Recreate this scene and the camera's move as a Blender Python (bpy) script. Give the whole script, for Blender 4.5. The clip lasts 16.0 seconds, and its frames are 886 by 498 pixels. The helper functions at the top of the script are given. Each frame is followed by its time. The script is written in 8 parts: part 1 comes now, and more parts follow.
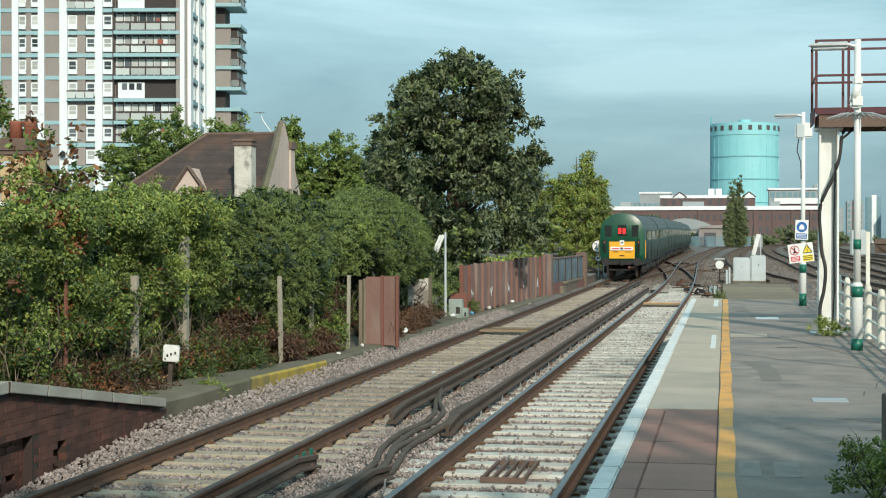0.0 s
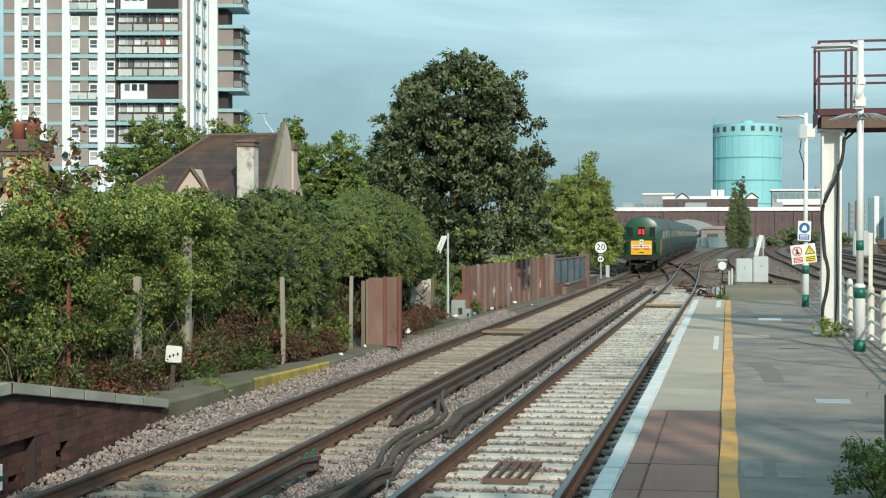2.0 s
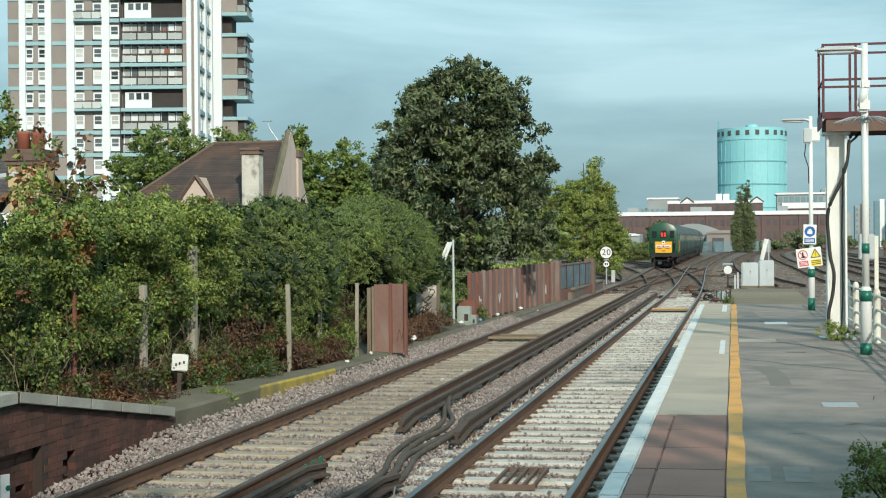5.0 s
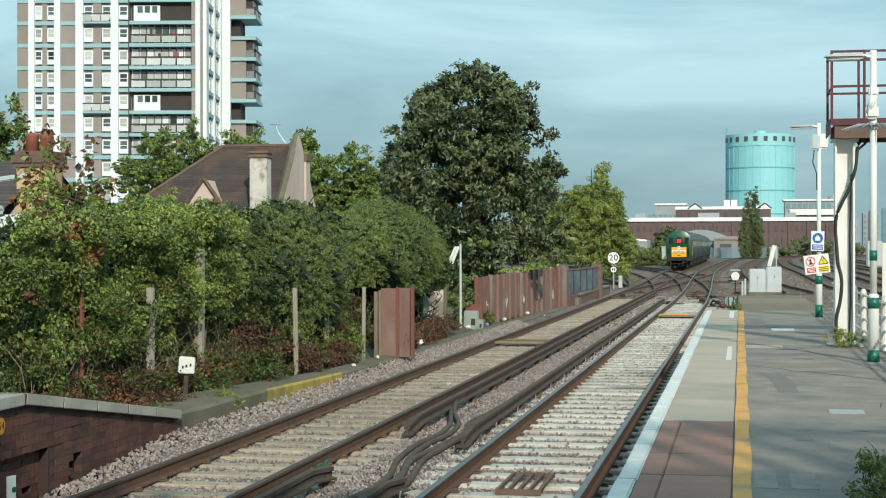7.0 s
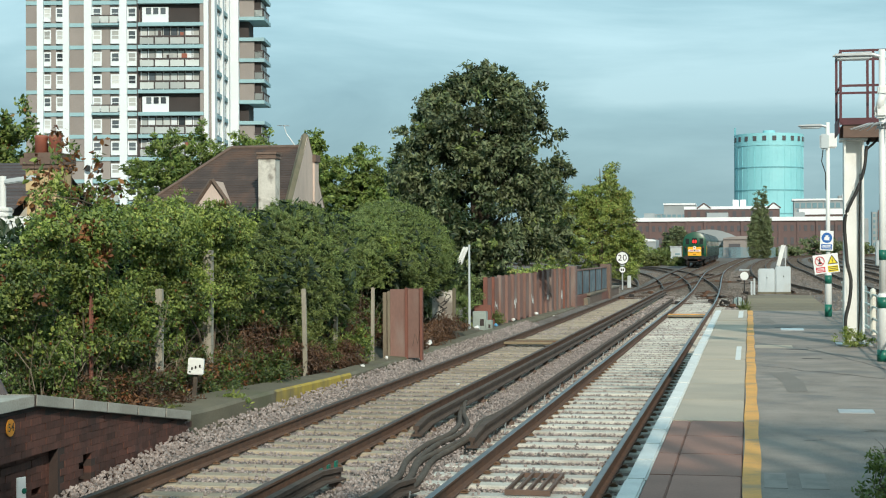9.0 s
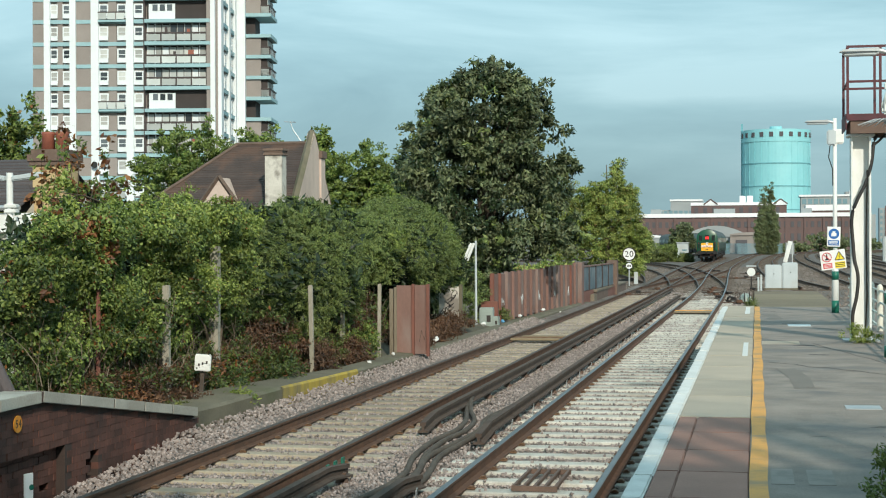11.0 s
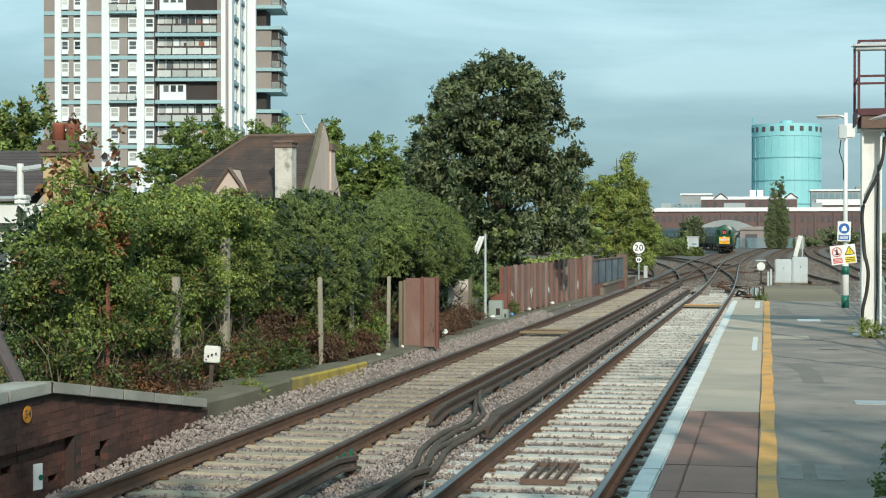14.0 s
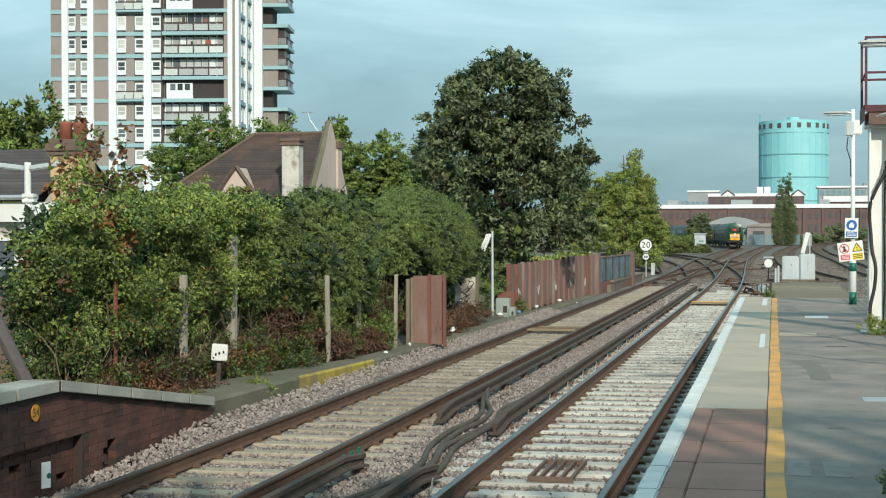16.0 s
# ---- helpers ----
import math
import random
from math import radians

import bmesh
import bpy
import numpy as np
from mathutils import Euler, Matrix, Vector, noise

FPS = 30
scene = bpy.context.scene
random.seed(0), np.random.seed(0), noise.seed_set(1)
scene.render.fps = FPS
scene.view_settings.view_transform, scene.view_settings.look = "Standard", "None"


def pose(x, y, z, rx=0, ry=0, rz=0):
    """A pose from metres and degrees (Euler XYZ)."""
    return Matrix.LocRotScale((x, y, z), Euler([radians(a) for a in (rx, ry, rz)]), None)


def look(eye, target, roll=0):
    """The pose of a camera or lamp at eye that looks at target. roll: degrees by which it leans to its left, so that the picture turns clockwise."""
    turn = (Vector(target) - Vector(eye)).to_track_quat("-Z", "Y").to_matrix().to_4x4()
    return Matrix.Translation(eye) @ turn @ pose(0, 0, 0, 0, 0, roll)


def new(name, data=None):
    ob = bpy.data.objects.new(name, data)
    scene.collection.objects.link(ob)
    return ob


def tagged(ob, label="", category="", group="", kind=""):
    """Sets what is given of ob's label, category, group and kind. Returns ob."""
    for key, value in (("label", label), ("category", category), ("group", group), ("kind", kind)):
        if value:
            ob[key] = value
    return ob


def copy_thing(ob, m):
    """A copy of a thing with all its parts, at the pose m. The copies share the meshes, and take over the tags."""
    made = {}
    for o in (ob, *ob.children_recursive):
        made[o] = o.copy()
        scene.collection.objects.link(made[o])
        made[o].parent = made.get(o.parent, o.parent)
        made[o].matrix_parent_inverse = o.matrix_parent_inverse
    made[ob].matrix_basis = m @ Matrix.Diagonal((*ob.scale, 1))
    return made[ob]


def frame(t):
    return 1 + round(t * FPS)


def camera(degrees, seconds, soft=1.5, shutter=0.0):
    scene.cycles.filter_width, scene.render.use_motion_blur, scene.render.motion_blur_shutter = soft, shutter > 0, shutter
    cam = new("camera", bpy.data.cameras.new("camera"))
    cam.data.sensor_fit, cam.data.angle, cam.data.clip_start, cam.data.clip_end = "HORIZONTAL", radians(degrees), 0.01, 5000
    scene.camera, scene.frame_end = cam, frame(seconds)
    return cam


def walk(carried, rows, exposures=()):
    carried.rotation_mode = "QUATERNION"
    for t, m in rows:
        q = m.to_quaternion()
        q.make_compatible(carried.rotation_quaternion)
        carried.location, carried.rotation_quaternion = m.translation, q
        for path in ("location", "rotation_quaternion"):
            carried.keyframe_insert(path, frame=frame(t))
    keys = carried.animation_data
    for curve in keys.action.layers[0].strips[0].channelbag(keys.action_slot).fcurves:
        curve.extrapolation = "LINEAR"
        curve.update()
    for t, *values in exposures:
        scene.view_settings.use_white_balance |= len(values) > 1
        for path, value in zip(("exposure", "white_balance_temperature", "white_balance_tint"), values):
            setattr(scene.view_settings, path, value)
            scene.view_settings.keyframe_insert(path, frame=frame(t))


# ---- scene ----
# Rail tops lie at z = 0; y runs along the line away from the camera, x to its right.
EYE = 2.41
cam = camera(31.83, 16.0, soft=1.1)
walk(cam, [
    (0, pose(0, 0, EYE, 89.529, 0, 10.285) @ pose(0, 0, 0, 0, 0, 0.000)),
    (0.5, pose(0, 0, EYE, 89.529, 0, 10.384) @ pose(0, 0, 0, 0, 0, -0.002)),
    (1, pose(0, 0, EYE, 89.535, 0, 10.367) @ pose(0, 0, 0, 0, 0, -0.038)),
    (1.5, pose(0, 0, EYE, 89.537, 0, 10.345) @ pose(0, 0, 0, 0, 0, -0.019)),
    (2, pose(0, 0, EYE, 89.563, 0, 10.377) @ pose(0, 0, 0, 0, 0, 0.013)),
    (2.5, pose(0, 0, EYE, 89.599, 0, 10.385) @ pose(0, 0, 0, 0, 0, 0.087)),
    (3, pose(0, 0, EYE, 89.631, 0, 10.397) @ pose(0, 0, 0, 0, 0, -0.186)),
    (3.5, pose(0, 0, EYE, 89.682, 0, 10.426) @ pose(0, 0, 0, 0, 0, -0.097)),
    (4, pose(0, 0, EYE, 89.727, 0, 10.453) @ pose(0, 0, 0, 0, 0, -0.335)),
    (6.5, pose(0, 0, EYE, 89.934, 0, 10.748) @ pose(0, 0, 0, 0, 0, -0.299)),
    (7, pose(0, 0, EYE, 89.958, 0, 10.841) @ pose(0, 0, 0, 0, 0, -0.069)),
    (7.5, pose(0, 0, EYE, 89.971, 0, 10.923) @ pose(0, 0, 0, 0, 0, 0.138)),
    (8, pose(0, 0, EYE, 89.975, 0, 11.027) @ pose(0, 0, 0, 0, 0, -0.016)),
    (8.5, pose(0, 0, EYE, 89.982, 0, 11.096) @ pose(0, 0, 0, 0, 0, -0.071)),
    (9, pose(0, 0, EYE, 89.981, 0, 11.160) @ pose(0, 0, 0, 0, 0, -0.220)),
    (11.5, pose(0, 0, EYE, 89.791, 0, 11.453) @ pose(0, 0, 0, 0, 0, -0.215)),
    (12, pose(0, 0, EYE, 89.737, 0, 11.496) @ pose(0, 0, 0, 0, 0, -0.184)),
    (12.5, pose(0, 0, EYE, 89.700, 0, 11.562) @ pose(0, 0, 0, 0, 0, -0.208)),
    (13, pose(0, 0, EYE, 89.653, 0, 11.624) @ pose(0, 0, 0, 0, 0, -0.142)),
    (13.5, pose(0, 0, EYE, 89.622, 0, 11.688) @ pose(0, 0, 0, 0, 0, -0.100)),
    (14, pose(0, 0, EYE, 89.580, 0, 11.759) @ pose(0, 0, 0, 0, 0, 0.024)),
    (14.5, pose(0, 0, EYE, 89.554, 0, 11.807) @ pose(0, 0, 0, 0, 0, -0.121)),
    (15, pose(0, 0, EYE, 89.530, 0, 11.875) @ pose(0, 0, 0, 0, 0, -0.161)),
    (15.5, pose(0, 0, EYE, 89.513, 0, 11.938) @ pose(0, 0, 0, 0, 0, -0.215)),
    (16, pose(0, 0, EYE, 89.494, 0, 12.018) @ pose(0, 0, 0, 0, 0, -0.118)),
], exposures=[(0, 0.0, 6380, 9), (16, 0.0, 6380, 9)])


# ---- world and sun ----
SUN_EL, SUN_AZ = 30.0, 157.0   # elevation; compass turn of the sun from +y, clockwise positive
def make_world():
    world = bpy.data.worlds.new("cloudy_sky")
    scene.world = world
    world.use_nodes = True
    nt = world.node_tree
    N, L = nt.nodes, nt.links
    bg = N["Background"]
    sky = N.new("ShaderNodeTexSky")
    sky.sky_type, sky.sun_disc = "NISHITA", False
    sky.sun_elevation, sky.sun_rotation = radians(SUN_EL), radians(SUN_AZ)
    sky.air_density, sky.dust_density = 1.0, 2.0
    co = N.new("ShaderNodeTexCoord")
    mp = N.new("ShaderNodeMapping")
    mp.inputs["Scale"].default_value = (2.6, 2.6, 11.0)
    mp.inputs["Rotation"].default_value = (0.0, radians(4), 0.0)
    L.new(co.outputs["Generated"], mp.inputs["Vector"])
    n1 = N.new("ShaderNodeTexNoise")
    n1.inputs["Scale"].default_value, n1.inputs["Detail"].default_value = 1.3, 8.0
    n1.inputs["Roughness"].default_value, n1.inputs["Distortion"].default_value = 0.55, 0.4
    L.new(mp.outputs["Vector"], n1.inputs["Vector"])
    ramp = N.new("ShaderNodeValToRGB")
    e = ramp.color_ramp.elements
    e[0].position, e[0].color = 0.33, (2.9, 4.95, 5.65, 1)
    e[1].position, e[1].color = 0.66, (5.8, 8.5, 9.1, 1)
    mid = e.new(0.5)
    mid.color = (4.15, 6.65, 7.3, 1)
    L.new(n1.outputs["Fac"], ramp.inputs["Fac"])
    # the bank of cloud is darker and bluer towards the horizon, brighter overhead
    sep = N.new("ShaderNodeSeparateXYZ")
    L.new(co.outputs["Generated"], sep.inputs["Vector"])
    up = N.new("ShaderNodeMapRange")
    up.inputs["From Min"].default_value, up.inputs["From Max"].default_value = 0.0, 0.17
    up.inputs["To Min"].default_value, up.inputs["To Max"].default_value = 0.67, 1.15
    L.new(sep.outputs["Z"], up.inputs["Value"])
    mul = N.new("ShaderNodeVectorMath")
    mul.operation = "SCALE"
    L.new(ramp.outputs["Color"], mul.inputs[0])
    L.new(up.outputs["Result"], mul.inputs["Scale"])
    mix = N.new("ShaderNodeMix")
    mix.data_type = "RGBA"
    mix.inputs["Factor"].default_value = 0.85
    L.new(sky.outputs["Color"], mix.inputs["A"])
    L.new(mul.outputs["Vector"], mix.inputs["B"])
    L.new(mix.outputs["Result"], bg.inputs["Color"])
    bg.inputs["Strength"].default_value = 0.10


make_world()
sun = new("sun", bpy.data.lights.new("sun", "SUN"))
sun.data.energy, sun.data.angle, sun.data.color = 3.7, radians(1.2), (1.0, 0.90, 0.74)
_a = radians(SUN_AZ)
_sd = Vector((math.sin(_a) * math.cos(radians(SUN_EL)), math.cos(_a) * math.cos(radians(SUN_EL)), math.sin(radians(SUN_EL))))
sun.matrix_world = look(_sd * 60, (0, 0, 0))


# ---- materials ----
def mat(name, color, color2=None, scale=3.0, rough=0.8, metal=0.0, bump=0.3, fine=40.0, stain=None, stain_amount=0.35,
        stain_scale=0.7, island=0.0, obj=0.0, stretch=(1, 1, 1), bump_dist=0.01, trans=0.0):
    """Noise at two scales between two colours, stains of a third, variation per loose piece or per object, fine relief."""
    m = bpy.data.materials.new(name)
    m.use_nodes = True
    nt = m.node_tree
    N, L = nt.nodes, nt.links
    b = N["Principled BSDF"]
    b.inputs["Roughness"].default_value, b.inputs["Metallic"].default_value = rough, metal
    if trans:
        b.inputs["Transmission Weight"].default_value = trans
    color2 = color2 or tuple(c * 0.72 for c in color)
    co = N.new("ShaderNodeTexCoord")
    mp = N.new("ShaderNodeMapping")
    mp.inputs["Scale"].default_value = stretch
    geo = N.new("ShaderNodeNewGeometry")
    L.new(geo.outputs["Position"], mp.inputs["Vector"])
    n1 = N.new("ShaderNodeTexNoise")
    n1.inputs["Scale"].default_value, n1.inputs["Detail"].default_value = scale, 5.0
    n2 = N.new("ShaderNodeTexNoise")
    n2.inputs["Scale"].default_value, n2.inputs["Detail"].default_value = fine, 3.0
    for n in (n1, n2):
        L.new(mp.outputs["Vector"], n.inputs["Vector"])
    add = N.new("ShaderNodeMath")
    add.operation = "MULTIPLY_ADD"
    L.new(n2.outputs["Fac"], add.inputs[0])
    add.inputs[1].default_value = 0.6
    L.new(n1.outputs["Fac"], add.inputs[2])
    ramp = N.new("ShaderNodeMapRange")
    ramp.inputs["From Min"].default_value, ramp.inputs["From Max"].default_value = 0.5, 1.1
    L.new(add.outputs[0], ramp.inputs["Value"])
    mix = N.new("ShaderNodeMix")
    mix.data_type = "RGBA"
    mix.inputs["A"].default_value, mix.inputs["B"].default_value = (*color2, 1), (*color, 1)
    L.new(ramp.outputs["Result"], mix.inputs["Factor"])
    out = mix.outputs["Result"]
    if stain:
        n3 = N.new("ShaderNodeTexNoise")
        n3.inputs["Scale"].default_value, n3.inputs["Detail"].default_value = stain_scale, 6.0
        L.new(mp.outputs["Vector"], n3.inputs["Vector"])
        r3 = N.new("ShaderNodeMapRange")
        r3.inputs["From Min"].default_value, r3.inputs["From Max"].default_value = 0.52, 0.66
        r3.inputs["To Max"].default_value = stain_amount
        L.new(n3.outputs["Fac"], r3.inputs["Value"])
        m3 = N.new("ShaderNodeMix")
        m3.data_type = "RGBA"
        L.new(r3.outputs["Result"], m3.inputs["Factor"])
        L.new(out, m3.inputs["A"])
        m3.inputs["B"].default_value = (*stain, 1)
        out = m3.outputs["Result"]
    for amount, node, sock in ((island, "ShaderNodeNewGeometry", "Random Per Island"), (obj, "ShaderNodeObjectInfo", "Random")):
        if amount:
            r = N.new(node)
            mr = N.new("ShaderNodeMapRange")
            mr.inputs["To Min"].default_value, mr.inputs["To Max"].default_value = 1 - amount, 1 + amount
            L.new(r.outputs[sock], mr.inputs["Value"])
            sc = N.new("ShaderNodeVectorMath")
            sc.operation = "SCALE"
            L.new(out, sc.inputs[0])
            L.new(mr.outputs["Result"], sc.inputs["Scale"])
            out = sc.outputs["Vector"]
    L.new(out, b.inputs["Base Color"])
    if bump:
        bp = N.new("ShaderNodeBump")
        bp.inputs["Strength"].default_value, bp.inputs["Distance"].default_value = bump, bump_dist
        L.new(add.outputs[0], bp.inputs["Height"])
        L.new(bp.outputs["Normal"], b.inputs["Normal"])
    return m


def leaf_mat(name, dark, light, accent=None, accent_share=0.0, rough=0.5, vary=(0.55, 1.3)):
    """Leaves: colour by loose piece, some light passing through."""
    m = bpy.data.materials.new(name)
    m.use_nodes = True
    nt = m.node_tree
    N, L = nt.nodes, nt.links
    b = N["Principled BSDF"]
    b.inputs["Roughness"].default_value = rough
    geo = N.new("ShaderNodeNewGeometry")
    ramp = N.new("ShaderNodeValToRGB")
    e = ramp.color_ramp.elements
    e[0].color, e[1].color = (*dark, 1), (*light, 1)
    e[1].position = 1.0 - accent_share - 0.01 if accent else 1.0
    if accent:
        k = e.new(1.0 - accent_share)
        k.color = (*accent, 1)
    L.new(geo.outputs["Random Per Island"], ramp.inputs["Fac"])
    n = N.new("ShaderNodeTexNoise")
    n.inputs["Scale"].default_value = 0.9
    L.new(geo.outputs["Position"], n.inputs["Vector"])
    mr = N.new("ShaderNodeMapRange")
    mr.inputs["From Min"].default_value, mr.inputs["From Max"].default_value = 0.3, 0.7
    mr.inputs["To Min"].default_value, mr.inputs["To Max"].default_value = vary
    L.new(n.outputs["Fac"], mr.inputs["Value"])
    sc = N.new("ShaderNodeVectorMath")
    sc.operation = "SCALE"
    L.new(ramp.outputs["Color"], sc.inputs[0])
    L.new(mr.outputs["Result"], sc.inputs["Scale"])
    L.new(sc.outputs["Vector"], b.inputs["Base Color"])
    tr = N.new("ShaderNodeBsdfTranslucent")
    L.new(sc.outputs["Vector"], tr.inputs["Color"])
    ms = N.new("ShaderNodeMixShader")
    ms.inputs["Fac"].default_value = 0.28
    L.new(b.outputs["BSDF"], ms.inputs[1])
    L.new(tr.outputs["BSDF"], ms.inputs[2])
    L.new(ms.outputs["Shader"], N["Material Output"].inputs["Surface"])
    return m


def glow_mat(name, color, strength):
    m = bpy.data.materials.new(name)
    m.use_nodes = True
    b = m.node_tree.nodes["Principled BSDF"]
    b.inputs["Base Color"].default_value = (*color, 1)
    b.inputs["Emission Color"].default_value = (*color, 1)
    b.inputs["Emission Strength"].default_value = strength
    return m


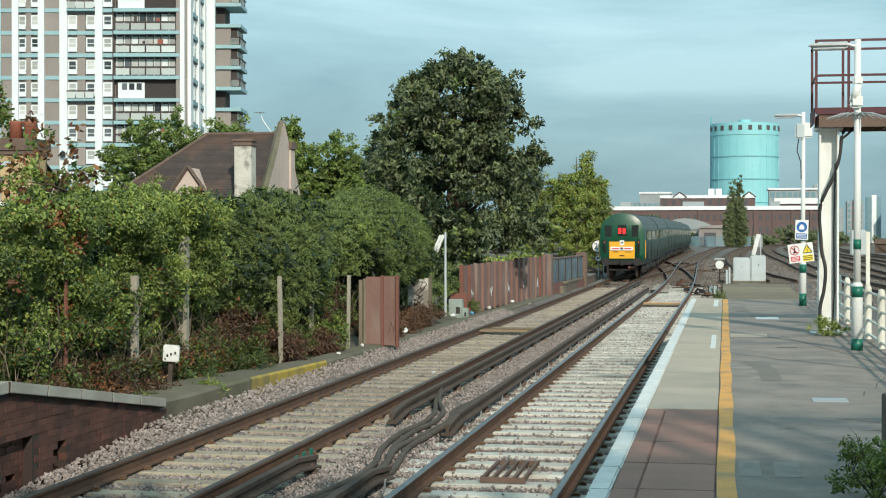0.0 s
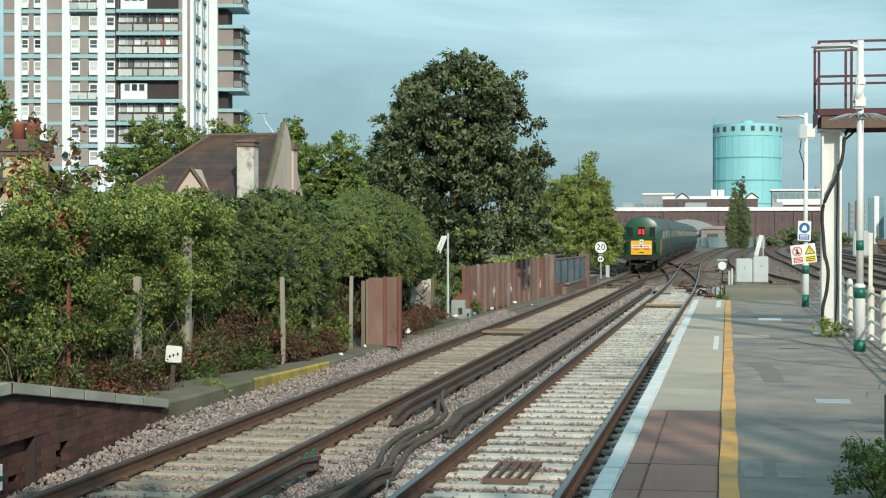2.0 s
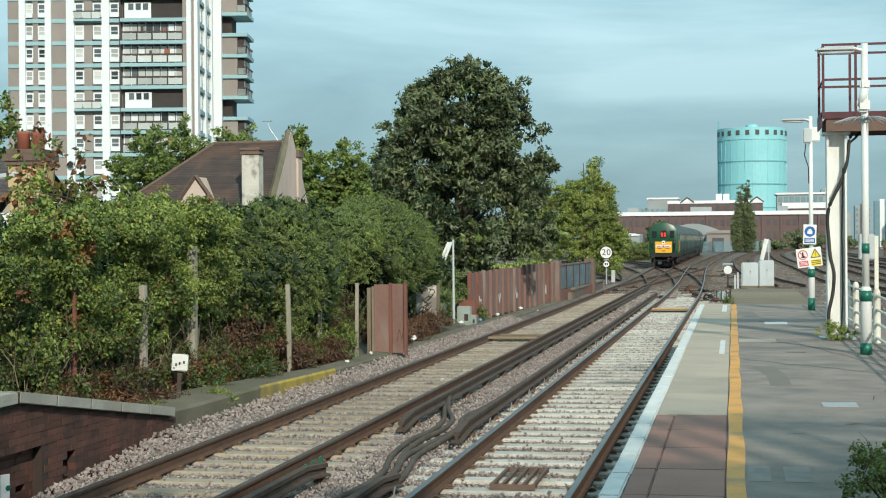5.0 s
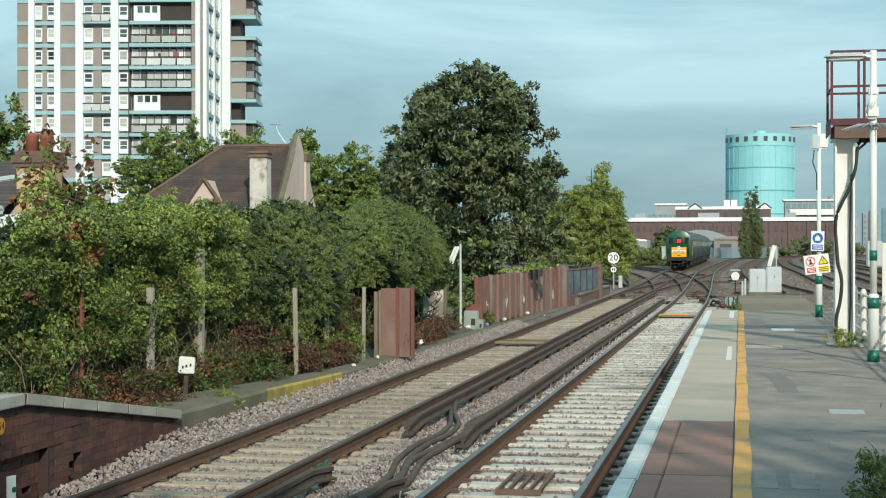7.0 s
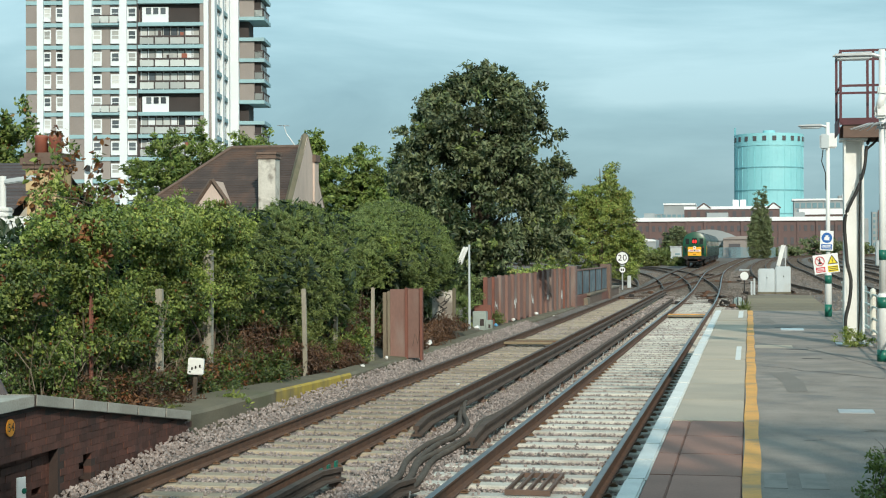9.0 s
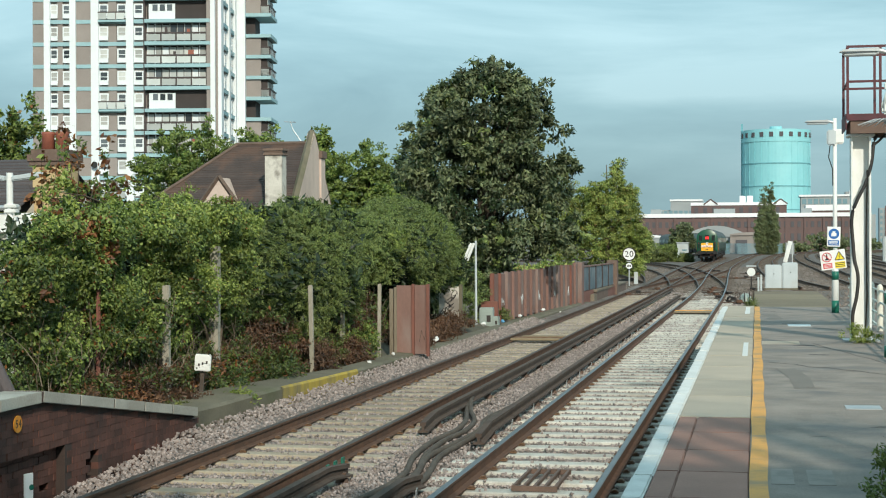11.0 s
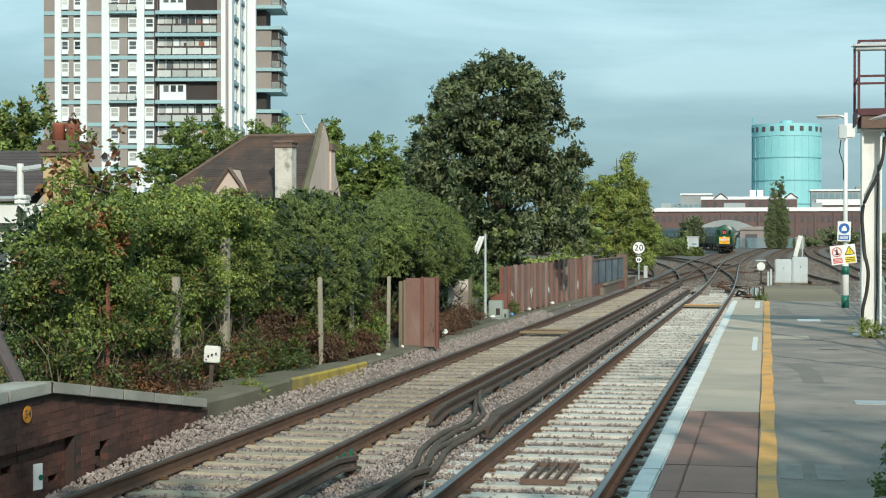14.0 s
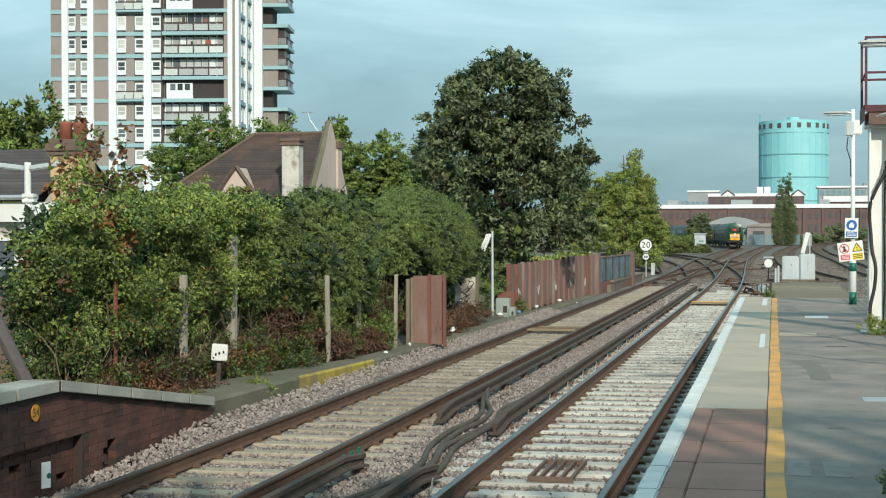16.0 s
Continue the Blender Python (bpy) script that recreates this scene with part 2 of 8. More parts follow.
M = dict(
    ballast=mat("ballast", (0.27, 0.228, 0.205), (0.12, 0.10, 0.088), scale=9, fine=45, bump=1.0, bump_dist=0.03, stain=(0.11, 0.085, 0.065), stain_amount=0.7, stain_scale=0.5),
    stone=mat("ballast_stone", (0.365, 0.312, 0.29), (0.205, 0.175, 0.162), scale=3, fine=60, bump=0.4, island=0.35),
    ballast_dark=mat("grimy_ballast", (0.17, 0.14, 0.118), (0.072, 0.059, 0.05), scale=6, fine=30, bump=1.0, bump_dist=0.03, stain=(0.085, 0.065, 0.05), stain_amount=0.8, stain_scale=0.3),
    stone_dark=mat("grimy_ballast_stone", (0.23, 0.193, 0.165), (0.115, 0.095, 0.082), scale=3, fine=60, bump=0.4, island=0.4),
    soil=mat("soil", (0.13, 0.105, 0.07), (0.06, 0.05, 0.035), scale=2, fine=30, bump=0.8, stain=(0.09, 0.12, 0.04)),
    sleeper_wood=mat("tarred_wooden_sleeper", (0.115, 0.09, 0.07), (0.06, 0.048, 0.038), scale=4, fine=40, stain=(0.17, 0.14, 0.11)),
    rail_side=mat("rusty_rail_steel", (0.140, 0.070, 0.040), (0.065, 0.036, 0.024), scale=6, fine=70, rough=0.85, bump=0.4),
    rail_top=mat("polished_rail_steel", (0.24, 0.24, 0.245), (0.16, 0.16, 0.165), scale=2, fine=30, rough=0.42, metal=0.75, bump=0.03),
    rail_dull=mat("dull_rail_steel", (0.105, 0.082, 0.068), (0.06, 0.047, 0.04), scale=3, fine=40, rough=0.6, metal=0.25, bump=0.05),
    third=mat("conductor_rail_steel", (0.105, 0.072, 0.054), (0.05, 0.036, 0.029), scale=4, fine=50, rough=0.9, bump=0.3),
    sleeper=mat("concrete_sleeper", (0.60, 0.58, 0.52), (0.38, 0.365, 0.32), scale=5, fine=40, obj=0.15, stain=(0.3, 0.25, 0.2)),
    sleeper_old=mat("old_sleeper", (0.39, 0.335, 0.25), (0.24, 0.20, 0.148), scale=5, fine=40, obj=0.2, stain=(0.22, 0.18, 0.13)),
    clip=mat("rail_clip_rust", (0.21, 0.12, 0.065), (0.11, 0.065, 0.04), scale=20, rough=0.7),
    asphalt=mat("platform_asphalt", (0.33, 0.278, 0.238), (0.165, 0.140, 0.121), scale=2.2, fine=55, rough=0.8, bump=0.6, stain=(0.15, 0.143, 0.137), stain_amount=0.75, stain_scale=1.3, bump_dist=0.02),
    worn_asphalt=mat("worn_asphalt", (0.30, 0.265, 0.235), (0.235, 0.21, 0.185), scale=4, fine=80, rough=0.8, bump=0.3, stain=(0.18, 0.165, 0.15), stain_amount=0.6, stain_scale=6),
    # Darker asphalt tone, painted for shadow blotches on the platform.
    shadow_paint=mat("painted_shadow_patch", (0.20, 0.172, 0.148), (0.165, 0.143, 0.123), scale=1.5, fine=70, rough=0.8, bump=0.3),
    slab=mat("pale_concrete_slab", (0.49, 0.408, 0.315), (0.38, 0.318, 0.248), scale=1.6, fine=60, obj=0.06, bump=0.2, stain=(0.27, 0.25, 0.21), stain_amount=0.4),
    paver=mat("red_brown_paver", (0.35, 0.185, 0.14), (0.24, 0.128, 0.098), scale=2.0, fine=60, obj=0.10, bump=0.25),
    white_line=mat("white_edge_paint", (0.78, 0.78, 0.75), (0.58, 0.58, 0.55), scale=5, fine=60, rough=0.6, bump=0.2, stain=(0.42, 0.41, 0.39), stain_amount=0.3, stain_scale=2.5),
    yellow_line=mat("yellow_line_paint", (0.80, 0.38, 0.06), (0.56, 0.27, 0.06), scale=3, fine=50, rough=0.6, bump=0.2, stain=(0.30, 0.20, 0.11), stain_amount=0.8, stain_scale=2.2),
    white=mat("white_paint", (0.78, 0.80, 0.78), (0.68, 0.70, 0.68), scale=2, fine=30, rough=0.45, bump=0.05, stain=(0.5, 0.48, 0.42), stain_amount=0.3),
    cream=mat("cream_paint", (0.74, 0.74, 0.66), (0.64, 0.63, 0.55), scale=2, fine=30, rough=0.5, bump=0.05, stain=(0.4, 0.33, 0.24), stain_amount=0.4),
    green=mat("dark_green_paint", (0.01, 0.15, 0.10), (0.008, 0.11, 0.075), scale=2, rough=0.4, bump=0.05),
    maroon=mat("maroon_steel_paint", (0.10, 0.02, 0.03), (0.06, 0.014, 0.02), scale=4, rough=0.55, bump=0.1),
    brown_steel=mat("brown_deck_steel", (0.16, 0.10, 0.075), (0.09, 0.06, 0.045), scale=4, rough=0.7, bump=0.2),
    galv=mat("galvanised_steel", (0.50, 0.53, 0.54), (0.40, 0.42, 0.43), scale=5, rough=0.45, metal=0.5, bump=0.05),
    grey_box=mat("pale_grey_paint", (0.52, 0.58, 0.60), (0.42, 0.47, 0.485), scale=1.2, fine=20, rough=0.5, bump=0.05, stain=(0.38, 0.34, 0.28)),
    cable=mat("black_cable", (0.022, 0.021, 0.020), (0.014, 0.014, 0.014), scale=6, rough=0.6, bump=0.1, stain=(0.10, 0.085, 0.07)),
    cable_old=mat("dusty_cable", (0.105, 0.085, 0.066), (0.05, 0.040, 0.032), scale=5, rough=0.9, bump=0.15),
    rust=mat("rusty_painted_steel", (0.235, 0.135, 0.11), (0.16, 0.095, 0.08), scale=1.4, fine=25, rough=0.75, bump=0.2, obj=0.12, stain=(0.24, 0.20, 0.18), stain_amount=0.7, stain_scale=1.3, stretch=(1, 1, 0.4)),
    rust_red=mat("red_oxide_steel", (0.22, 0.085, 0.06), (0.14, 0.06, 0.045), scale=3, rough=0.7, bump=0.2),
    brick_dark=mat("dark_stained_brick", (0.125, 0.050, 0.036), (0.050, 0.024, 0.018), scale=2.5, fine=30, obj=0.30, bump=0.5, stain=(0.03, 0.02, 0.019), stain_amount=0.8, stain_scale=1.6, stretch=(1, 1, 0.45)),
    mortar=mat("dark_mortar", (0.055, 0.036, 0.03), (0.03, 0.021, 0.018), scale=5, fine=50),
    coping=mat("painted_coping_stone", (0.45, 0.435, 0.385), (0.28, 0.27, 0.235), scale=2.5, fine=40, bump=0.3, stain=(0.28, 0.26, 0.22), stain_amount=0.6, stain_scale=1.4, obj=0.08),
    concrete=mat("weathered_concrete", (0.19, 0.168, 0.118), (0.10, 0.09, 0.062), scale=1.6, fine=35, bump=0.5, stain=(0.10, 0.105, 0.05), stain_amount=0.6),
    yellow=mat("faded_yellow_paint", (0.50, 0.36, 0.05), (0.34, 0.25, 0.05), scale=2.5, fine=30, bump=0.3, stain=(0.16, 0.14, 0.09), stain_amount=0.85, stain_scale=1.8, stretch=(1, 1, 0.3)),
    render_wall=mat("weathered_render", (0.62, 0.50, 0.43), (0.47, 0.38, 0.33), scale=0.8, fine=14, bump=0.2, stain=(0.30, 0.24, 0.20), stain_amount=0.6, stain_scale=0.7, stretch=(1, 1, 0.35)),
    white_render=mat("patchy_white_render", (0.66, 0.64, 0.58), (0.44, 0.42, 0.37), scale=1.4, fine=14, bump=0.2, stain=(0.20, 0.18, 0.155), stain_amount=0.9, stain_scale=1.5),
    cabinet_green=mat("grey_green_paint", (0.34, 0.40, 0.37), (0.25, 0.30, 0.275), scale=2, rough=0.5, bump=0.05, stain=(0.25, 0.22, 0.17)),
    roof_tile=mat("brown_roof_tile", (0.075, 0.055, 0.048), (0.042, 0.032, 0.03), scale=1.2, fine=20, obj=0.09, bump=0.3, stain=(0.115, 0.066, 0.045), stain_amount=0.7, stain_scale=0.6),
    slate=mat("dark_slate", (0.10, 0.085, 0.085), (0.06, 0.05, 0.052), scale=1.5, fine=20, obj=0.2, bump=0.3),
    terracotta=mat("terracotta", (0.32, 0.10, 0.06), (0.22, 0.075, 0.05), scale=5, rough=0.7),
    yellow_brick=mat("yellow_stock_brick", (0.66, 0.50, 0.27), (0.42, 0.30, 0.16), scale=4, fine=20, bump=0.4, obj=0.2),
    old_brick=mat("brown_brick", (0.17, 0.115, 0.088), (0.10, 0.072, 0.058), scale=4, fine=20, bump=0.4, obj=0.2),
    tower_white=mat("white_tower_cladding", (0.74, 0.79, 0.81), (0.66, 0.72, 0.745), scale=0.3, fine=5, rough=0.5, bump=0.03),
    tower_grey=mat("grey_brown_pebble_panel", (0.30, 0.27, 0.25), (0.24, 0.215, 0.20), scale=0.4, fine=8, obj=0.06, bump=0.1),
    tower_teal=mat("pale_teal_spandrel", (0.30, 0.48, 0.52), (0.25, 0.41, 0.45), scale=0.4, fine=6, rough=0.5, bump=0.03),
    dark_frame=mat("dark_balcony_steel", (0.06, 0.045, 0.042), (0.04, 0.03, 0.03), scale=2, rough=0.5),
    # Near-black paint for shade in recesses, holes and openings; colours cracks too.
    shade=mat("recess_shade_and_crack", (0.05, 0.04, 0.038), (0.035, 0.03, 0.028), scale=0.8),
    pane=mat("window_pane", (0.10, 0.12, 0.13), (0.06, 0.07, 0.08), scale=0.3, rough=0.08, bump=0.0, obj=0.7),
    curtain=mat("net_curtain", (0.50, 0.52, 0.50), (0.36, 0.38, 0.37), scale=0.8, rough=0.9, obj=0.35),
    balustrade=mat("frosted_balustrade_panel", (0.52, 0.56, 0.55), (0.42, 0.46, 0.45), scale=0.6, rough=0.35, obj=0.25),
    gas=mat("turquoise_gasholder_paint", (0.275, 0.62, 0.665), (0.24, 0.555, 0.61), scale=0.05, fine=0.5, rough=0.5, bump=0.0, stain=(0.32, 0.62, 0.66), stain_scale=0.04),
    gas_dark=mat("dark_turquoise_band", (0.15, 0.38, 0.43), (0.12, 0.32, 0.37), scale=0.2, bump=0.0),
    # Red brick greyed in its base colour in place of distance haze.
    far_brick=mat("far_hazed_red_brick", (0.15, 0.098, 0.092), (0.112, 0.076, 0.073), scale=0.25, fine=3, bump=0.0, stain=(0.15, 0.09, 0.08), stain_scale=0.05),
    far_dark=mat("far_dark_window", (0.10, 0.095, 0.10), (0.07, 0.07, 0.08), scale=0.3, bump=0.0),
    far_white=mat("far_white_band", (0.82, 0.84, 0.85), (0.72, 0.74, 0.76), scale=0.2, bump=0.0),
    far_grey=mat("far_grey_cladding", (0.33, 0.36, 0.37), (0.26, 0.29, 0.30), scale=0.15, bump=0.0),
    far_blue=mat("far_blue_glass", (0.20, 0.32, 0.36), (0.15, 0.25, 0.29), scale=0.3, rough=0.2, bump=0.0),
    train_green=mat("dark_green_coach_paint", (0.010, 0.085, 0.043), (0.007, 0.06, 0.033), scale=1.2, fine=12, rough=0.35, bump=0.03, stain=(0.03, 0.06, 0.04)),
    # Darker green than the cab end's, with greyer patches drawn out lengthwise.
    train_side=mat("patchy_green_coach_side", (0.013, 0.040, 0.026), (0.009, 0.028, 0.019), scale=1.0, fine=10, rough=0.4, bump=0.03, stain=(0.07, 0.075, 0.06), stretch=(1, 0.2, 1)),
    train_roof=mat("grey_coach_roof", (0.055, 0.066, 0.060), (0.034, 0.042, 0.038), scale=1, fine=8, rough=0.55, bump=0.05),
    train_yellow=mat("yellow_warning_panel", (0.85, 0.42, 0.02), (0.75, 0.36, 0.02), scale=2, rough=0.45, bump=0.02),
    under=mat("black_underframe", (0.024, 0.022, 0.021), (0.014, 0.013, 0.013), scale=3, rough=0.8),
    glass=mat("dark_window_glass", (0.03, 0.035, 0.035), (0.02, 0.024, 0.024), scale=0.5, rough=0.06, bump=0.0),
    # Pale base colour stands in for light reflected by the panes.
    pale_pane=mat("pale_coach_window", (0.33, 0.37, 0.34), (0.20, 0.235, 0.22), scale=1.0, rough=0.12, bump=0.0, obj=0.4),
    panel_blue=mat("grimy_blue_panel", (0.115, 0.165, 0.20), (0.055, 0.08, 0.10), scale=1.6, fine=14, rough=0.55, bump=0.1, stain=(0.24, 0.27, 0.28), stain_amount=0.6, stain_scale=1.8, obj=0.2),
    red_lamp=glow_mat("red_tail_lamp", (0.9, 0.02, 0.02), 0.9),
    wood=mat("weathered_post_wood", (0.26, 0.22, 0.16), (0.15, 0.125, 0.09), scale=4, fine=40, stretch=(1, 1, 0.2), bump=0.5),
    post=mat("pale_weathered_post", (0.40, 0.375, 0.31), (0.25, 0.235, 0.19), scale=5, fine=40, stretch=(1, 1, 0.25), bump=0.4, stain=(0.14, 0.15, 0.09), stain_amount=0.6, stain_scale=2.0),
    bark=mat("bark", (0.12, 0.09, 0.06), (0.06, 0.045, 0.03), scale=6, fine=30, bump=0.8),
    timber=mat("crossing_timber", (0.255, 0.20, 0.125), (0.15, 0.12, 0.075), scale=2, fine=30, obj=0.2, stretch=(0.3, 1, 1)),
    sign_white=mat("sign_white", (0.80, 0.81, 0.80), (0.74, 0.75, 0.74), scale=3, rough=0.4, bump=0.0),
    sign_blue=mat("sign_blue", (0.02, 0.13, 0.42), (0.018, 0.115, 0.37), scale=3, rough=0.4, bump=0.0),
    sign_yellow=mat("sign_yellow", (0.85, 0.68, 0.04), (0.78, 0.61, 0.04), scale=3, rough=0.4, bump=0.0),
    sign_red=mat("sign_red", (0.62, 0.05, 0.07), (0.55, 0.045, 0.06), scale=3, rough=0.4, bump=0.0),
    sign_black=mat("sign_black", (0.02, 0.02, 0.022), (0.015, 0.015, 0.016), scale=3, rough=0.5, bump=0.0),
    orange=mat("orange_disc_paint", (0.72, 0.30, 0.03), (0.62, 0.25, 0.03), scale=4, rough=0.5, bump=0.0),
    ramp=mat("ramp_surface", (0.215, 0.178, 0.132), (0.145, 0.122, 0.092), scale=1.2, fine=30, bump=0.3, stain=(0.14, 0.13, 0.09)),
    leaf_bush=leaf_mat("shrub_leaf", (0.070, 0.112, 0.030), (0.27, 0.335, 0.10), vary=(0.8, 1.15)),
    leaf_ivy=leaf_mat("ivy_leaf", (0.042, 0.082, 0.018), (0.275, 0.35, 0.08), (0.24, 0.10, 0.03), 0.02),
    # Darker green paints the shade below the overhanging creeper.
    leaf_low_shade=leaf_mat("low_shade_leaf", (0.026, 0.046, 0.012), (0.14, 0.195, 0.045), (0.20, 0.08, 0.025), 0.06),
    leaf_lime=leaf_mat("lime_leaf", (0.12, 0.19, 0.035), (0.39, 0.45, 0.11)),
    leaf_dark=leaf_mat("sycamore_leaf", (0.044, 0.070, 0.030), (0.24, 0.28, 0.135)),
    # Near-black green that paints the shade deep inside shrubs and crown.
    leaf_inner_shade=leaf_mat("inner_shade_leaf", (0.014, 0.030, 0.010), (0.045, 0.075, 0.026)),
    leaf_mid=leaf_mat("mid_green_leaf", (0.075, 0.13, 0.028), (0.28, 0.36, 0.085)),
    leaf_autumn=leaf_mat("turning_leaf", (0.125, 0.19, 0.042), (0.44, 0.50, 0.135), (0.28, 0.17, 0.05), 0.05),
    leaf_red=leaf_mat("rusty_autumn_leaf", (0.12, 0.038, 0.016), (0.34, 0.16, 0.06)),
    leaf_dead=leaf_mat("dead_brown_leaf", (0.065, 0.035, 0.022), (0.20, 0.11, 0.06)),
    leaf_poplar=leaf_mat("poplar_leaf", (0.095, 0.13, 0.055), (0.25, 0.29, 0.13)),
    leaf_grass=leaf_mat("grass_blade", (0.07, 0.10, 0.025), (0.22, 0.25, 0.07)),
    litter=mat("white_litter", (0.75, 0.75, 0.73), (0.6, 0.6, 0.58), scale=9, rough=0.6),
    litter_blue=mat("blue_litter", (0.10, 0.32, 0.55), (0.08, 0.26, 0.45), scale=9, rough=0.5),
)


# ---- builders ----
def obj(name, bm, material, parent=None, label="", smooth=False):
    me = bpy.data.meshes.new(name)
    if smooth:
        for f in bm.faces:
            f.smooth = True
    bm.to_mesh(me)
    bm.free()
    for m in (material if isinstance(material, (list, tuple)) else [material]):
        me.materials.append(m)
    ob = new(name, me)
    if parent:
        ob.parent = parent
    if label:
        tagged(ob, label)
    return ob


def part(name, bm, material, parent, label="", smooth=False):
    return obj(name, bm, material, parent, label, smooth)


def piece(name, mesh, parent, m):
    """One more object on a shared mesh, a part of parent, at the pose m."""
    ob = new(name, mesh)
    ob.parent = parent
    ob.matrix_basis = m
    return ob


def thing(name, m, label, category, group="", kind=""):
    ob = new(name)
    ob.empty_display_size = 0.2
    ob.matrix_basis = m
    return tagged(ob, label, category, group, kind)


def box(bm, x0, x1, y0, y1, z0, z1, mi=0):
    v = [bm.verts.new(p) for p in ((x0, y0, z0), (x1, y0, z0), (x1, y1, z0), (x0, y1, z0), (x0, y0, z1), (x1, y0, z1), (x1, y1, z1), (x0, y1, z1))]
    for q in ((0, 3, 2, 1), (4, 5, 6, 7), (0, 1, 5, 4), (1, 2, 6, 5), (2, 3, 7, 6), (3, 0, 4, 7)):
        bm.faces.new([v[i] for i in q]).material_index = mi
    return v


def boxes(*rows, bevel=0.0):
    bm = bmesh.new()
    for r in rows:
        box(bm, *r)
    if bevel:
        bmesh.ops.bevel(bm, geom=bm.edges[:], offset=bevel, segments=2, affect="EDGES", clamp_overlap=True)
    return bm


def tube(bm, pts, r, sides=8, caps=True, radii=None):
    """A round bar along points."""
    pts = [Vector(p) for p in pts]
    rings = []
    for i, p in enumerate(pts):
        d = (pts[min(i + 1, len(pts) - 1)] - pts[max(i - 1, 0)]).normalized()
        a = d.cross(Vector((0, 0, 1)) if abs(d.z) < 0.95 else Vector((1, 0, 0))).normalized()
        b = d.cross(a)
        rr = radii[i] if radii else r
        rings.append([bm.verts.new(p + (a * math.cos(k * math.tau / sides) + b * math.sin(k * math.tau / sides)) * rr) for k in range(sides)])
    for u, w in zip(rings, rings[1:]):
        for k in range(sides):
            bm.faces.new((u[k], u[(k + 1) % sides], w[(k + 1) % sides], w[k]))
    if caps:
        bm.faces.new(rings[0])
        bm.faces.new(rings[-1][::-1])
    bmesh.ops.recalc_face_normals(bm, faces=bm.faces[:])
    return bm


def disc(bm, c, n, r, thick, sides=28):
    """A flat round plate with thickness, centre c, facing n."""
    n = Vector(n).normalized()
    return tube(bm, [Vector(c) - n * thick / 2, Vector(c) + n * thick / 2], r, sides)


def sweep(bm, line, profile, closed=True, mi=0, top=None):
    """Sweeps a profile of (across, up) along a line of 3D points that lies nearly level. Faces whose index is in top take material 1."""
    line = [Vector(p) for p in line]
    rings = []
    for i, p in enumerate(line):
        d = line[min(i + 1, len(line) - 1)] - line[max(i - 1, 0)]
        d.z = 0
        d.normalize()
        side = Vector((d.y, -d.x, 0))
        rings.append([bm.verts.new(p + side * a + Vector((0, 0, h))) for a, h in profile])
    n = len(profile)
    for u, w in zip(rings, rings[1:]):
        for k in range(n if closed else n - 1):
            f = bm.faces.new((u[k], u[(k + 1) % n], w[(k + 1) % n], w[k]))
            f.material_index = 1 if top and k in top else mi
    if closed:
        bm.faces.new(rings[0][::-1])
        bm.faces.new(rings[-1])
    bmesh.ops.recalc_face_normals(bm, faces=bm.faces[:])
    return bm


def glide(pts, step=2.0):
    """Points of (x, y) drawn as a smooth line, by Catmull-Rom, about every step metres."""
    P = [Vector((*p, 0)) for p in pts]
    P = [P[0] * 2 - P[1]] + P + [P[-1] * 2 - P[-2]]
    out = []
    for a, b, c, d in zip(P, P[1:], P[2:], P[3:]):
        k = max(1, int((c - b).length / step))
        for i in range(k):
            t = i / k
            out.append(0.5 * (2 * b + (c - a) * t + (2 * a - 5 * b + 4 * c - d) * t * t + (3 * b - a - 3 * c + d) * t ** 3))
    out.append(P[-2])
    return out


def rise(y):
    """Level of the rail tops along the line: flat by the platforms, a slight climb beyond the junction."""
    if y < 92:
        return 0.0
    if y < 140:
        k = (y - 92) / 48
        return 0.32 * k * k * (3 - 2 * k)
    return 0.32 + (y - 140) * 0.0011


def on_rail(pts, dx=0.0, dz=0.0):
    """The line pts of 2D points moved dx across and set on the rails' level plus dz."""
    out = []
    for i, p in enumerate(pts):
        d = (pts[min(i + 1, len(pts) - 1)] - pts[max(i - 1, 0)]).normalized()
        q = p + Vector((d.y, -d.x, 0)) * dx
        out.append(Vector((q.x, q.y, rise(q.y) + dz)))
    return out


RAIL = [(-0.07, -0.159), (0.07, -0.159), (0.07, -0.146), (0.012, -0.128), (0.012, -0.042), (0.035, -0.032), (0.035, -0.006), (0.027, 0.0), (-0.027, 0.0), (-0.035, -0.006), (-0.035, -0.032), (-0.012, -0.042), (-0.012, -0.128), (-0.07, -0.146)]
THIRD = [(-0.075, -0.055), (0.075, -0.055), (0.075, -0.035), (0.018, -0.02), (0.018, 0.03), (0.04, 0.04), (0.04, 0.085), (-0.04, 0.085), (-0.04, 0.04), (-0.018, 0.03), (-0.018, -0.02), (-0.075, -0.035)]
SLEEPER_TOP = -0.165


def sleeper_mesh(name, material, half=1.25, w=0.16):
    bm = bmesh.new()
    v = box(bm, -half, half, -w, w, -0.20, 0.0)
    for i in (4, 5, 6, 7):
        v[i].co.y *= 0.84
    me = bpy.data.meshes.new(name)
    bmesh.ops.bevel(bm, geom=[e for e in bm.edges if e.verts[0].co.z > -0.1 and e.verts[1].co.z > -0.1], offset=0.012, segments=1, affect="EDGES")
    bm.to_mesh(me)
    bm.free()
    me.materials.append(material)
    return me


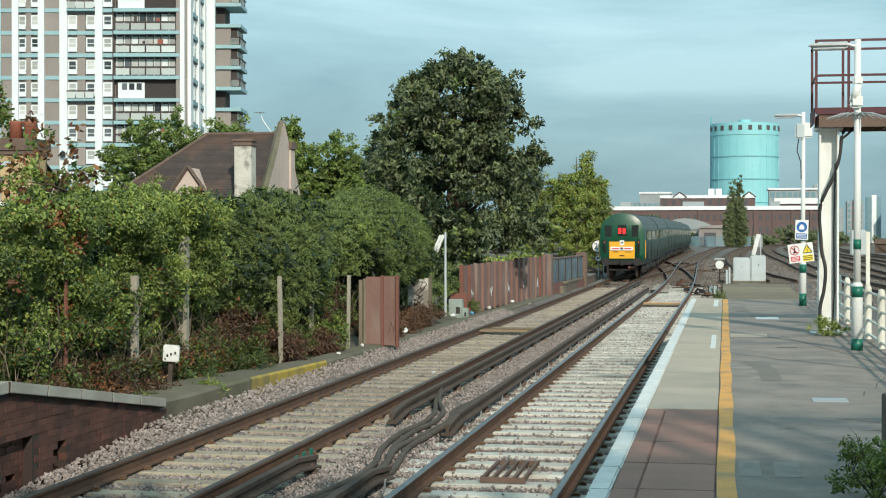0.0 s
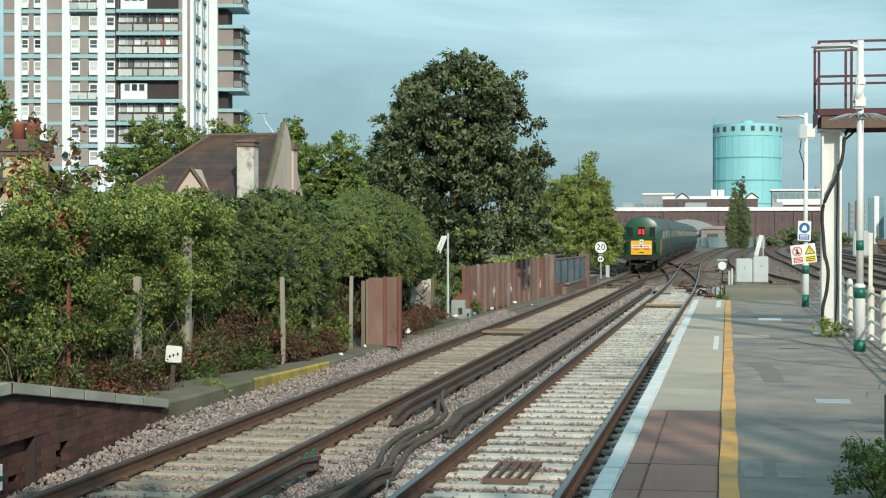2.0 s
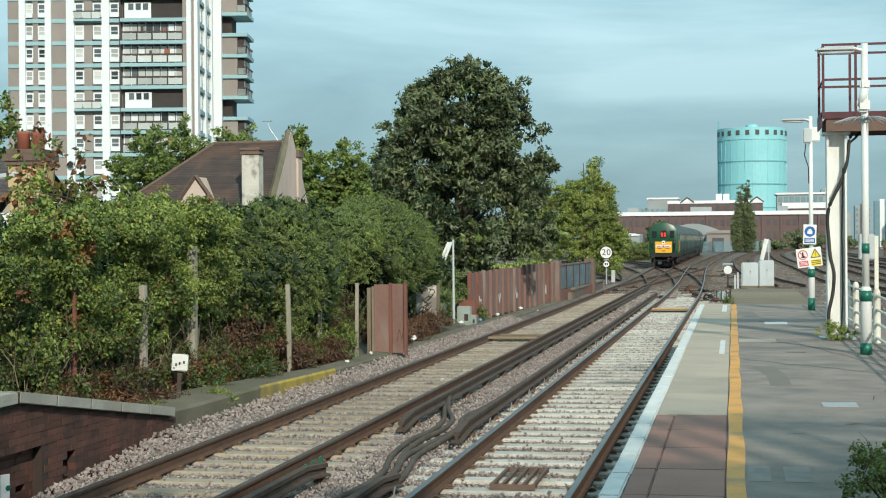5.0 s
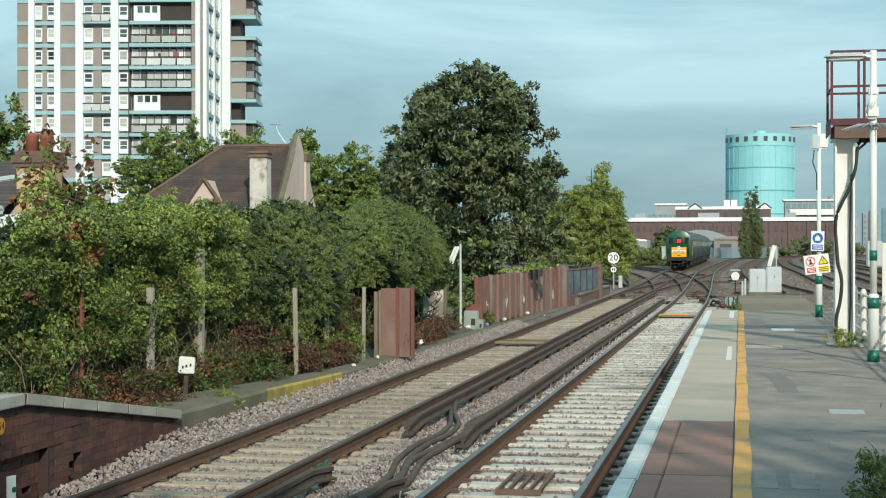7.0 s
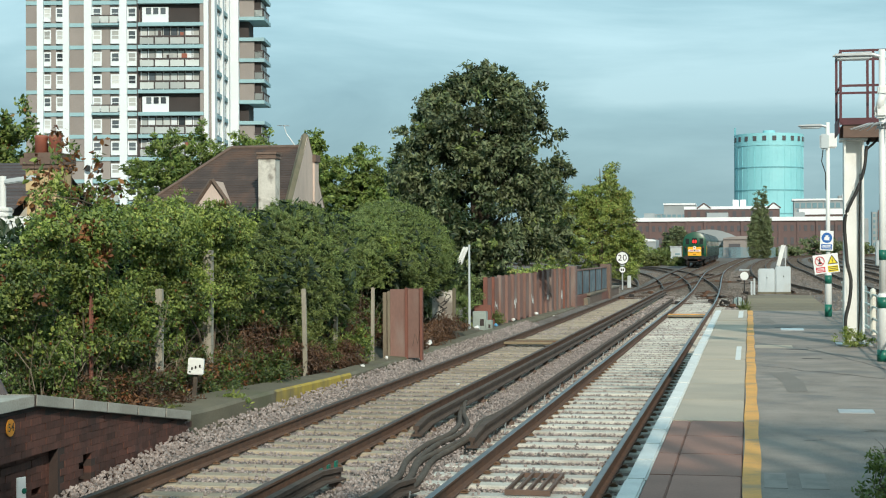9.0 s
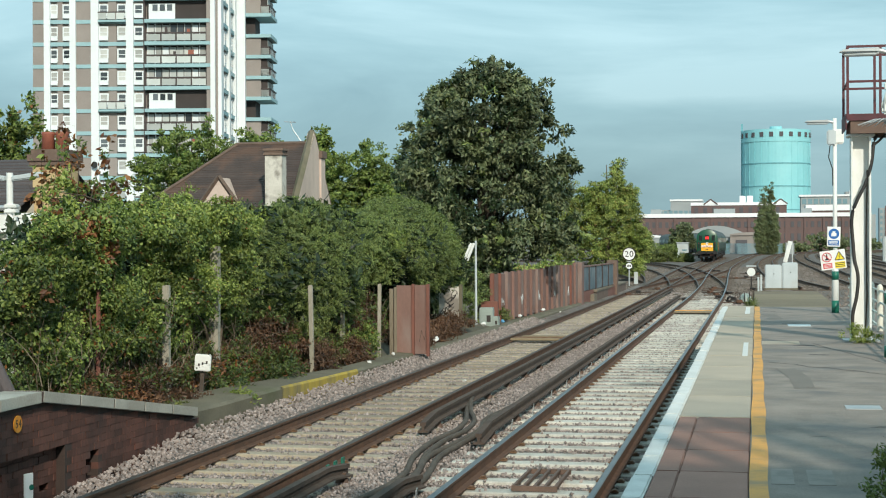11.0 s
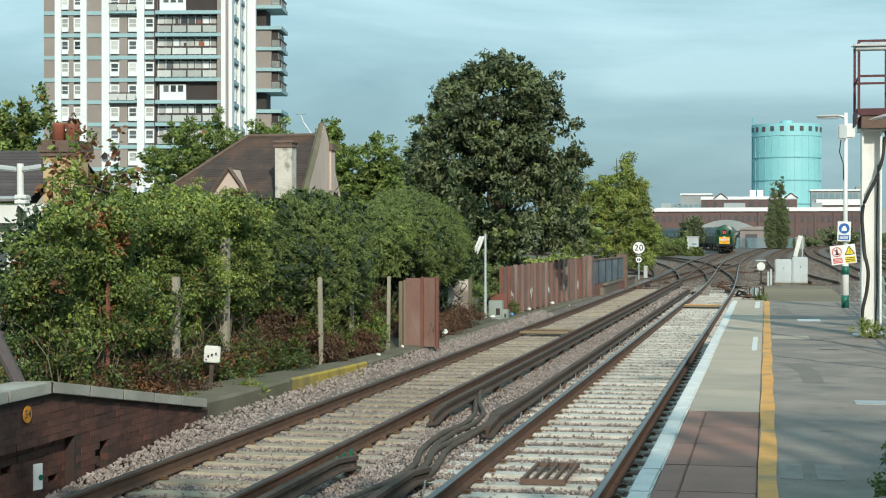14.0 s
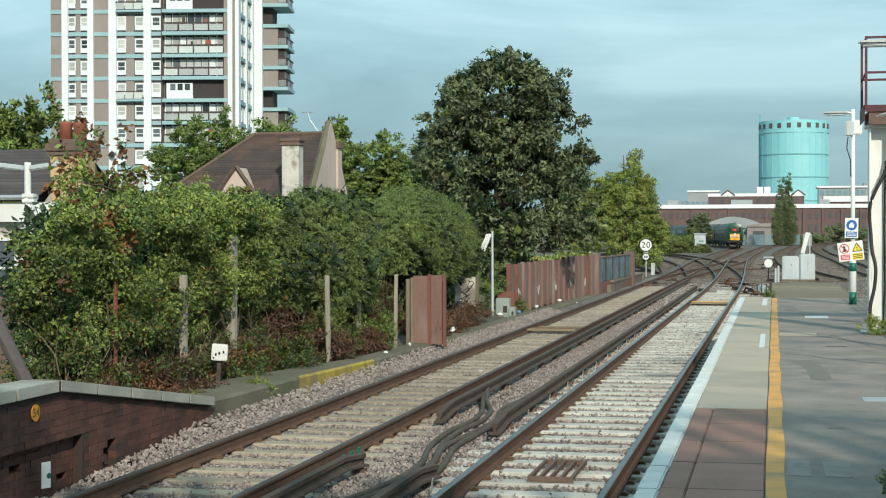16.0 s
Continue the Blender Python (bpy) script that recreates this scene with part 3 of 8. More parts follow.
# ---- ground ----
def make_ground():
    """One sheet: the viaduct's top of ballast, its shoulders, the lower land round it, out to the horizon."""
    bm = bmesh.new()
    xs = [-2600, -900, -300, -120, -60, -40, -30, -22, -16, -12, -9.5, -8.2, -7.3, -6.9, -6.2, -4.2, -3.6, -2.2, -1.0, 0.5, 2.2, 3.5, 8, 14, 22, 32, 45, 70, 120, 300, 900, 2600]
    ys = [-300, -80, -30, -10, 0, 8, 12, 15, 18, 20, 23, 26, 30, 35, 40, 46, 53, 60, 68, 76, 84, 92, 104, 116, 128, 140, 160, 180, 200, 230, 260, 300, 360, 450, 650, 1000, 1800, 3200]
    def h(x, y):
        b = rise(y) - 0.21
        if -7.0 <= x < -6.4:
            b += (-6.4 - x) * 0.36 * min(1.0, max(0.0, (y - 14.4) / 4.3))
        if x < -7.0:
            side = min(1.0, (-7.0 - x) / 1.2)
            k = 0.0 if y > 60 else (1.0 if y < 45 else (60 - y) / 15)
            b += side * k * 0.40
            if y < 19:
                b -= 0.5
            if x < -10 and y < 130:
                b -= min(3.2, (-10 - x) * 0.5)
            if x < -40 and y >= 130:
                b -= min(3.0, (-40 - x) * 0.05)
        if x > 26:
            b -= min(3.5, (x - 26) * 0.35)
        if y > 700:
            b = min(b, -1.5)
        return b
    grid = [[bm.verts.new((x, y, h(x, y))) for x in xs] for y in ys]
    for r0, r1 in zip(grid, grid[1:]):
        for i in range(len(xs) - 1):
            f = bm.faces.new((r0[i], r0[i + 1], r1[i + 1], r1[i]))
            cx, cy = (xs[i] + xs[i + 1]) / 2, r0[0].co.y
            f.material_index = 1
            if (-7.3 < cx < 26 or (cy > 95 and -45 < cx < 26)) and cy < 460:
                f.material_index = 2 if cx > 2.5 or cy > 90 else 0
            f.smooth = True
    tagged(obj("ground", bm, [M["ballast"], M["soil"], M["ballast_dark"]]), "pinkish grey ballast and weedy soil along the railway", "ground", kind="structure")


make_ground()


# ---- tracks ----
def make_track(name, pts, label, sleeper=None, spacing=0.72, first=0.0, parts=0, step=2.5, beyond=None):
    """Two rails with sleepers, each sleeper an object as far as parts, the rest joined."""
    t = thing(name, Matrix(), label, "railway track", "running lines")
    line = glide(pts, step)
    for dx in (-0.7525, 0.7525):
        r = part("rail", sweep(bmesh.new(), on_rail(line, dx), RAIL, top={6, 7, 8}), [M["rail_side"], M["rail_top" if name == "near_track" else "rail_dull"]], t, "rusty rail with a polished top")
    me = sleeper_mesh("sleeper", sleeper or M["sleeper_old"])
    rest = bmesh.new()
    s, i = first, 0
    rnd = random.Random(name)
    for a, b in zip(line, line[1:]):
        d = (b - a)
        while s < d.length:
            p = a + d * (s / d.length)
            ang = math.degrees(math.atan2(-d.x, d.y)) + rnd.uniform(-0.5, 0.5)
            m = pose(p.x + rnd.uniform(-0.03, 0.03), p.y, rise(p.y) + SLEEPER_TOP - rnd.uniform(0, 0.012), 0, 0, ang)
            if i < parts:
                piece("sleeper", me, t, m)
            else:
                v = box(rest, -1.25, 1.25, -0.12, 0.12, -0.18, 0.0)
                for q in v:
                    q.co = m @ q.co
            i += 1
            s += spacing
        s -= d.length
    if rest.verts:
        tagged(part("sleepers_beyond", rest, beyond or M["sleeper_wood"], t), kind="stuff")
    else:
        rest.free()
    return t, line


NEAR_FIRST, FAR_FIRST = 0.13, 0.34      # first sleeper past the lines' ends at y = -7.8
near_track, near_line = make_track("near_track", [(-2.31, -7.8), (-2.31, 30), (-2.29, 55), (-2.27, 72), (-2.45, 92), (-2.75, 115), (-2.9, 140), (-2.7, 170), (-2.1, 210), (-1.2, 260), (0.5, 300), (4, 360)],
    "railway track on pale concrete sleepers beside the platform", sleeper=M["sleeper"], first=NEAR_FIRST, parts=130)
TRAIN_PATH = [(-5.63, -7.8), (-5.63, 40), (-5.66, 80), (-5.74, 120), (-5.80, 150), (-5.76, 180), (-5.66, 205), (-5.6, 230), (-6.3, 252), (-9.0, 273), (-13.8, 294), (-20.6, 315), (-30.0, 337), (-43, 359), (-60, 381), (-84, 404)]
far_track, far_line = make_track("far_track", TRAIN_PATH, "railway track on weathered sandy sleepers", first=FAR_FIRST, parts=120)


def make_side_tracks():
    """The other lines of the junction: a crossover, the lines that turn away to the right, and those that fan out to the left."""
    rows = [
        ("crossover_track", [(-5.6, 88), (-5.0, 100), (-3.9, 116), (-2.95, 132), (-2.9, 150)], "crossover track linking the two lines"),
        ("diverging_track", [(-2.4, 88), (-3.2, 104), (-4.6, 122), (-6.8, 142), (-10.5, 166), (-17, 194), (-28, 226), (-46, 262)], "track turning away across the junction"),
        ("outer_track", [(-5.7, 92), (-7.2, 112), (-10.0, 134), (-15.0, 158), (-23, 184), (-36, 214)], "curved track leaving the junction past the weeds"),
        ("siding_track", [(-7.6, 98), (-10.0, 112), (-14.5, 130), (-21, 148), (-30, 166)], "rusty siding track by the trees"),
        ("loop_track", [(3.2, 88), (1.6, 110), (0.9, 140), (1.2, 190), (2.8, 250), (6.0, 310), (12.5, 365)], "track joining the junction on a curve"),
        ("curved_track", [(9.5, 40), (7.6, 70), (6.2, 100), (5.6, 140), (5.6, 190), (6.7, 250), (9.4, 310), (15.5, 365), (27.0, 420)], "track curving past the platform ramp"),
        ("curved_track", [(13.1, 40), (11.2, 70), (9.8, 100), (9.2, 140), (9.2, 190), (10.3, 250), (13.0, 310), (19.1, 365), (30.6, 420)], "track curving beyond the platform"),
        ("curved_track", [(16.7, 40), (14.8, 70), (13.4, 100), (12.8, 140), (12.8, 190), (13.9, 250), (16.6, 310), (22.7, 365), (34.2, 420)], "outer curved track towards the arches"),
        ("curved_track", [(20.3, 40), (18.4, 70), (17.0, 100), (16.4, 140), (16.4, 190), (17.5, 250), (20.2, 310), (26.3, 365), (37.8, 420)], "outermost curved track towards the arches"),
    ]
    for name, pts, label in rows:
        make_track(name, pts, label, parts=0, spacing=0.75, step=5.0)


make_side_tracks()


def make_third_rails():
    for label, rows in (("conductor rail of the platform line, raised on insulators", [(-3.46, -7.8, 15.85), (-3.46, 19.4, 72)]),
                        ("conductor rail of the far line, raised on insulators", [(-4.42, -7.8, 16.5), (-4.42, 20.5, 84)])):
        for x, y0, y1 in rows:
            t = thing("conductor_rail", pose(x, 0, 0), label, "conductor rail", "conductor rails")
            pts = [(0, y0 - 0.02, -0.07), (0, y0 + 0.8, 0)] if y0 > 0 else [(0, y0, 0)]
            pts += [(0, y, 0) for y in np.arange(y0 + 2, y1 - 1.5, 4.0)]
            pts += [(0, y1 - 0.8, 0), (0, y1, -0.07)]
            part("bar", sweep(bmesh.new(), pts, THIRD), M["third"], t)
            # pale side boards and insulators
            me = bpy.data.meshes.new("insulator")
            b = bmesh.new()
            tube(b, [(0, 0, -0.17), (0, 0, -0.12), (0, 0, -0.11), (0, 0, -0.055)], 0.06, 8, radii=[0.075, 0.07, 0.045, 0.05])
            b.to_mesh(me)
            b.free()
            me.materials.append(M["brown_steel"])
            for y in np.arange(y0 + 1.0, min(y1, 60), 2.1):
                piece("insulator", me, t, pose(0, y, 0))
            # small upright marker clips beside the near line's bar
            if x > -4:
                mk = bpy.data.meshes.new("bracket")
                b = boxes((-0.006, 0.006, -0.02, 0.02, -0.16, -0.01))
                b.to_mesh(mk)
                b.free()
                mk.materials.append(M["galv"])
                for y in np.arange(y0 + 1.9, min(y1, 45), 2.1):
                    piece("bracket", mk, t, pose(0.14, y, 0, 0, 8, 0))


make_third_rails()


def make_rail_clips():
    """Spring clips that hold each rail on its sleepers."""
    b = boxes((-0.045, 0.045, -0.03, 0.03, 0.0, 0.022), (-0.025, 0.03, -0.042, 0.042, 0.022, 0.038), bevel=0.006)
    me = bpy.data.meshes.new("rail_clip")
    b.to_mesh(me)
    b.free()
    me.materials.append(M["clip"])
    for track, cx, y0 in ((near_track, -2.31, NEAR_FIRST - 7.8), (far_track, -5.63, FAR_FIRST - 7.8)):
        for k in range(34):
            y = y0 + 0.72 * (k + 26)
            for dx in (-0.7525, 0.7525):
                for o in (-0.11, 0.11):
                    piece("rail_clip", me, track, pose(cx + dx + o, y, SLEEPER_TOP))


make_rail_clips()


def stone_field(name, spots, label, seed, size=(0.012, 0.026), material="stone"):
    """Loose ballast stones as one heap of small irregular lumps at (x, y, z)."""
    rnd = np.random.RandomState(seed)
    base = np.array([(1, 0, 0), (-1, 0, 0), (0, 1, 0), (0, -1, 0), (0, 0, 1), (0, 0, -1)], float)
    tri = np.array([(0, 2, 4), (2, 1, 4), (1, 3, 4), (3, 0, 4), (2, 0, 5), (1, 2, 5), (3, 1, 5), (0, 3, 5)])
    n = len(spots)
    sc = rnd.uniform(*size, (n, 1, 1)) * rnd.uniform(0.6, 1.3, (n, 6, 1))
    q = rnd.normal(size=(n, 4))
    q /= np.linalg.norm(q, axis=1)[:, None]
    w, x, y, z = q.T
    R = np.stack([np.stack([1 - 2 * (y * y + z * z), 2 * (x * y - z * w), 2 * (x * z + y * w)], -1),
                  np.stack([2 * (x * y + z * w), 1 - 2 * (x * x + z * z), 2 * (y * z - x * w)], -1),
                  np.stack([2 * (x * z - y * w), 2 * (y * z + x * w), 1 - 2 * (x * x + y * y)], -1)], 1)
    V = np.einsum("nij,nkj->nki", R, base[None] * sc) + np.array(spots)[:, None, :]
    F = (tri[None] + (np.arange(n) * 6)[:, None, None]).reshape(-1, 3)
    me = bpy.data.meshes.new(name)
    me.from_pydata(V.reshape(-1, 3).tolist(), [], F.tolist())
    me.materials.append(M[material])
    return tagged(new(name, me), label, "ballast", kind="stuff")


def make_ballast():
    rnd = np.random.RandomState(5)
    out = []
    # between and beside the sleepers, densest near the camera
    for x0, x1, n in ((-6.3, -4.95, 15000), (-4.8, -3.15, 23000), (-2.98, -1.63, 14000), (-1.48, -0.85, 2500)):
        y = 10 + (50 - 10) * rnd.uniform(0, 1, n) ** 1.6
        x = rnd.uniform(x0, x1, n)
        z = rnd.uniform(-0.225, -0.19, n)
        if x0 == -4.8:
            z = z + 0.05 * np.cos((x + 3.95) * 1.9)
        if x0 in (-6.3, -2.98):
            # heaped up between the sleepers, with crumbs strewn over them
            k = (y + 7.8 - (FAR_FIRST if x0 == -6.3 else NEAR_FIRST)) / 0.72
            off = np.abs(k - np.round(k))
            gap = off > 0.235 + 0.04 * np.sin(x * 9 + np.round(k) * 2.1)
            crumb = rnd.uniform(0, 1, n) < (0.07 if x0 == -6.3 else 0.03)
            z = np.where(gap, z + 0.015, SLEEPER_TOP + 0.004)
            keep = gap | crumb
            x, y, z = x[keep], y[keep], z[keep]
        out += list(zip(x, y, z))
    stone_field("ballast_stones", out, "loose pinkish grey ballast stones between the rails", 6)
    # the shoulder banked up against the far platform's end and the kerb
    n = 16000
    y, x = 10 + (50 - 10) * rnd.uniform(0, 1, n) ** 1.6, rnd.uniform(-7.1, -6.33, n)
    z = rnd.uniform(-0.225, -0.185, n) + np.maximum(0, -6.4 - x) * 0.38 * np.clip((y - 14.4) / 4.3, 0, 1)
    stone_field("ballast_stones", list(zip(x, y, z)), "coarser pinkish grey ballast banked beside the far line", 8, (0.015, 0.034))


def make_far_ballast():
    rnd = np.random.RandomState(15)
    out = []
    for x0, x1, y0, y1, n in ((-7.0, -0.2, 46, 92, 9000), (-9.0, 6.0, 90, 150, 9000), (3.0, 20.0, 60, 170, 9000)):
        x, y = rnd.uniform(x0, x1, n), y0 + (y1 - y0) * rnd.uniform(0, 1, n) ** 1.3
        out += [(a, b, rise(b) - 0.20) for a, b in zip(x, y)]
    stone_field("ballast_stones", [q for q in out if q[1] < 84 and q[0] < 0.5], "pinkish grey ballast along the lines beyond the platform", 16, (0.03, 0.06))
    stone_field("ballast_stones", [q for q in out if q[1] >= 84 or q[0] >= 0.5], "coarse grimy brown ballast across the junction", 17, (0.035, 0.08), "stone_dark")


make_ballast()
make_far_ballast()


# ---- platform ----
PZ = 0.93


def make_platform():
    bm = boxes((-0.66, 2.6, -8, 37, -0.25, PZ - 0.06))
    # the ramp down at the far end
    v = box(bm, -0.66, 2.6, 37, 46, -0.25, PZ - 0.06)
    for i in (6, 7):
        v[i].co.z = -0.12
    p = obj("platform", bm, M["concrete"])
    tagged(p, "station platform with asphalt surface and pale slab edge", "platform", kind="structure")
    part("asphalt_surface", boxes((-0.05, 2.6, -8, 37, PZ - 0.06, PZ)), M["asphalt"], p, "patched grey asphalt")
    bm = bmesh.new()
    v = box(bm, -0.05, 2.6, 37.0, 46, PZ - 0.06, PZ - 0.002)
    for i in (2, 3):
        v[i].co.z = -0.12
    for i in (6, 7):
        v[i].co.z = -0.06
    part("ramp_surface", bm, M["ramp"], p, "worn tan ramp surface")
    # painted coping stones along the edge, each a piece
    def shared(name, x0, x1, ln, z0, z1, material, bev=0.008):
        me = bpy.data.meshes.new(name)
        b = boxes((x0, x1, 0.004, ln - 0.004, z0, z1), bevel=bev)
        b.to_mesh(me)
        b.free()
        me.materials.append(material)
        return me
    cop = shared("coping_stone", -0.785, -0.655, 0.9, -0.09, 0.004, M["white_line"], 0.012)
    rnd = random.Random(3)
    for k in range(50):
        piece("coping_stone", cop, p, pose(rnd.uniform(-0.004, 0.004), -8 + 0.9 * k, PZ + rnd.uniform(-0.003, 0.003)))
    slab = shared("slab", -0.652, -0.054, 1.85, -0.06, 0.0, M["slab"])
    for k in range(13):
        piece("slab", slab, p, pose(0, 13.45 + 1.85 * k, PZ + rnd.uniform(-0.003, 0.002)))
    for x0, x1 in ((-0.652, -0.50), (-0.496, -0.054)):
        pav = shared("paver", x0, x1, 1.07, -0.06, 0.0, M["paver"])
        for k in range(20):
            piece("paver", pav, p, pose(0, 13.44 - 1.07 * (k + 1), PZ + rnd.uniform(-0.002, 0.002)))
    # yellow line, slightly wavering and worn
    bm = bmesh.new()
    ys = list(np.arange(-8, 37.01, 0.5))
    L = [bm.verts.new((-0.045 + 0.006 * math.sin(y * 1.7), y, PZ + 0.004)) for y in ys]
    R = [bm.verts.new((0.070 + 0.007 * math.sin(y * 2.3 + 1), y, PZ + 0.004)) for y in ys]
    for i in range(len(ys) - 1):
        bm.faces.new((L[i], R[i], R[i + 1], L[i + 1]))
    part("yellow_line", bm, M["yellow_line"], p, "worn yellow safety line")
    # white flashes, a pale repair strip, an access cover and dark cracks in the asphalt
    part("white_mark", boxes((-0.19, -0.12, 20.8, 23.6, PZ, PZ + 0.004)), M["white_line"], p, "worn white paint mark")
    part("white_mark", boxes((-0.24, -0.14, 33.2, 36.6, PZ, PZ + 0.004)), M["white_line"], p, "worn white paint mark")
    part("repair_patch", boxes((0.075, 0.62, 23.3, 24.0, PZ - 0.002, PZ + 0.003)), M["slab"], p, "pale repair patch")
    for x0, x1 in ((0.085, 0.225), (0.31, 0.475)):
        part("repair_patch", boxes((x0, x1, 9.75, 10.4, PZ - 0.002, PZ + 0.003)), M["worn_asphalt"], p, "pale repair patch")
    part("access_cover", boxes((0.78, 1.09, 14.25, 14.57, PZ - 0.002, PZ + 0.006)), M["galv"], p, "pale metal access cover")
    part("access_cover", boxes((0.55, 0.95, 28.3, 29.0, PZ - 0.002, PZ + 0.006)), M["grey_box"], p, "grey drain cover")
    # flat dark shapes on the asphalt, painted in place of cast shadow
    for x0, x1, y0, y1, s in ((0.24, 0.43, 16.2, 18.8, 0.14), (1.0, 1.6, 26.5, 28.0, 0.2), (0.09, 0.40, 31.0, 33.0, 0.1), (0.9, 1.9, 12.2, 13.1, 0.1)):
        bm = bmesh.new()
        bm.faces.new([bm.verts.new((x + rnd.uniform(-0.02, 0.02), y, PZ + 0.0025)) for x, y in ((x0 + s, y0), (x1 + s, y0 + 0.15), ((x0 + x1) / 2 + s + 0.1, (y0 + y1) / 2), (x1, y1), (x0, y1 - 0.1), ((x0 + x1) / 2 - 0.12 + s, (y0 + y1) / 2 - 0.1))])
        part("tar_patch", bm, M["shadow_paint"], p, "dark patch painted as a shadow blotch")
    for x, y, w in ((0.52, 23.0, 0.30), (0.68, 21.1, 0.26), (0.12, 34.5, 0.3), (0.45, 29.2, 0.3)):
        part("crack", boxes((x, x + w, y, y + 0.09, PZ - 0.002, PZ + 0.002)), M["shade"], p, "dark crack in the asphalt")

    # long hairline cracks wandering across the asphalt
    for x, y, dx, dy, n in ((0.15, 19.8, 0.16, -0.22, 15), (1.9, 18.0, -0.10, 0.5, 12), (1.25, 14.8, 0.09, 0.45, 11), (0.12, 25.8, 0.15, 0.10, 12), (0.3, 12.0, 0.12, 0.16, 10)):
        mid = [(x + dx * i + rnd.uniform(-0.03, 0.03), y + dy * i + rnd.uniform(-0.08, 0.08)) for i in range(n)]
        bm = bmesh.new()
        a = [bm.verts.new((u - 0.006, v - 0.012, PZ + 0.002)) for u, v in mid]
        b = [bm.verts.new((u + 0.006, v + 0.012, PZ + 0.002)) for u, v in mid]
        for i in range(n - 1):
            bm.faces.new((a[i], a[i + 1], b[i + 1], b[i]))
        bmesh.ops.recalc_face_normals(bm, faces=bm.faces[:])
        part("crack", bm, M["shade"], p, "hairline crack in the asphalt")


make_platform()


def make_shade_casters():
    """Plain unseen block beside the camera, and an unseen paling-sided bridge added overhead to shade the near end of
    the platforms.
    """
    # unseen block, added to close the place beside the camera
    b = boxes((4.3, 10.0, -9.0, 3.6, -0.25, 4.4), (4.1, 10.2, -9.2, 3.8, 4.4, 4.6))
    tagged(obj("wall_station", b, M["old_brick"]), "plain brown brick block out of view, added beside the platform", "wall", kind="structure")
    # never in view; added so that its pales streak the platform with shade
    w = tagged(obj("footbridge", boxes((-13.5, 12.0, -2.5, 1.0, 5.6, 5.8)), M["wood"]), "unseen paling-sided bridge added to cast streaked shade", "bridge", kind="structure")
    for x in (-9.5, 3.4):
        part("pier", boxes((x, x + 0.4, -1.2, -0.8, -0.25, 5.6)), M["old_brick"], w)
    rnd = random.Random(12)
    for y in (-2.5, 0.95):
        part("parapet", boxes((-13.5, 12.0, y, y + 0.05, 5.8, 6.9)), M["wood"], w)
        part("top_rail", boxes((-13.5, 12.0, y - 0.02, y + 0.07, 8.3, 8.42)), M["wood"], w)
        x = -13.4
        while x < 11.8:
            wd = rnd.uniform(0.08, 0.34)
            part("paling", boxes((x, x + wd, y + 0.01, y + 0.04, 6.9, rnd.uniform(8.5, 9.2))), M["wood"], w)
            x += wd + rnd.uniform(0.08, 0.26)


make_shade_casters()


def lamp_post(x, y, top, base_top, head_len, label, bands):
    t = thing("lamp_post", pose(x, y, PZ), label, "lamp post", "platform lamp posts")
    part("base_sleeve", tube(bmesh.new(), [(0, 0, 0), (0, 0, base_top - 0.05), (0, 0, base_top), (0, 0, base_top + 0.03)], 0.1, 20, radii=[0.074, 0.071, 0.069, 0.05]), M["white"], t, "white painted sleeve", True)
    part("pole", tube(bmesh.new(), [(0, 0, base_top - 0.1), (0, 0, base_top + 1.2), (0, 0, top)], 0.05, 16, radii=[0.047, 0.045, 0.043]), M["white"], t, "white painted pole", True)
    for z0, z1, r in bands:
        part("green_band", tube(bmesh.new(), [(0, 0, z0), (0, 0, z1)], r, 20), M["green"], t, "dark green painted band", True)
    # the lantern reaches out over the platform on a short arm
    bm = bmesh.new()
    tube(bm, [(0, 0, top - 0.10), (-0.10, 0, top - 0.07), (-0.16, 0, top - 0.06)], 0.03, 10)
    part("arm", bm, M["galv"], t)
    bm = boxes((-head_len, -0.10, -0.09, 0.09, top - 0.11, top - 0.03), bevel=0.03)
    for v in bm.verts:
        if v.co.x < -head_len * 0.75:
            v.co.z = top - 0.07 + (v.co.z - top + 0.07) * 0.6
    lan = part("lantern", bm, M["galv"], t, "grey lantern housing")
    part("diffuser", boxes((-head_len + 0.05, -0.16, -0.07, 0.07, top - 0.125, top - 0.105), bevel=0.008), M["grey_box"], lan, "cloudy lamp cover")
    return t


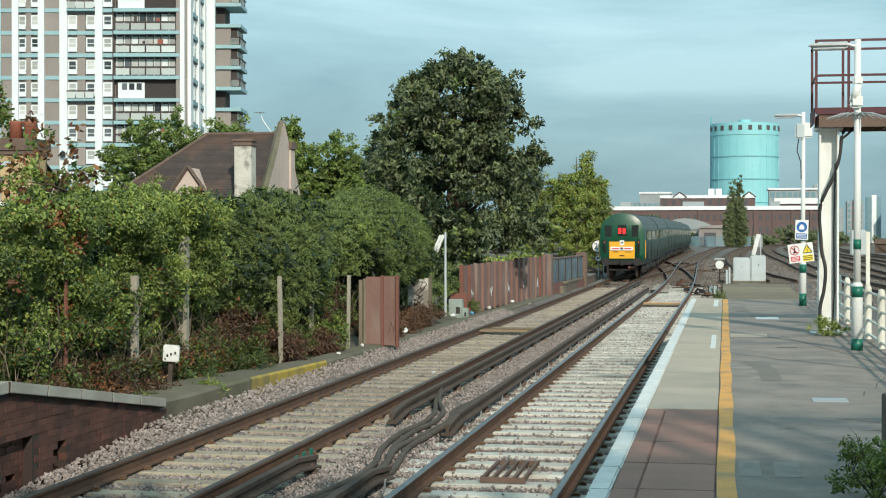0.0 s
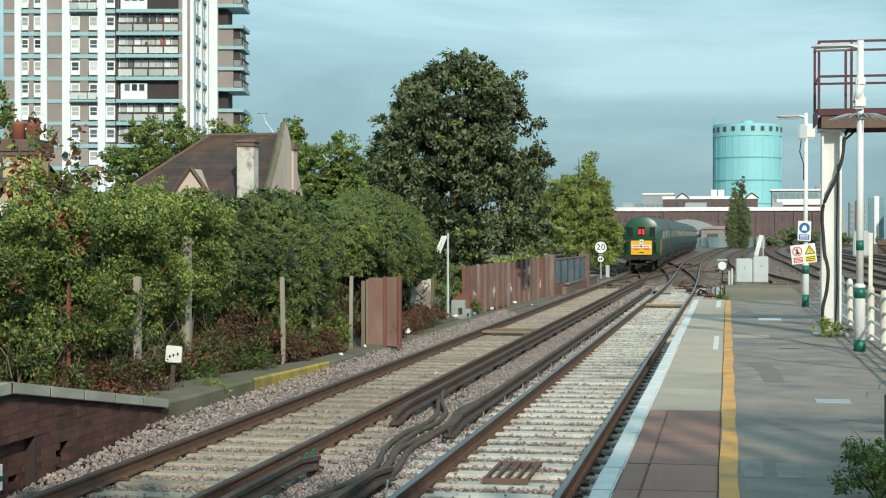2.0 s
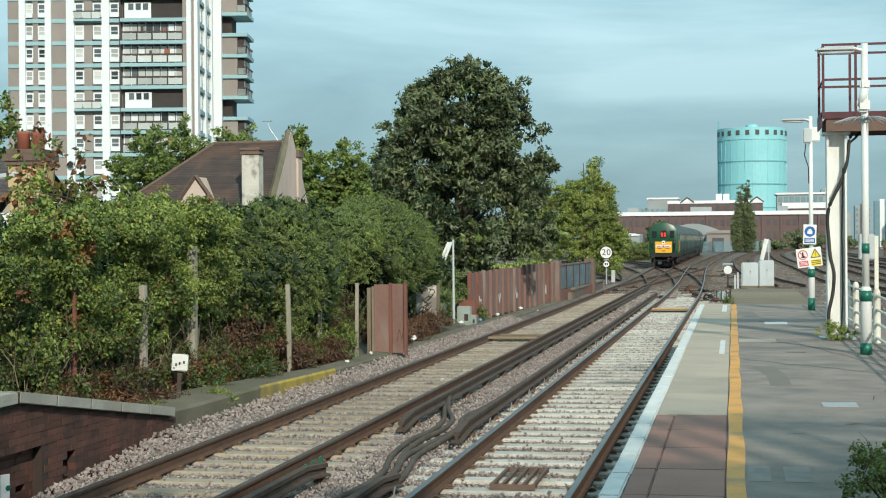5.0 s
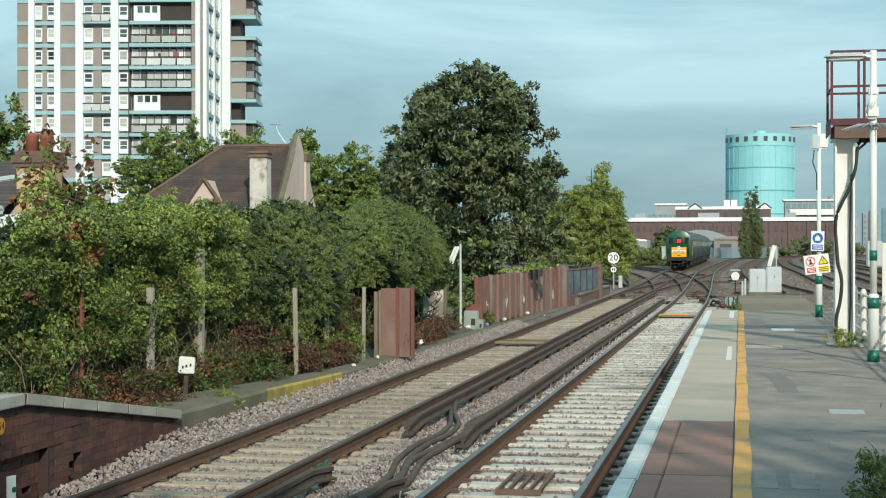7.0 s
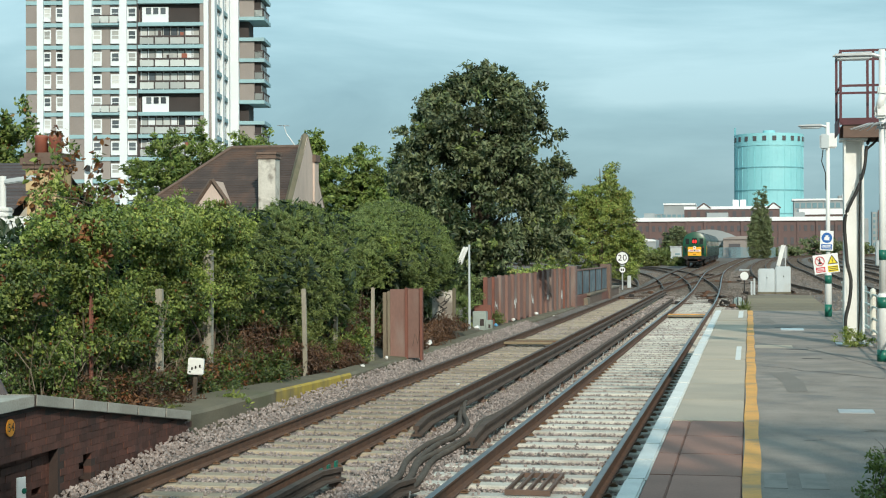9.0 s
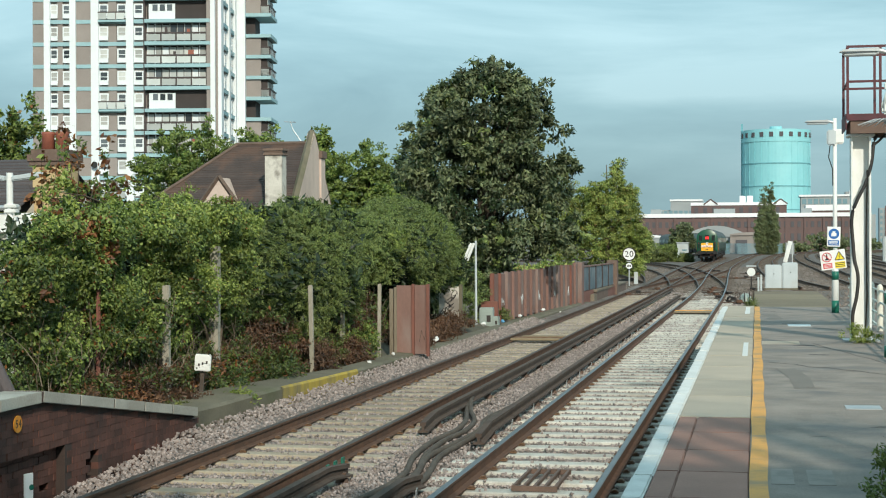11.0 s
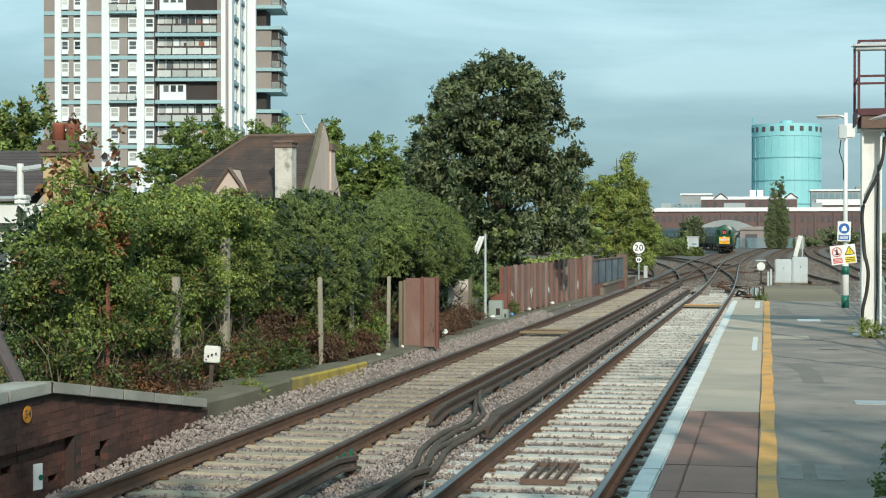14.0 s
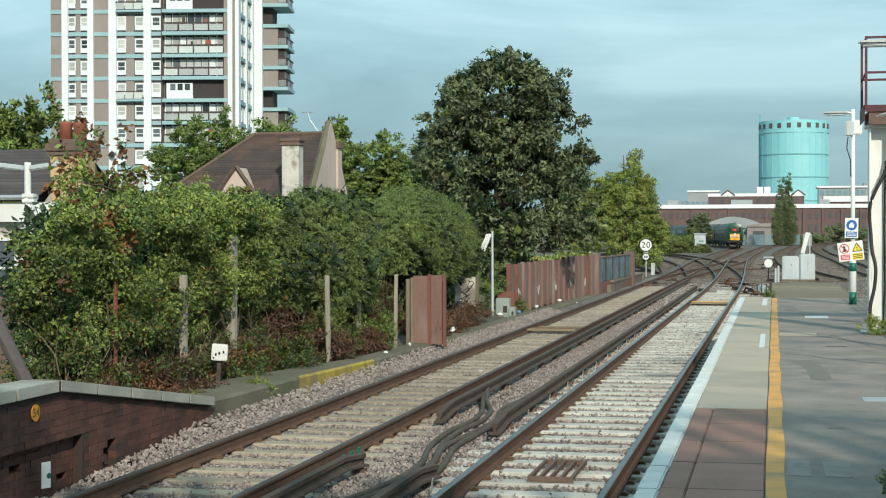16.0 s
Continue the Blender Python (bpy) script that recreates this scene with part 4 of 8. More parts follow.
def make_lamps():
    a = lamp_post(1.64, 34.0, 4.13, 0.92, 0.62, "white lamp post with green bands, carrying two notices", [(0, 0.26, 0.078), (0.70, 0.88, 0.075), (1.38, 1.50, 0.050)])
    part("loudspeaker", boxes((-0.17, 0.02, -0.14, -0.05, 3.55, 3.88), bevel=0.03), M["grey_box"], a, "grey box loudspeaker")
    part("loudspeaker", boxes((-0.02, 0.19, -0.05, 0.10, 3.58, 3.90), bevel=0.03), M["white"], a, "white box loudspeaker")
    bm = bmesh.new()
    tube(bm, [(-0.1, -0.08, 3.55), (-0.13, -0.07, 3.3), (-0.05, -0.06, 3.05), (-0.045, -0.055, 2.7)], 0.012, 6)
    part("wire", bm, M["cable"], a)
    b = lamp_post(1.69, 20.8, 4.03, 0.85, 0.62, "white lamp post with green bands and a camera", [(0, 0.15, 0.078), (0.69, 0.83, 0.075), (1.31, 1.44, 0.050)])
    bm = bmesh.new()
    tube(bm, [(-0.06, -0.06, 3.22), (0.0, -0.12, 3.44)], 0.05, 12)
    cam_body = part("camera_housing", bm, M["white"], b, "white camera housing", True)
    part("camera_bracket", boxes((-0.06, 0.06, -0.09, 0.05, 3.44, 3.56), bevel=0.02), M["white"], b)
    part("camera_lens", disc(bmesh.new(), (-0.068, -0.043, 3.19), (-0.36, 0.3, -0.9), 0.045, 0.02), M["sign_black"], cam_body)
    bm = bmesh.new()
    box(bm, -0.10, 0.06, -0.12, 0.06, 3.14, 3.32)
    bmesh.ops.bevel(bm, geom=bm.edges[:], offset=0.03, segments=2, affect="EDGES")
    part("camera_dome", bm, M["white"], b, "white tilted housing")
    # anti-climb spikes in a drooping fan round the pole
    for k in range(22):
        bm = bmesh.new()
        ang = k * math.tau / 22
        c, s = math.cos(ang), math.sin(ang)
        tube(bm, [(0.04 * c, 0.04 * s, 3.05), (0.20 * c, 0.20 * s, 3.07), (0.40 * c, 0.40 * s, 3.01)], 0.008, 5, radii=[0.012, 0.010, 0.003])
        part("spike", bm, M["galv"], b)
    bm = bmesh.new()
    tube(bm, [(0, 0, 3.01), (0, 0, 3.09)], 0.065, 14)
    part("collar", bm, M["galv"], b)


make_lamps()


def text(name, body, size, m, material, parent, align="CENTER"):
    cu = bpy.data.curves.new(name, "FONT")
    cu.body, cu.size, cu.align_x, cu.align_y, cu.extrude = body, size, align, "CENTER", 0.001
    tmp = bpy.data.objects.new(name, cu)
    scene.collection.objects.link(tmp)
    dg = bpy.context.evaluated_depsgraph_get()
    me = bpy.data.meshes.new_from_object(tmp.evaluated_get(dg))
    bpy.data.objects.remove(tmp)
    me.materials.clear()
    me.materials.append(material)
    ob = new(name, me)
    ob.parent = parent
    ob.matrix_basis = m
    return ob


FACE = pose(0, 0, 0, 90, 0, 0)  # writing that faces the camera's end of the line


def make_notices():
    # blue and white notice
    t = thing("safety_notice", pose(1.61, 33.944, 2.545) @ pose(0, 0, 0, 0, 2, 0) @ Matrix.Scale(0.88, 4), "white notice with a blue round picture, fixed to a lamp post", "sign", "notices")
    part("board", boxes((-0.155, 0.155, -0.008, 0.008, -0.24, 0.24), bevel=0.004), M["sign_white"], t)
    part("blue_disc", disc(bmesh.new(), (0, -0.011, 0.07), (0, 1, 0), 0.125, 0.006), M["sign_blue"], t)
    part("pictogram", boxes((-0.06, 0.06, -0.018, -0.014, 0.01, 0.09), (-0.035, 0.035, -0.018, -0.014, 0.09, 0.13), bevel=0.001), M["sign_white"], t)
    part("caption_panel", boxes((-0.125, 0.125, -0.012, -0.008, -0.21, -0.085)), M["sign_blue"], t)
    for z in (-0.115, -0.145, -0.175):
        part("text_bar", boxes((-0.10, 0.10, -0.015, -0.012, z - 0.007, z + 0.007)), M["sign_white"], t)
    # tilted warning board, two panels
    t = thing("warning_notice", pose(1.595, 33.943, 2.055) @ pose(0, 0, 0, 0, -7, 0) @ Matrix.Scale(0.90, 4), "tilted white and yellow warning notice fixed to a lamp post", "sign", "notices")
    part("board", boxes((-0.29, 0.29, -0.008, 0.008, -0.225, 0.225), bevel=0.004), M["sign_white"], t)
    part("yellow_panel", boxes((0.03, 0.265, -0.012, -0.008, -0.205, -0.06)), M["sign_yellow"], t)
    bm = bmesh.new()
    a = [bm.verts.new((x, -0.012, z)) for x, z in ((0.05, -0.005), (0.25, -0.005), (0.15, 0.175))]
    b = [bm.verts.new((v.co.x, -0.008, v.co.z)) for v in a]
    bm.faces.new(a)
    for i in range(3):
        bm.faces.new((a[i], b[i], b[(i + 1) % 3], a[(i + 1) % 3]))
    bmesh.ops.recalc_face_normals(bm, faces=bm.faces[:])
    part("yellow_triangle", bm, M["sign_yellow"], t)
    bm = bmesh.new()
    prev = [(-0.14 + 0.105 * math.cos(a), -0.015, 0.075 + 0.105 * math.sin(a)) for a in np.linspace(0, math.tau, 25)]
    tube(bm, prev, 0.010, 6, caps=False)
    tube(bm, [(-0.21, -0.015, 0.145), (-0.07, -0.015, 0.005)], 0.010, 6)
    part("red_ring", bm, M["sign_red"], t)
    part("pictogram", boxes((-0.16, -0.12, -0.013, -0.010, 0.03, 0.12), (-0.185, -0.10, -0.013, -0.010, 0.005, 0.035), (-0.15, -0.13, -0.013, -0.010, 0.12, 0.15)), M["sign_black"], t)
    part("caption_panel", boxes((-0.245, -0.035, -0.012, -0.008, -0.19, -0.07)), M["sign_red"], t)
    bm = bmesh.new()
    for a, b in (((0.04, -0.014, -0.01), (0.15, -0.014, 0.185)), ((0.15, -0.014, 0.185), (0.26, -0.014, -0.01)), ((0.26, -0.014, -0.01), (0.04, -0.014, -0.01))):
        tube(bm, [a, b], 0.009, 6)
    tube(bm, [(0.165, -0.014, 0.12), (0.14, -0.014, 0.07), (0.165, -0.014, 0.06), (0.145, -0.014, 0.015)], 0.009, 6)
    part("warning_triangle", bm, M["sign_black"], t)
    for z in (-0.09, -0.13, -0.17):
        part("text_bar", boxes((0.04, 0.255, -0.015, -0.012, z - 0.008, z + 0.008)), M["sign_black"], t)
    for z in (-0.10, -0.13, -0.16):
        part("text_bar", boxes((-0.225, -0.055, -0.015, -0.012, z - 0.006, z + 0.006)), M["sign_white"], t)


make_notices()


def make_gantry():
    t = thing("signal_gantry", pose(1.54, 24.2, PZ), "white steel column carrying a brown railed signal gantry", "signal gantry")
    z = 3.08
    col = part("column_web", boxes((-0.118, 0.118, 0.02, 0.04, 0, z)), M["white"], t, "white painted steel web")
    for x0 in (-0.145, 0.118):
        part("column_flange", boxes((x0, x0 + 0.03, -0.15, 0.19, 0, z), bevel=0.004), M["white"], t, "white painted flange")
    part("cap_plate", boxes((-0.2, 0.2, -0.2, 0.24, z, z + 0.03)), M["white"], t)
    part("base_plate", boxes((-0.26, 0.26, -0.26, 0.3, 0, 0.025)), M["galv"], t)
    # the far leg stands beyond the curved tracks
    part("far_leg", boxes((6.0, 6.3, -0.15, 0.19, -1.2, z)), M["white"], t, "white painted column")
    part("deck_girder", boxes((-0.16, 6.6, -0.32, -0.27, z + 0.03, z + 0.27)), M["brown_steel"], t)
    part("deck_girder", boxes((-0.16, 6.6, 0.75, 0.80, z + 0.03, z + 0.27)), M["brown_steel"], t)
    part("deck", boxes((-0.16, 6.6, -0.26, 0.745, z + 0.20, z + 0.24)), M["brown_steel"], t, "brown steel walkway")
    for x in np.arange(-0.15, 6.5, 1.0):
        part("cross_beam", boxes((x, x + 0.05, -0.26, 0.745, z + 0.05, z + 0.2)), M["brown_steel"], t)
    part("toe_plate", boxes((-0.21, 6.6, -0.345, -0.325, z + 0.22, z + 0.32)), M["maroon"], t)
    part("end_plate", boxes((-0.23, -0.215, -0.33, 0.8, z + 0.10, z + 0.32)), M["maroon"], t)
    for y in (-0.34, 0.80):
        for x in (-0.20, 0.27, 1.3, 2.5, 3.7, 4.9, 6.1):
            part("rail_post", boxes((x - 0.019, x + 0.019, y - 0.02, y + 0.02, z + 0.25, z + 1.337)), M["maroon"], t)
        for h in (0.80, 1.32):
            part("handrail", boxes((-0.215, 6.6, y - 0.013, y + 0.013, z + h - 0.017, z + h + 0.017)), M["maroon"], t)
    for h in (0.80, 1.32):
        part("handrail", boxes((-0.208, -0.186, -0.318, 0.778, z + h - 0.014, z + h + 0.014)), M["maroon"], t)
    # thick cable that wanders down the column
    bm = bmesh.new()
    pts = [(0.24, -0.1, z + 0.02), (0.19, -0.12, z - 0.1), (0.15, -0.14, z - 0.42), (0.06, -0.15, z - 0.72), (-0.04, -0.16, z - 0.92), (-0.12, -0.16, z - 1.12), (-0.14, -0.16, z - 1.32), (-0.12, -0.16, z - 1.6),
           (-0.10, -0.16, z - 1.85), (-0.05, -0.16, z - 2.1), (-0.07, -0.16, z - 2.4), (-0.13, -0.16, z - 2.7), (-0.11, -0.16, z - 3.0), (-0.09, -0.16, 0.02)]
    sm = [Vector(p) for p in pts]
    out = []
    for a, b, c, d in zip([sm[0]] + sm, sm, sm[1:], sm[2:] + [sm[-1]]):
        for i in range(4):
            q = i / 4
            out.append(0.5 * (2 * b + (c - a) * q + (2 * a - 5 * b + 4 * c - d) * q * q + (3 * b - a - 3 * c + d) * q ** 3))
    tube(bm, out + [sm[-1]], 0.026, 8)
    part("cable", bm, M["cable"], t, "thick black cable", True)
    bm = bmesh.new()
    tube(bm, [(0.35, -0.1, z + 0.02), (0.28, -0.12, z - 0.06), (0.16, -0.13, z - 0.16)], 0.018, 8)
    part("cable", bm, M["cable"], t, "black cable", True)
    bm = bmesh.new()
    tube(bm, [(0.10, 0.0, z - 0.5), (0.08, 0.0, z - 1.5), (0.09, 0.0, z - 2.4), (0.06, 0.0, 0.05)], 0.012, 6)
    part("cable", bm, M["cable_old"], t)
    # grey equipment box on its own post behind the column
    b = thing("equipment_box", pose(2.08, 25.2, PZ), "pale grey equipment box on a cream post", "electrical box")
    part("post", boxes((0.10, 0.16, -0.03, 0.03, 0, 1.55)), M["cream"], b)
    part("cabinet", boxes((-0.14, 0.10, -0.10, 0.08, 1.18, 1.58), bevel=0.015), M["grey_box"], b)


make_gantry()


def make_railing():
    t = thing("platform_railing", pose(2.03, 0, PZ), "cream painted steel railing with round-topped posts along the platform", "railing")
    me = bpy.data.meshes.new("post")
    b = bmesh.new()
    tube(b, [(0, 0, 0), (0, 0, 0.72), (0, 0, 0.765), (0, 0, 0.785)], 0.05, 12, radii=[0.052, 0.052, 0.040, 0.015])
    b.to_mesh(me)
    b.free()
    me.materials.append(M["cream"])
    for k in range(15):
        piece("post", me, t, pose(0, 7.5 + 1.95 * k, 0))
    for z in (0.08, 0.28, 0.48, 0.68):
        bm = bmesh.new()
        tube(bm, [(0, 6, z), (0, 36.0, z)], 0.02, 8)
        part("rail", bm, M["cream"], t)


make_railing()


# ---- train ----
# outline of a coach's one side, across and up, from the sole to the roof's crown
COACH_SIDE = [(-1.18, 1.02), (-1.25, 1.5), (-1.25, 2.2), (-1.22, 2.75), (-1.14, 3.05), (-0.98, 3.32), (-0.72, 3.53), (-0.38, 3.68), (0.0, 3.73)]


def make_coach(rear):
    t = thing("train_coach", Matrix(), "dark green diesel train coach with a grey roof" if not rear else "dark green rear driving coach with a yellow panel", "train", "coaches of the train")
    half = 9.7
    prof = COACH_SIDE + [(-x, z) for x, z in COACH_SIDE[-2::-1]]
    nside = 4
    def shell(k0, k1, y0, y1):
        bm = bmesh.new()
        a = [bm.verts.new((x, y0, z)) for x, z in prof[k0:k1 + 1]]
        b = [bm.verts.new((x, y1, z)) for x, z in prof[k0:k1 + 1]]
        for i in range(k1 - k0):
            bm.faces.new((a[i], b[i], b[i + 1], a[i + 1]))
        return bm
    n = len(prof) - 1
    part("side", shell(0, nside, -half, half), M["train_side"], t, "darker green coach side with greyish patches", True)
    part("side", shell(n - nside, n, -half, half), M["train_side"], t, "darker green coach side with greyish patches", True)
    part("roof", shell(nside, n - nside, -half, half), M["train_roof"], t, "dull grey roof", True)
    part("floor_pan", boxes((-1.17, 1.17, -half, half, 0.98, 1.03)), M["under"], t)
    for y, s in ((-half, 1), (half, -1)):
        bm = bmesh.new()
        # the end bulges slightly
        ring = [bm.verts.new((x, y, z)) for x, z in prof]
        inner = [bm.verts.new((x * 0.8, y - s * 0.14, 1.02 + (z - 1.02) * 0.86)) for x, z in prof]
        for i in range(n):
            bm.faces.new((ring[i], ring[i + 1], inner[i + 1], inner[i]))
        bm.faces.new(inner)
        bm.faces.new((ring[0], inner[0], inner[-1], ring[-1]))
        bmesh.ops.recalc_face_normals(bm, faces=bm.faces[:])
        part("end_panel", bm, M["train_green"] if rear and s == 1 else M["under"], t, "domed green cab end" if rear and s == 1 else "", True)
    # windows and doors along both sides, each window a pane in a frame
    for sx in (-1, 1):
        k = 0
        for y in np.arange(-half + (2.6 if rear else 1.0), half - 1.2, 1.55):
            bm = boxes((sx * 1.235 - 0.02, sx * 1.235 + 0.02, y, y + 1.05, 2.18, 2.74))
            w = part("window", bm, M["pale_pane"] if k % 4 else M["glass"], t, "coach window, mostly painted pale for reflected light")
            part("window_frame", boxes((sx * 1.255 - 0.008, sx * 1.255 + 0.008, y - 0.05, y + 1.10, 2.12, 2.18), (sx * 1.25 - 0.008, sx * 1.25 + 0.008, y - 0.05, y + 1.10, 2.74, 2.80)), M["train_green"], w)
            if k % 3 == 1:
                part("door", boxes((sx * 1.262 - 0.012, sx * 1.262 + 0.012, y - 0.10, y + 1.15, 1.1, 2.06), bevel=0.004), M["train_side"], t, "green slam door")
            k += 1
        if rear:
            part("grab_rail", boxes((sx * 1.29 - 0.015, sx * 1.29 + 0.015, -half + 0.25, -half + 0.29, 1.2, 2.2)), M["train_yellow"], t)
        part("solebar", boxes((sx * 1.1 - 0.05, sx * 1.1 + 0.05, -half, half, 0.82, 1.0)), M["under"], t)
    # bogies with wheels, boxes slung under the floor
    for y in (-6.9, 6.9):
        bog = part("bogie", boxes((-1.08, -0.98, y - 1.7, y + 1.7, 0.40, 0.72), (0.98, 1.08, y - 1.7, y + 1.7, 0.40, 0.72), (-1.0, 1.0, y - 0.25, y + 0.25, 0.42, 0.7), (-1.13, -0.95, y - 1.25, y - 0.95, 0.32, 0.62), (0.95, 1.13, y - 1.25, y - 0.95, 0.32, 0.62), (-1.13, -0.95, y + 0.95, y + 1.25, 0.32, 0.62), (0.95, 1.13, y + 0.95, y + 1.25, 0.32, 0.62), bevel=0.02), M["under"], t)
        for dy in (-1.1, 1.1):
            for x in (-0.75, 0.75):
                part("wheel", disc(bmesh.new(), (x, y + dy, 0.46), (1, 0, 0), 0.46, 0.13, 24), M["rail_side"], bog, "brown steel wheel")
    for y0, y1, x in ((-4.2, -1.5, 0.75), (0.2, 3.4, 0.75), (-4.0, -0.4, -0.75), (1.0, 4.2, -0.75)):
        part("equipment_case", boxes((x - 0.35, x + 0.35, y0, y1, 0.42, 0.98), bevel=0.03), M["under"], t)
    part("gangway", boxes((-0.45, 0.45, half, half + 0.42, 1.15, 3.05)), M["under"], t)
    for y in np.arange(-half + 1.5, half - 1, 2.3):
        part("roof_vent", boxes((-0.14, 0.14, y - 0.16, y + 0.16, 3.69, 3.80), bevel=0.03), M["train_roof"], t)
    if rear:
        f = -half - 0.15
        y = part("warning_panel", boxes((-0.71, 0.71, f - 0.02, f + 0.02, 1.17, 2.12), bevel=0.01), M["train_yellow"], t, "bright yellow warning panel")
        part("recess", boxes((-0.50, -0.18, f - 0.028, f - 0.02, 1.52, 1.56), (0.18, 0.50, f - 0.028, f - 0.02, 1.52, 1.56), (-0.14, 0.14, f - 0.028, f - 0.02, 1.30, 1.36)), M["under"], y)
        h = part("headboard", boxes((-0.66, 0.62, f - 0.06, f - 0.035, 1.63, 1.83), bevel=0.008), M["sign_white"], t, "white headboard with red and dark marks")
        part("text_bar", boxes((-0.56, -0.14, f - 0.066, f - 0.06, 1.70, 1.76), (0.12, 0.52, f - 0.066, f - 0.06, 1.70, 1.76)), M["sign_red"], h)
        part("text_bar", boxes((-0.08, 0.06, f - 0.066, f - 0.06, 1.68, 1.79)), M["sign_black"], h)
        part("number_panel", boxes((-0.13, 0.13, f - 0.034, f - 0.02, 1.92, 2.20), bevel=0.01), M["sign_white"], t, "white oval lamp housing")
        part("lamp_eye", boxes((-0.06, 0.06, f - 0.05, f - 0.034, 2.02, 2.10), bevel=0.01), M["sign_black"], t)
        for x in (-0.76, 0.72):
            w = part("cab_window", boxes((x - 0.20, x + 0.20, f - 0.005, f + 0.09, 2.38, 3.02), bevel=0.02), M["glass"], t, "dark cab window")
            part("frame", boxes((x - 0.23, x + 0.23, f - 0.012, f - 0.002, 2.34, 2.38), (x - 0.23, x + 0.23, f - 0.012, f - 0.002, 3.02, 3.06)), M["train_green"], w)
        c = part("route_box", boxes((-0.26, 0.26, f - 0.005, f + 0.06, 2.42, 3.08), bevel=0.02), M["glass"], t, "dark route indicator box")
        for x in (-0.12, 0.12):
            part("tail_light", boxes((x - 0.075, x + 0.075, f - 0.018, f - 0.006, 2.55, 2.88), bevel=0.01), M["red_lamp"], c, "red route blind lit as tail light")
        part("plate", boxes((-0.16, 0.16, f + 0.03, f + 0.07, 3.28, 3.36)), M["train_yellow"], t, "small number plate")
        part("buffer_beam", boxes((-1.15, 1.15, f, f + 0.12, 0.82, 1.08), bevel=0.01), M["under"], t)
        for x in (-0.87, 0.87):
            bm = bmesh.new()
            tube(bm, [(x, f, 1.0), (x, f - 0.42, 1.0)], 0.10, 14)
            disc(bm, (x, f - 0.46, 1.0), (0, 1, 0), 0.23, 0.05)
            part("buffer", bm, M["under"], t, "round black buffer")
        part("coupling", boxes((-0.09, 0.09, f - 0.35, f, 0.78, 1.08), bevel=0.03), M["under"], t)
        for x in (-1.02, -0.92, 0.88, 0.98):
            bm = bmesh.new()
            tube(bm, [(x, f - 0.03, 2.25), (x, f - 0.08, 1.9), (x * 0.98, f - 0.05, 1.5)], 0.03, 7)
            part("jumper_hose", bm, M["under"], t)
        for x in (-0.97, 0.93):
            part("hose_cap", boxes((x - 0.03, x + 0.03, f - 0.09, f - 0.03, 2.02, 2.14)), M["terracotta"], t, "orange hose cap")
        part("life_guard", boxes((-0.85, -0.75, f + 0.05, f + 0.12, 0.2, 0.82), (0.75, 0.85, f + 0.05, f + 0.12, 0.2, 0.82), (-0.85, 0.85, f + 0.06, f + 0.11, 0.5, 0.58)), M["under"], t)
        part("red_shoe", boxes((0.35, 0.75, f - 0.05, f + 0.02, 0.62, 0.74)), M["rust_red"], t)
    return t


rear_coach = make_coach(True)
plain_coach = make_coach(False)
COACHES = [rear_coach, plain_coach] + [copy_thing(plain_coach, Matrix()) for _ in range(4)]


# ---- plants ----
def leaf_mesh(name, centres, outward, size, seed, droop=0.0, face=None):
    """Kite-shaped leaves, folded a little along the middle, at the given places, their blades turned towards face."""
    rnd = np.random.RandomState(seed)
    n = len(centres)
    ax = outward * 0.7 + rnd.normal(size=(n, 3)) * 0.8
    ax[:, 2] -= droop
    ax /= np.linalg.norm(ax, axis=1)[:, None]
    turn = rnd.normal(size=(n, 3))
    if face is not None:
        turn = turn * 0.42 + face + np.array([0, 0, 0.35])
    sd = np.cross(ax, turn)
    sd /= np.linalg.norm(sd, axis=1)[:, None]
    up = np.cross(ax, sd)
    k = rnd.uniform(0.6, 1.35, (n, 1))
    ln, wd = size[0] * k, size[1] * k
    c = centres
    V = np.stack([c - ax * ln * 0.5, c + sd * wd * 0.5 + up * wd * 0.15 + ax * ln * 0.05, c + ax * ln * 0.5, c - sd * wd * 0.5 + up * wd * 0.15 + ax * ln * 0.05], 1)
    I = np.arange(n)[:, None] * 4
    F = np.concatenate([I + np.array([[0, 1, 2]]), I + np.array([[0, 2, 3]])], 1).reshape(-1, 3)
    me = bpy.data.meshes.new(name)
    me.from_pydata(V.reshape(-1, 3).tolist(), [], F.tolist())
    return me


def clumps(blobs, n, size, seed, inner=0.25, rough=0.07):
    """n small clumps over the skins of ellipsoids (x, y, z, rx, ry, rz): centres, outward ways, radii."""
    rnd = np.random.RandomState(seed)
    B = np.array(blobs, float)
    w = (B[:, 3] * B[:, 4] + B[:, 4] * B[:, 5] + B[:, 3] * B[:, 5])
    i = rnd.choice(len(B), n, p=w / w.sum())
    d = rnd.normal(size=(n, 3))
    d /= np.linalg.norm(d, axis=1)[:, None]
    r = 1 - rnd.uniform(0, 1, (n, 1)) ** 2 * (1 - inner) + rnd.normal(size=(n, 1)) * rough
    return B[i, :3] + d * B[i, 3:] * r, d, rnd.uniform(*size, n)


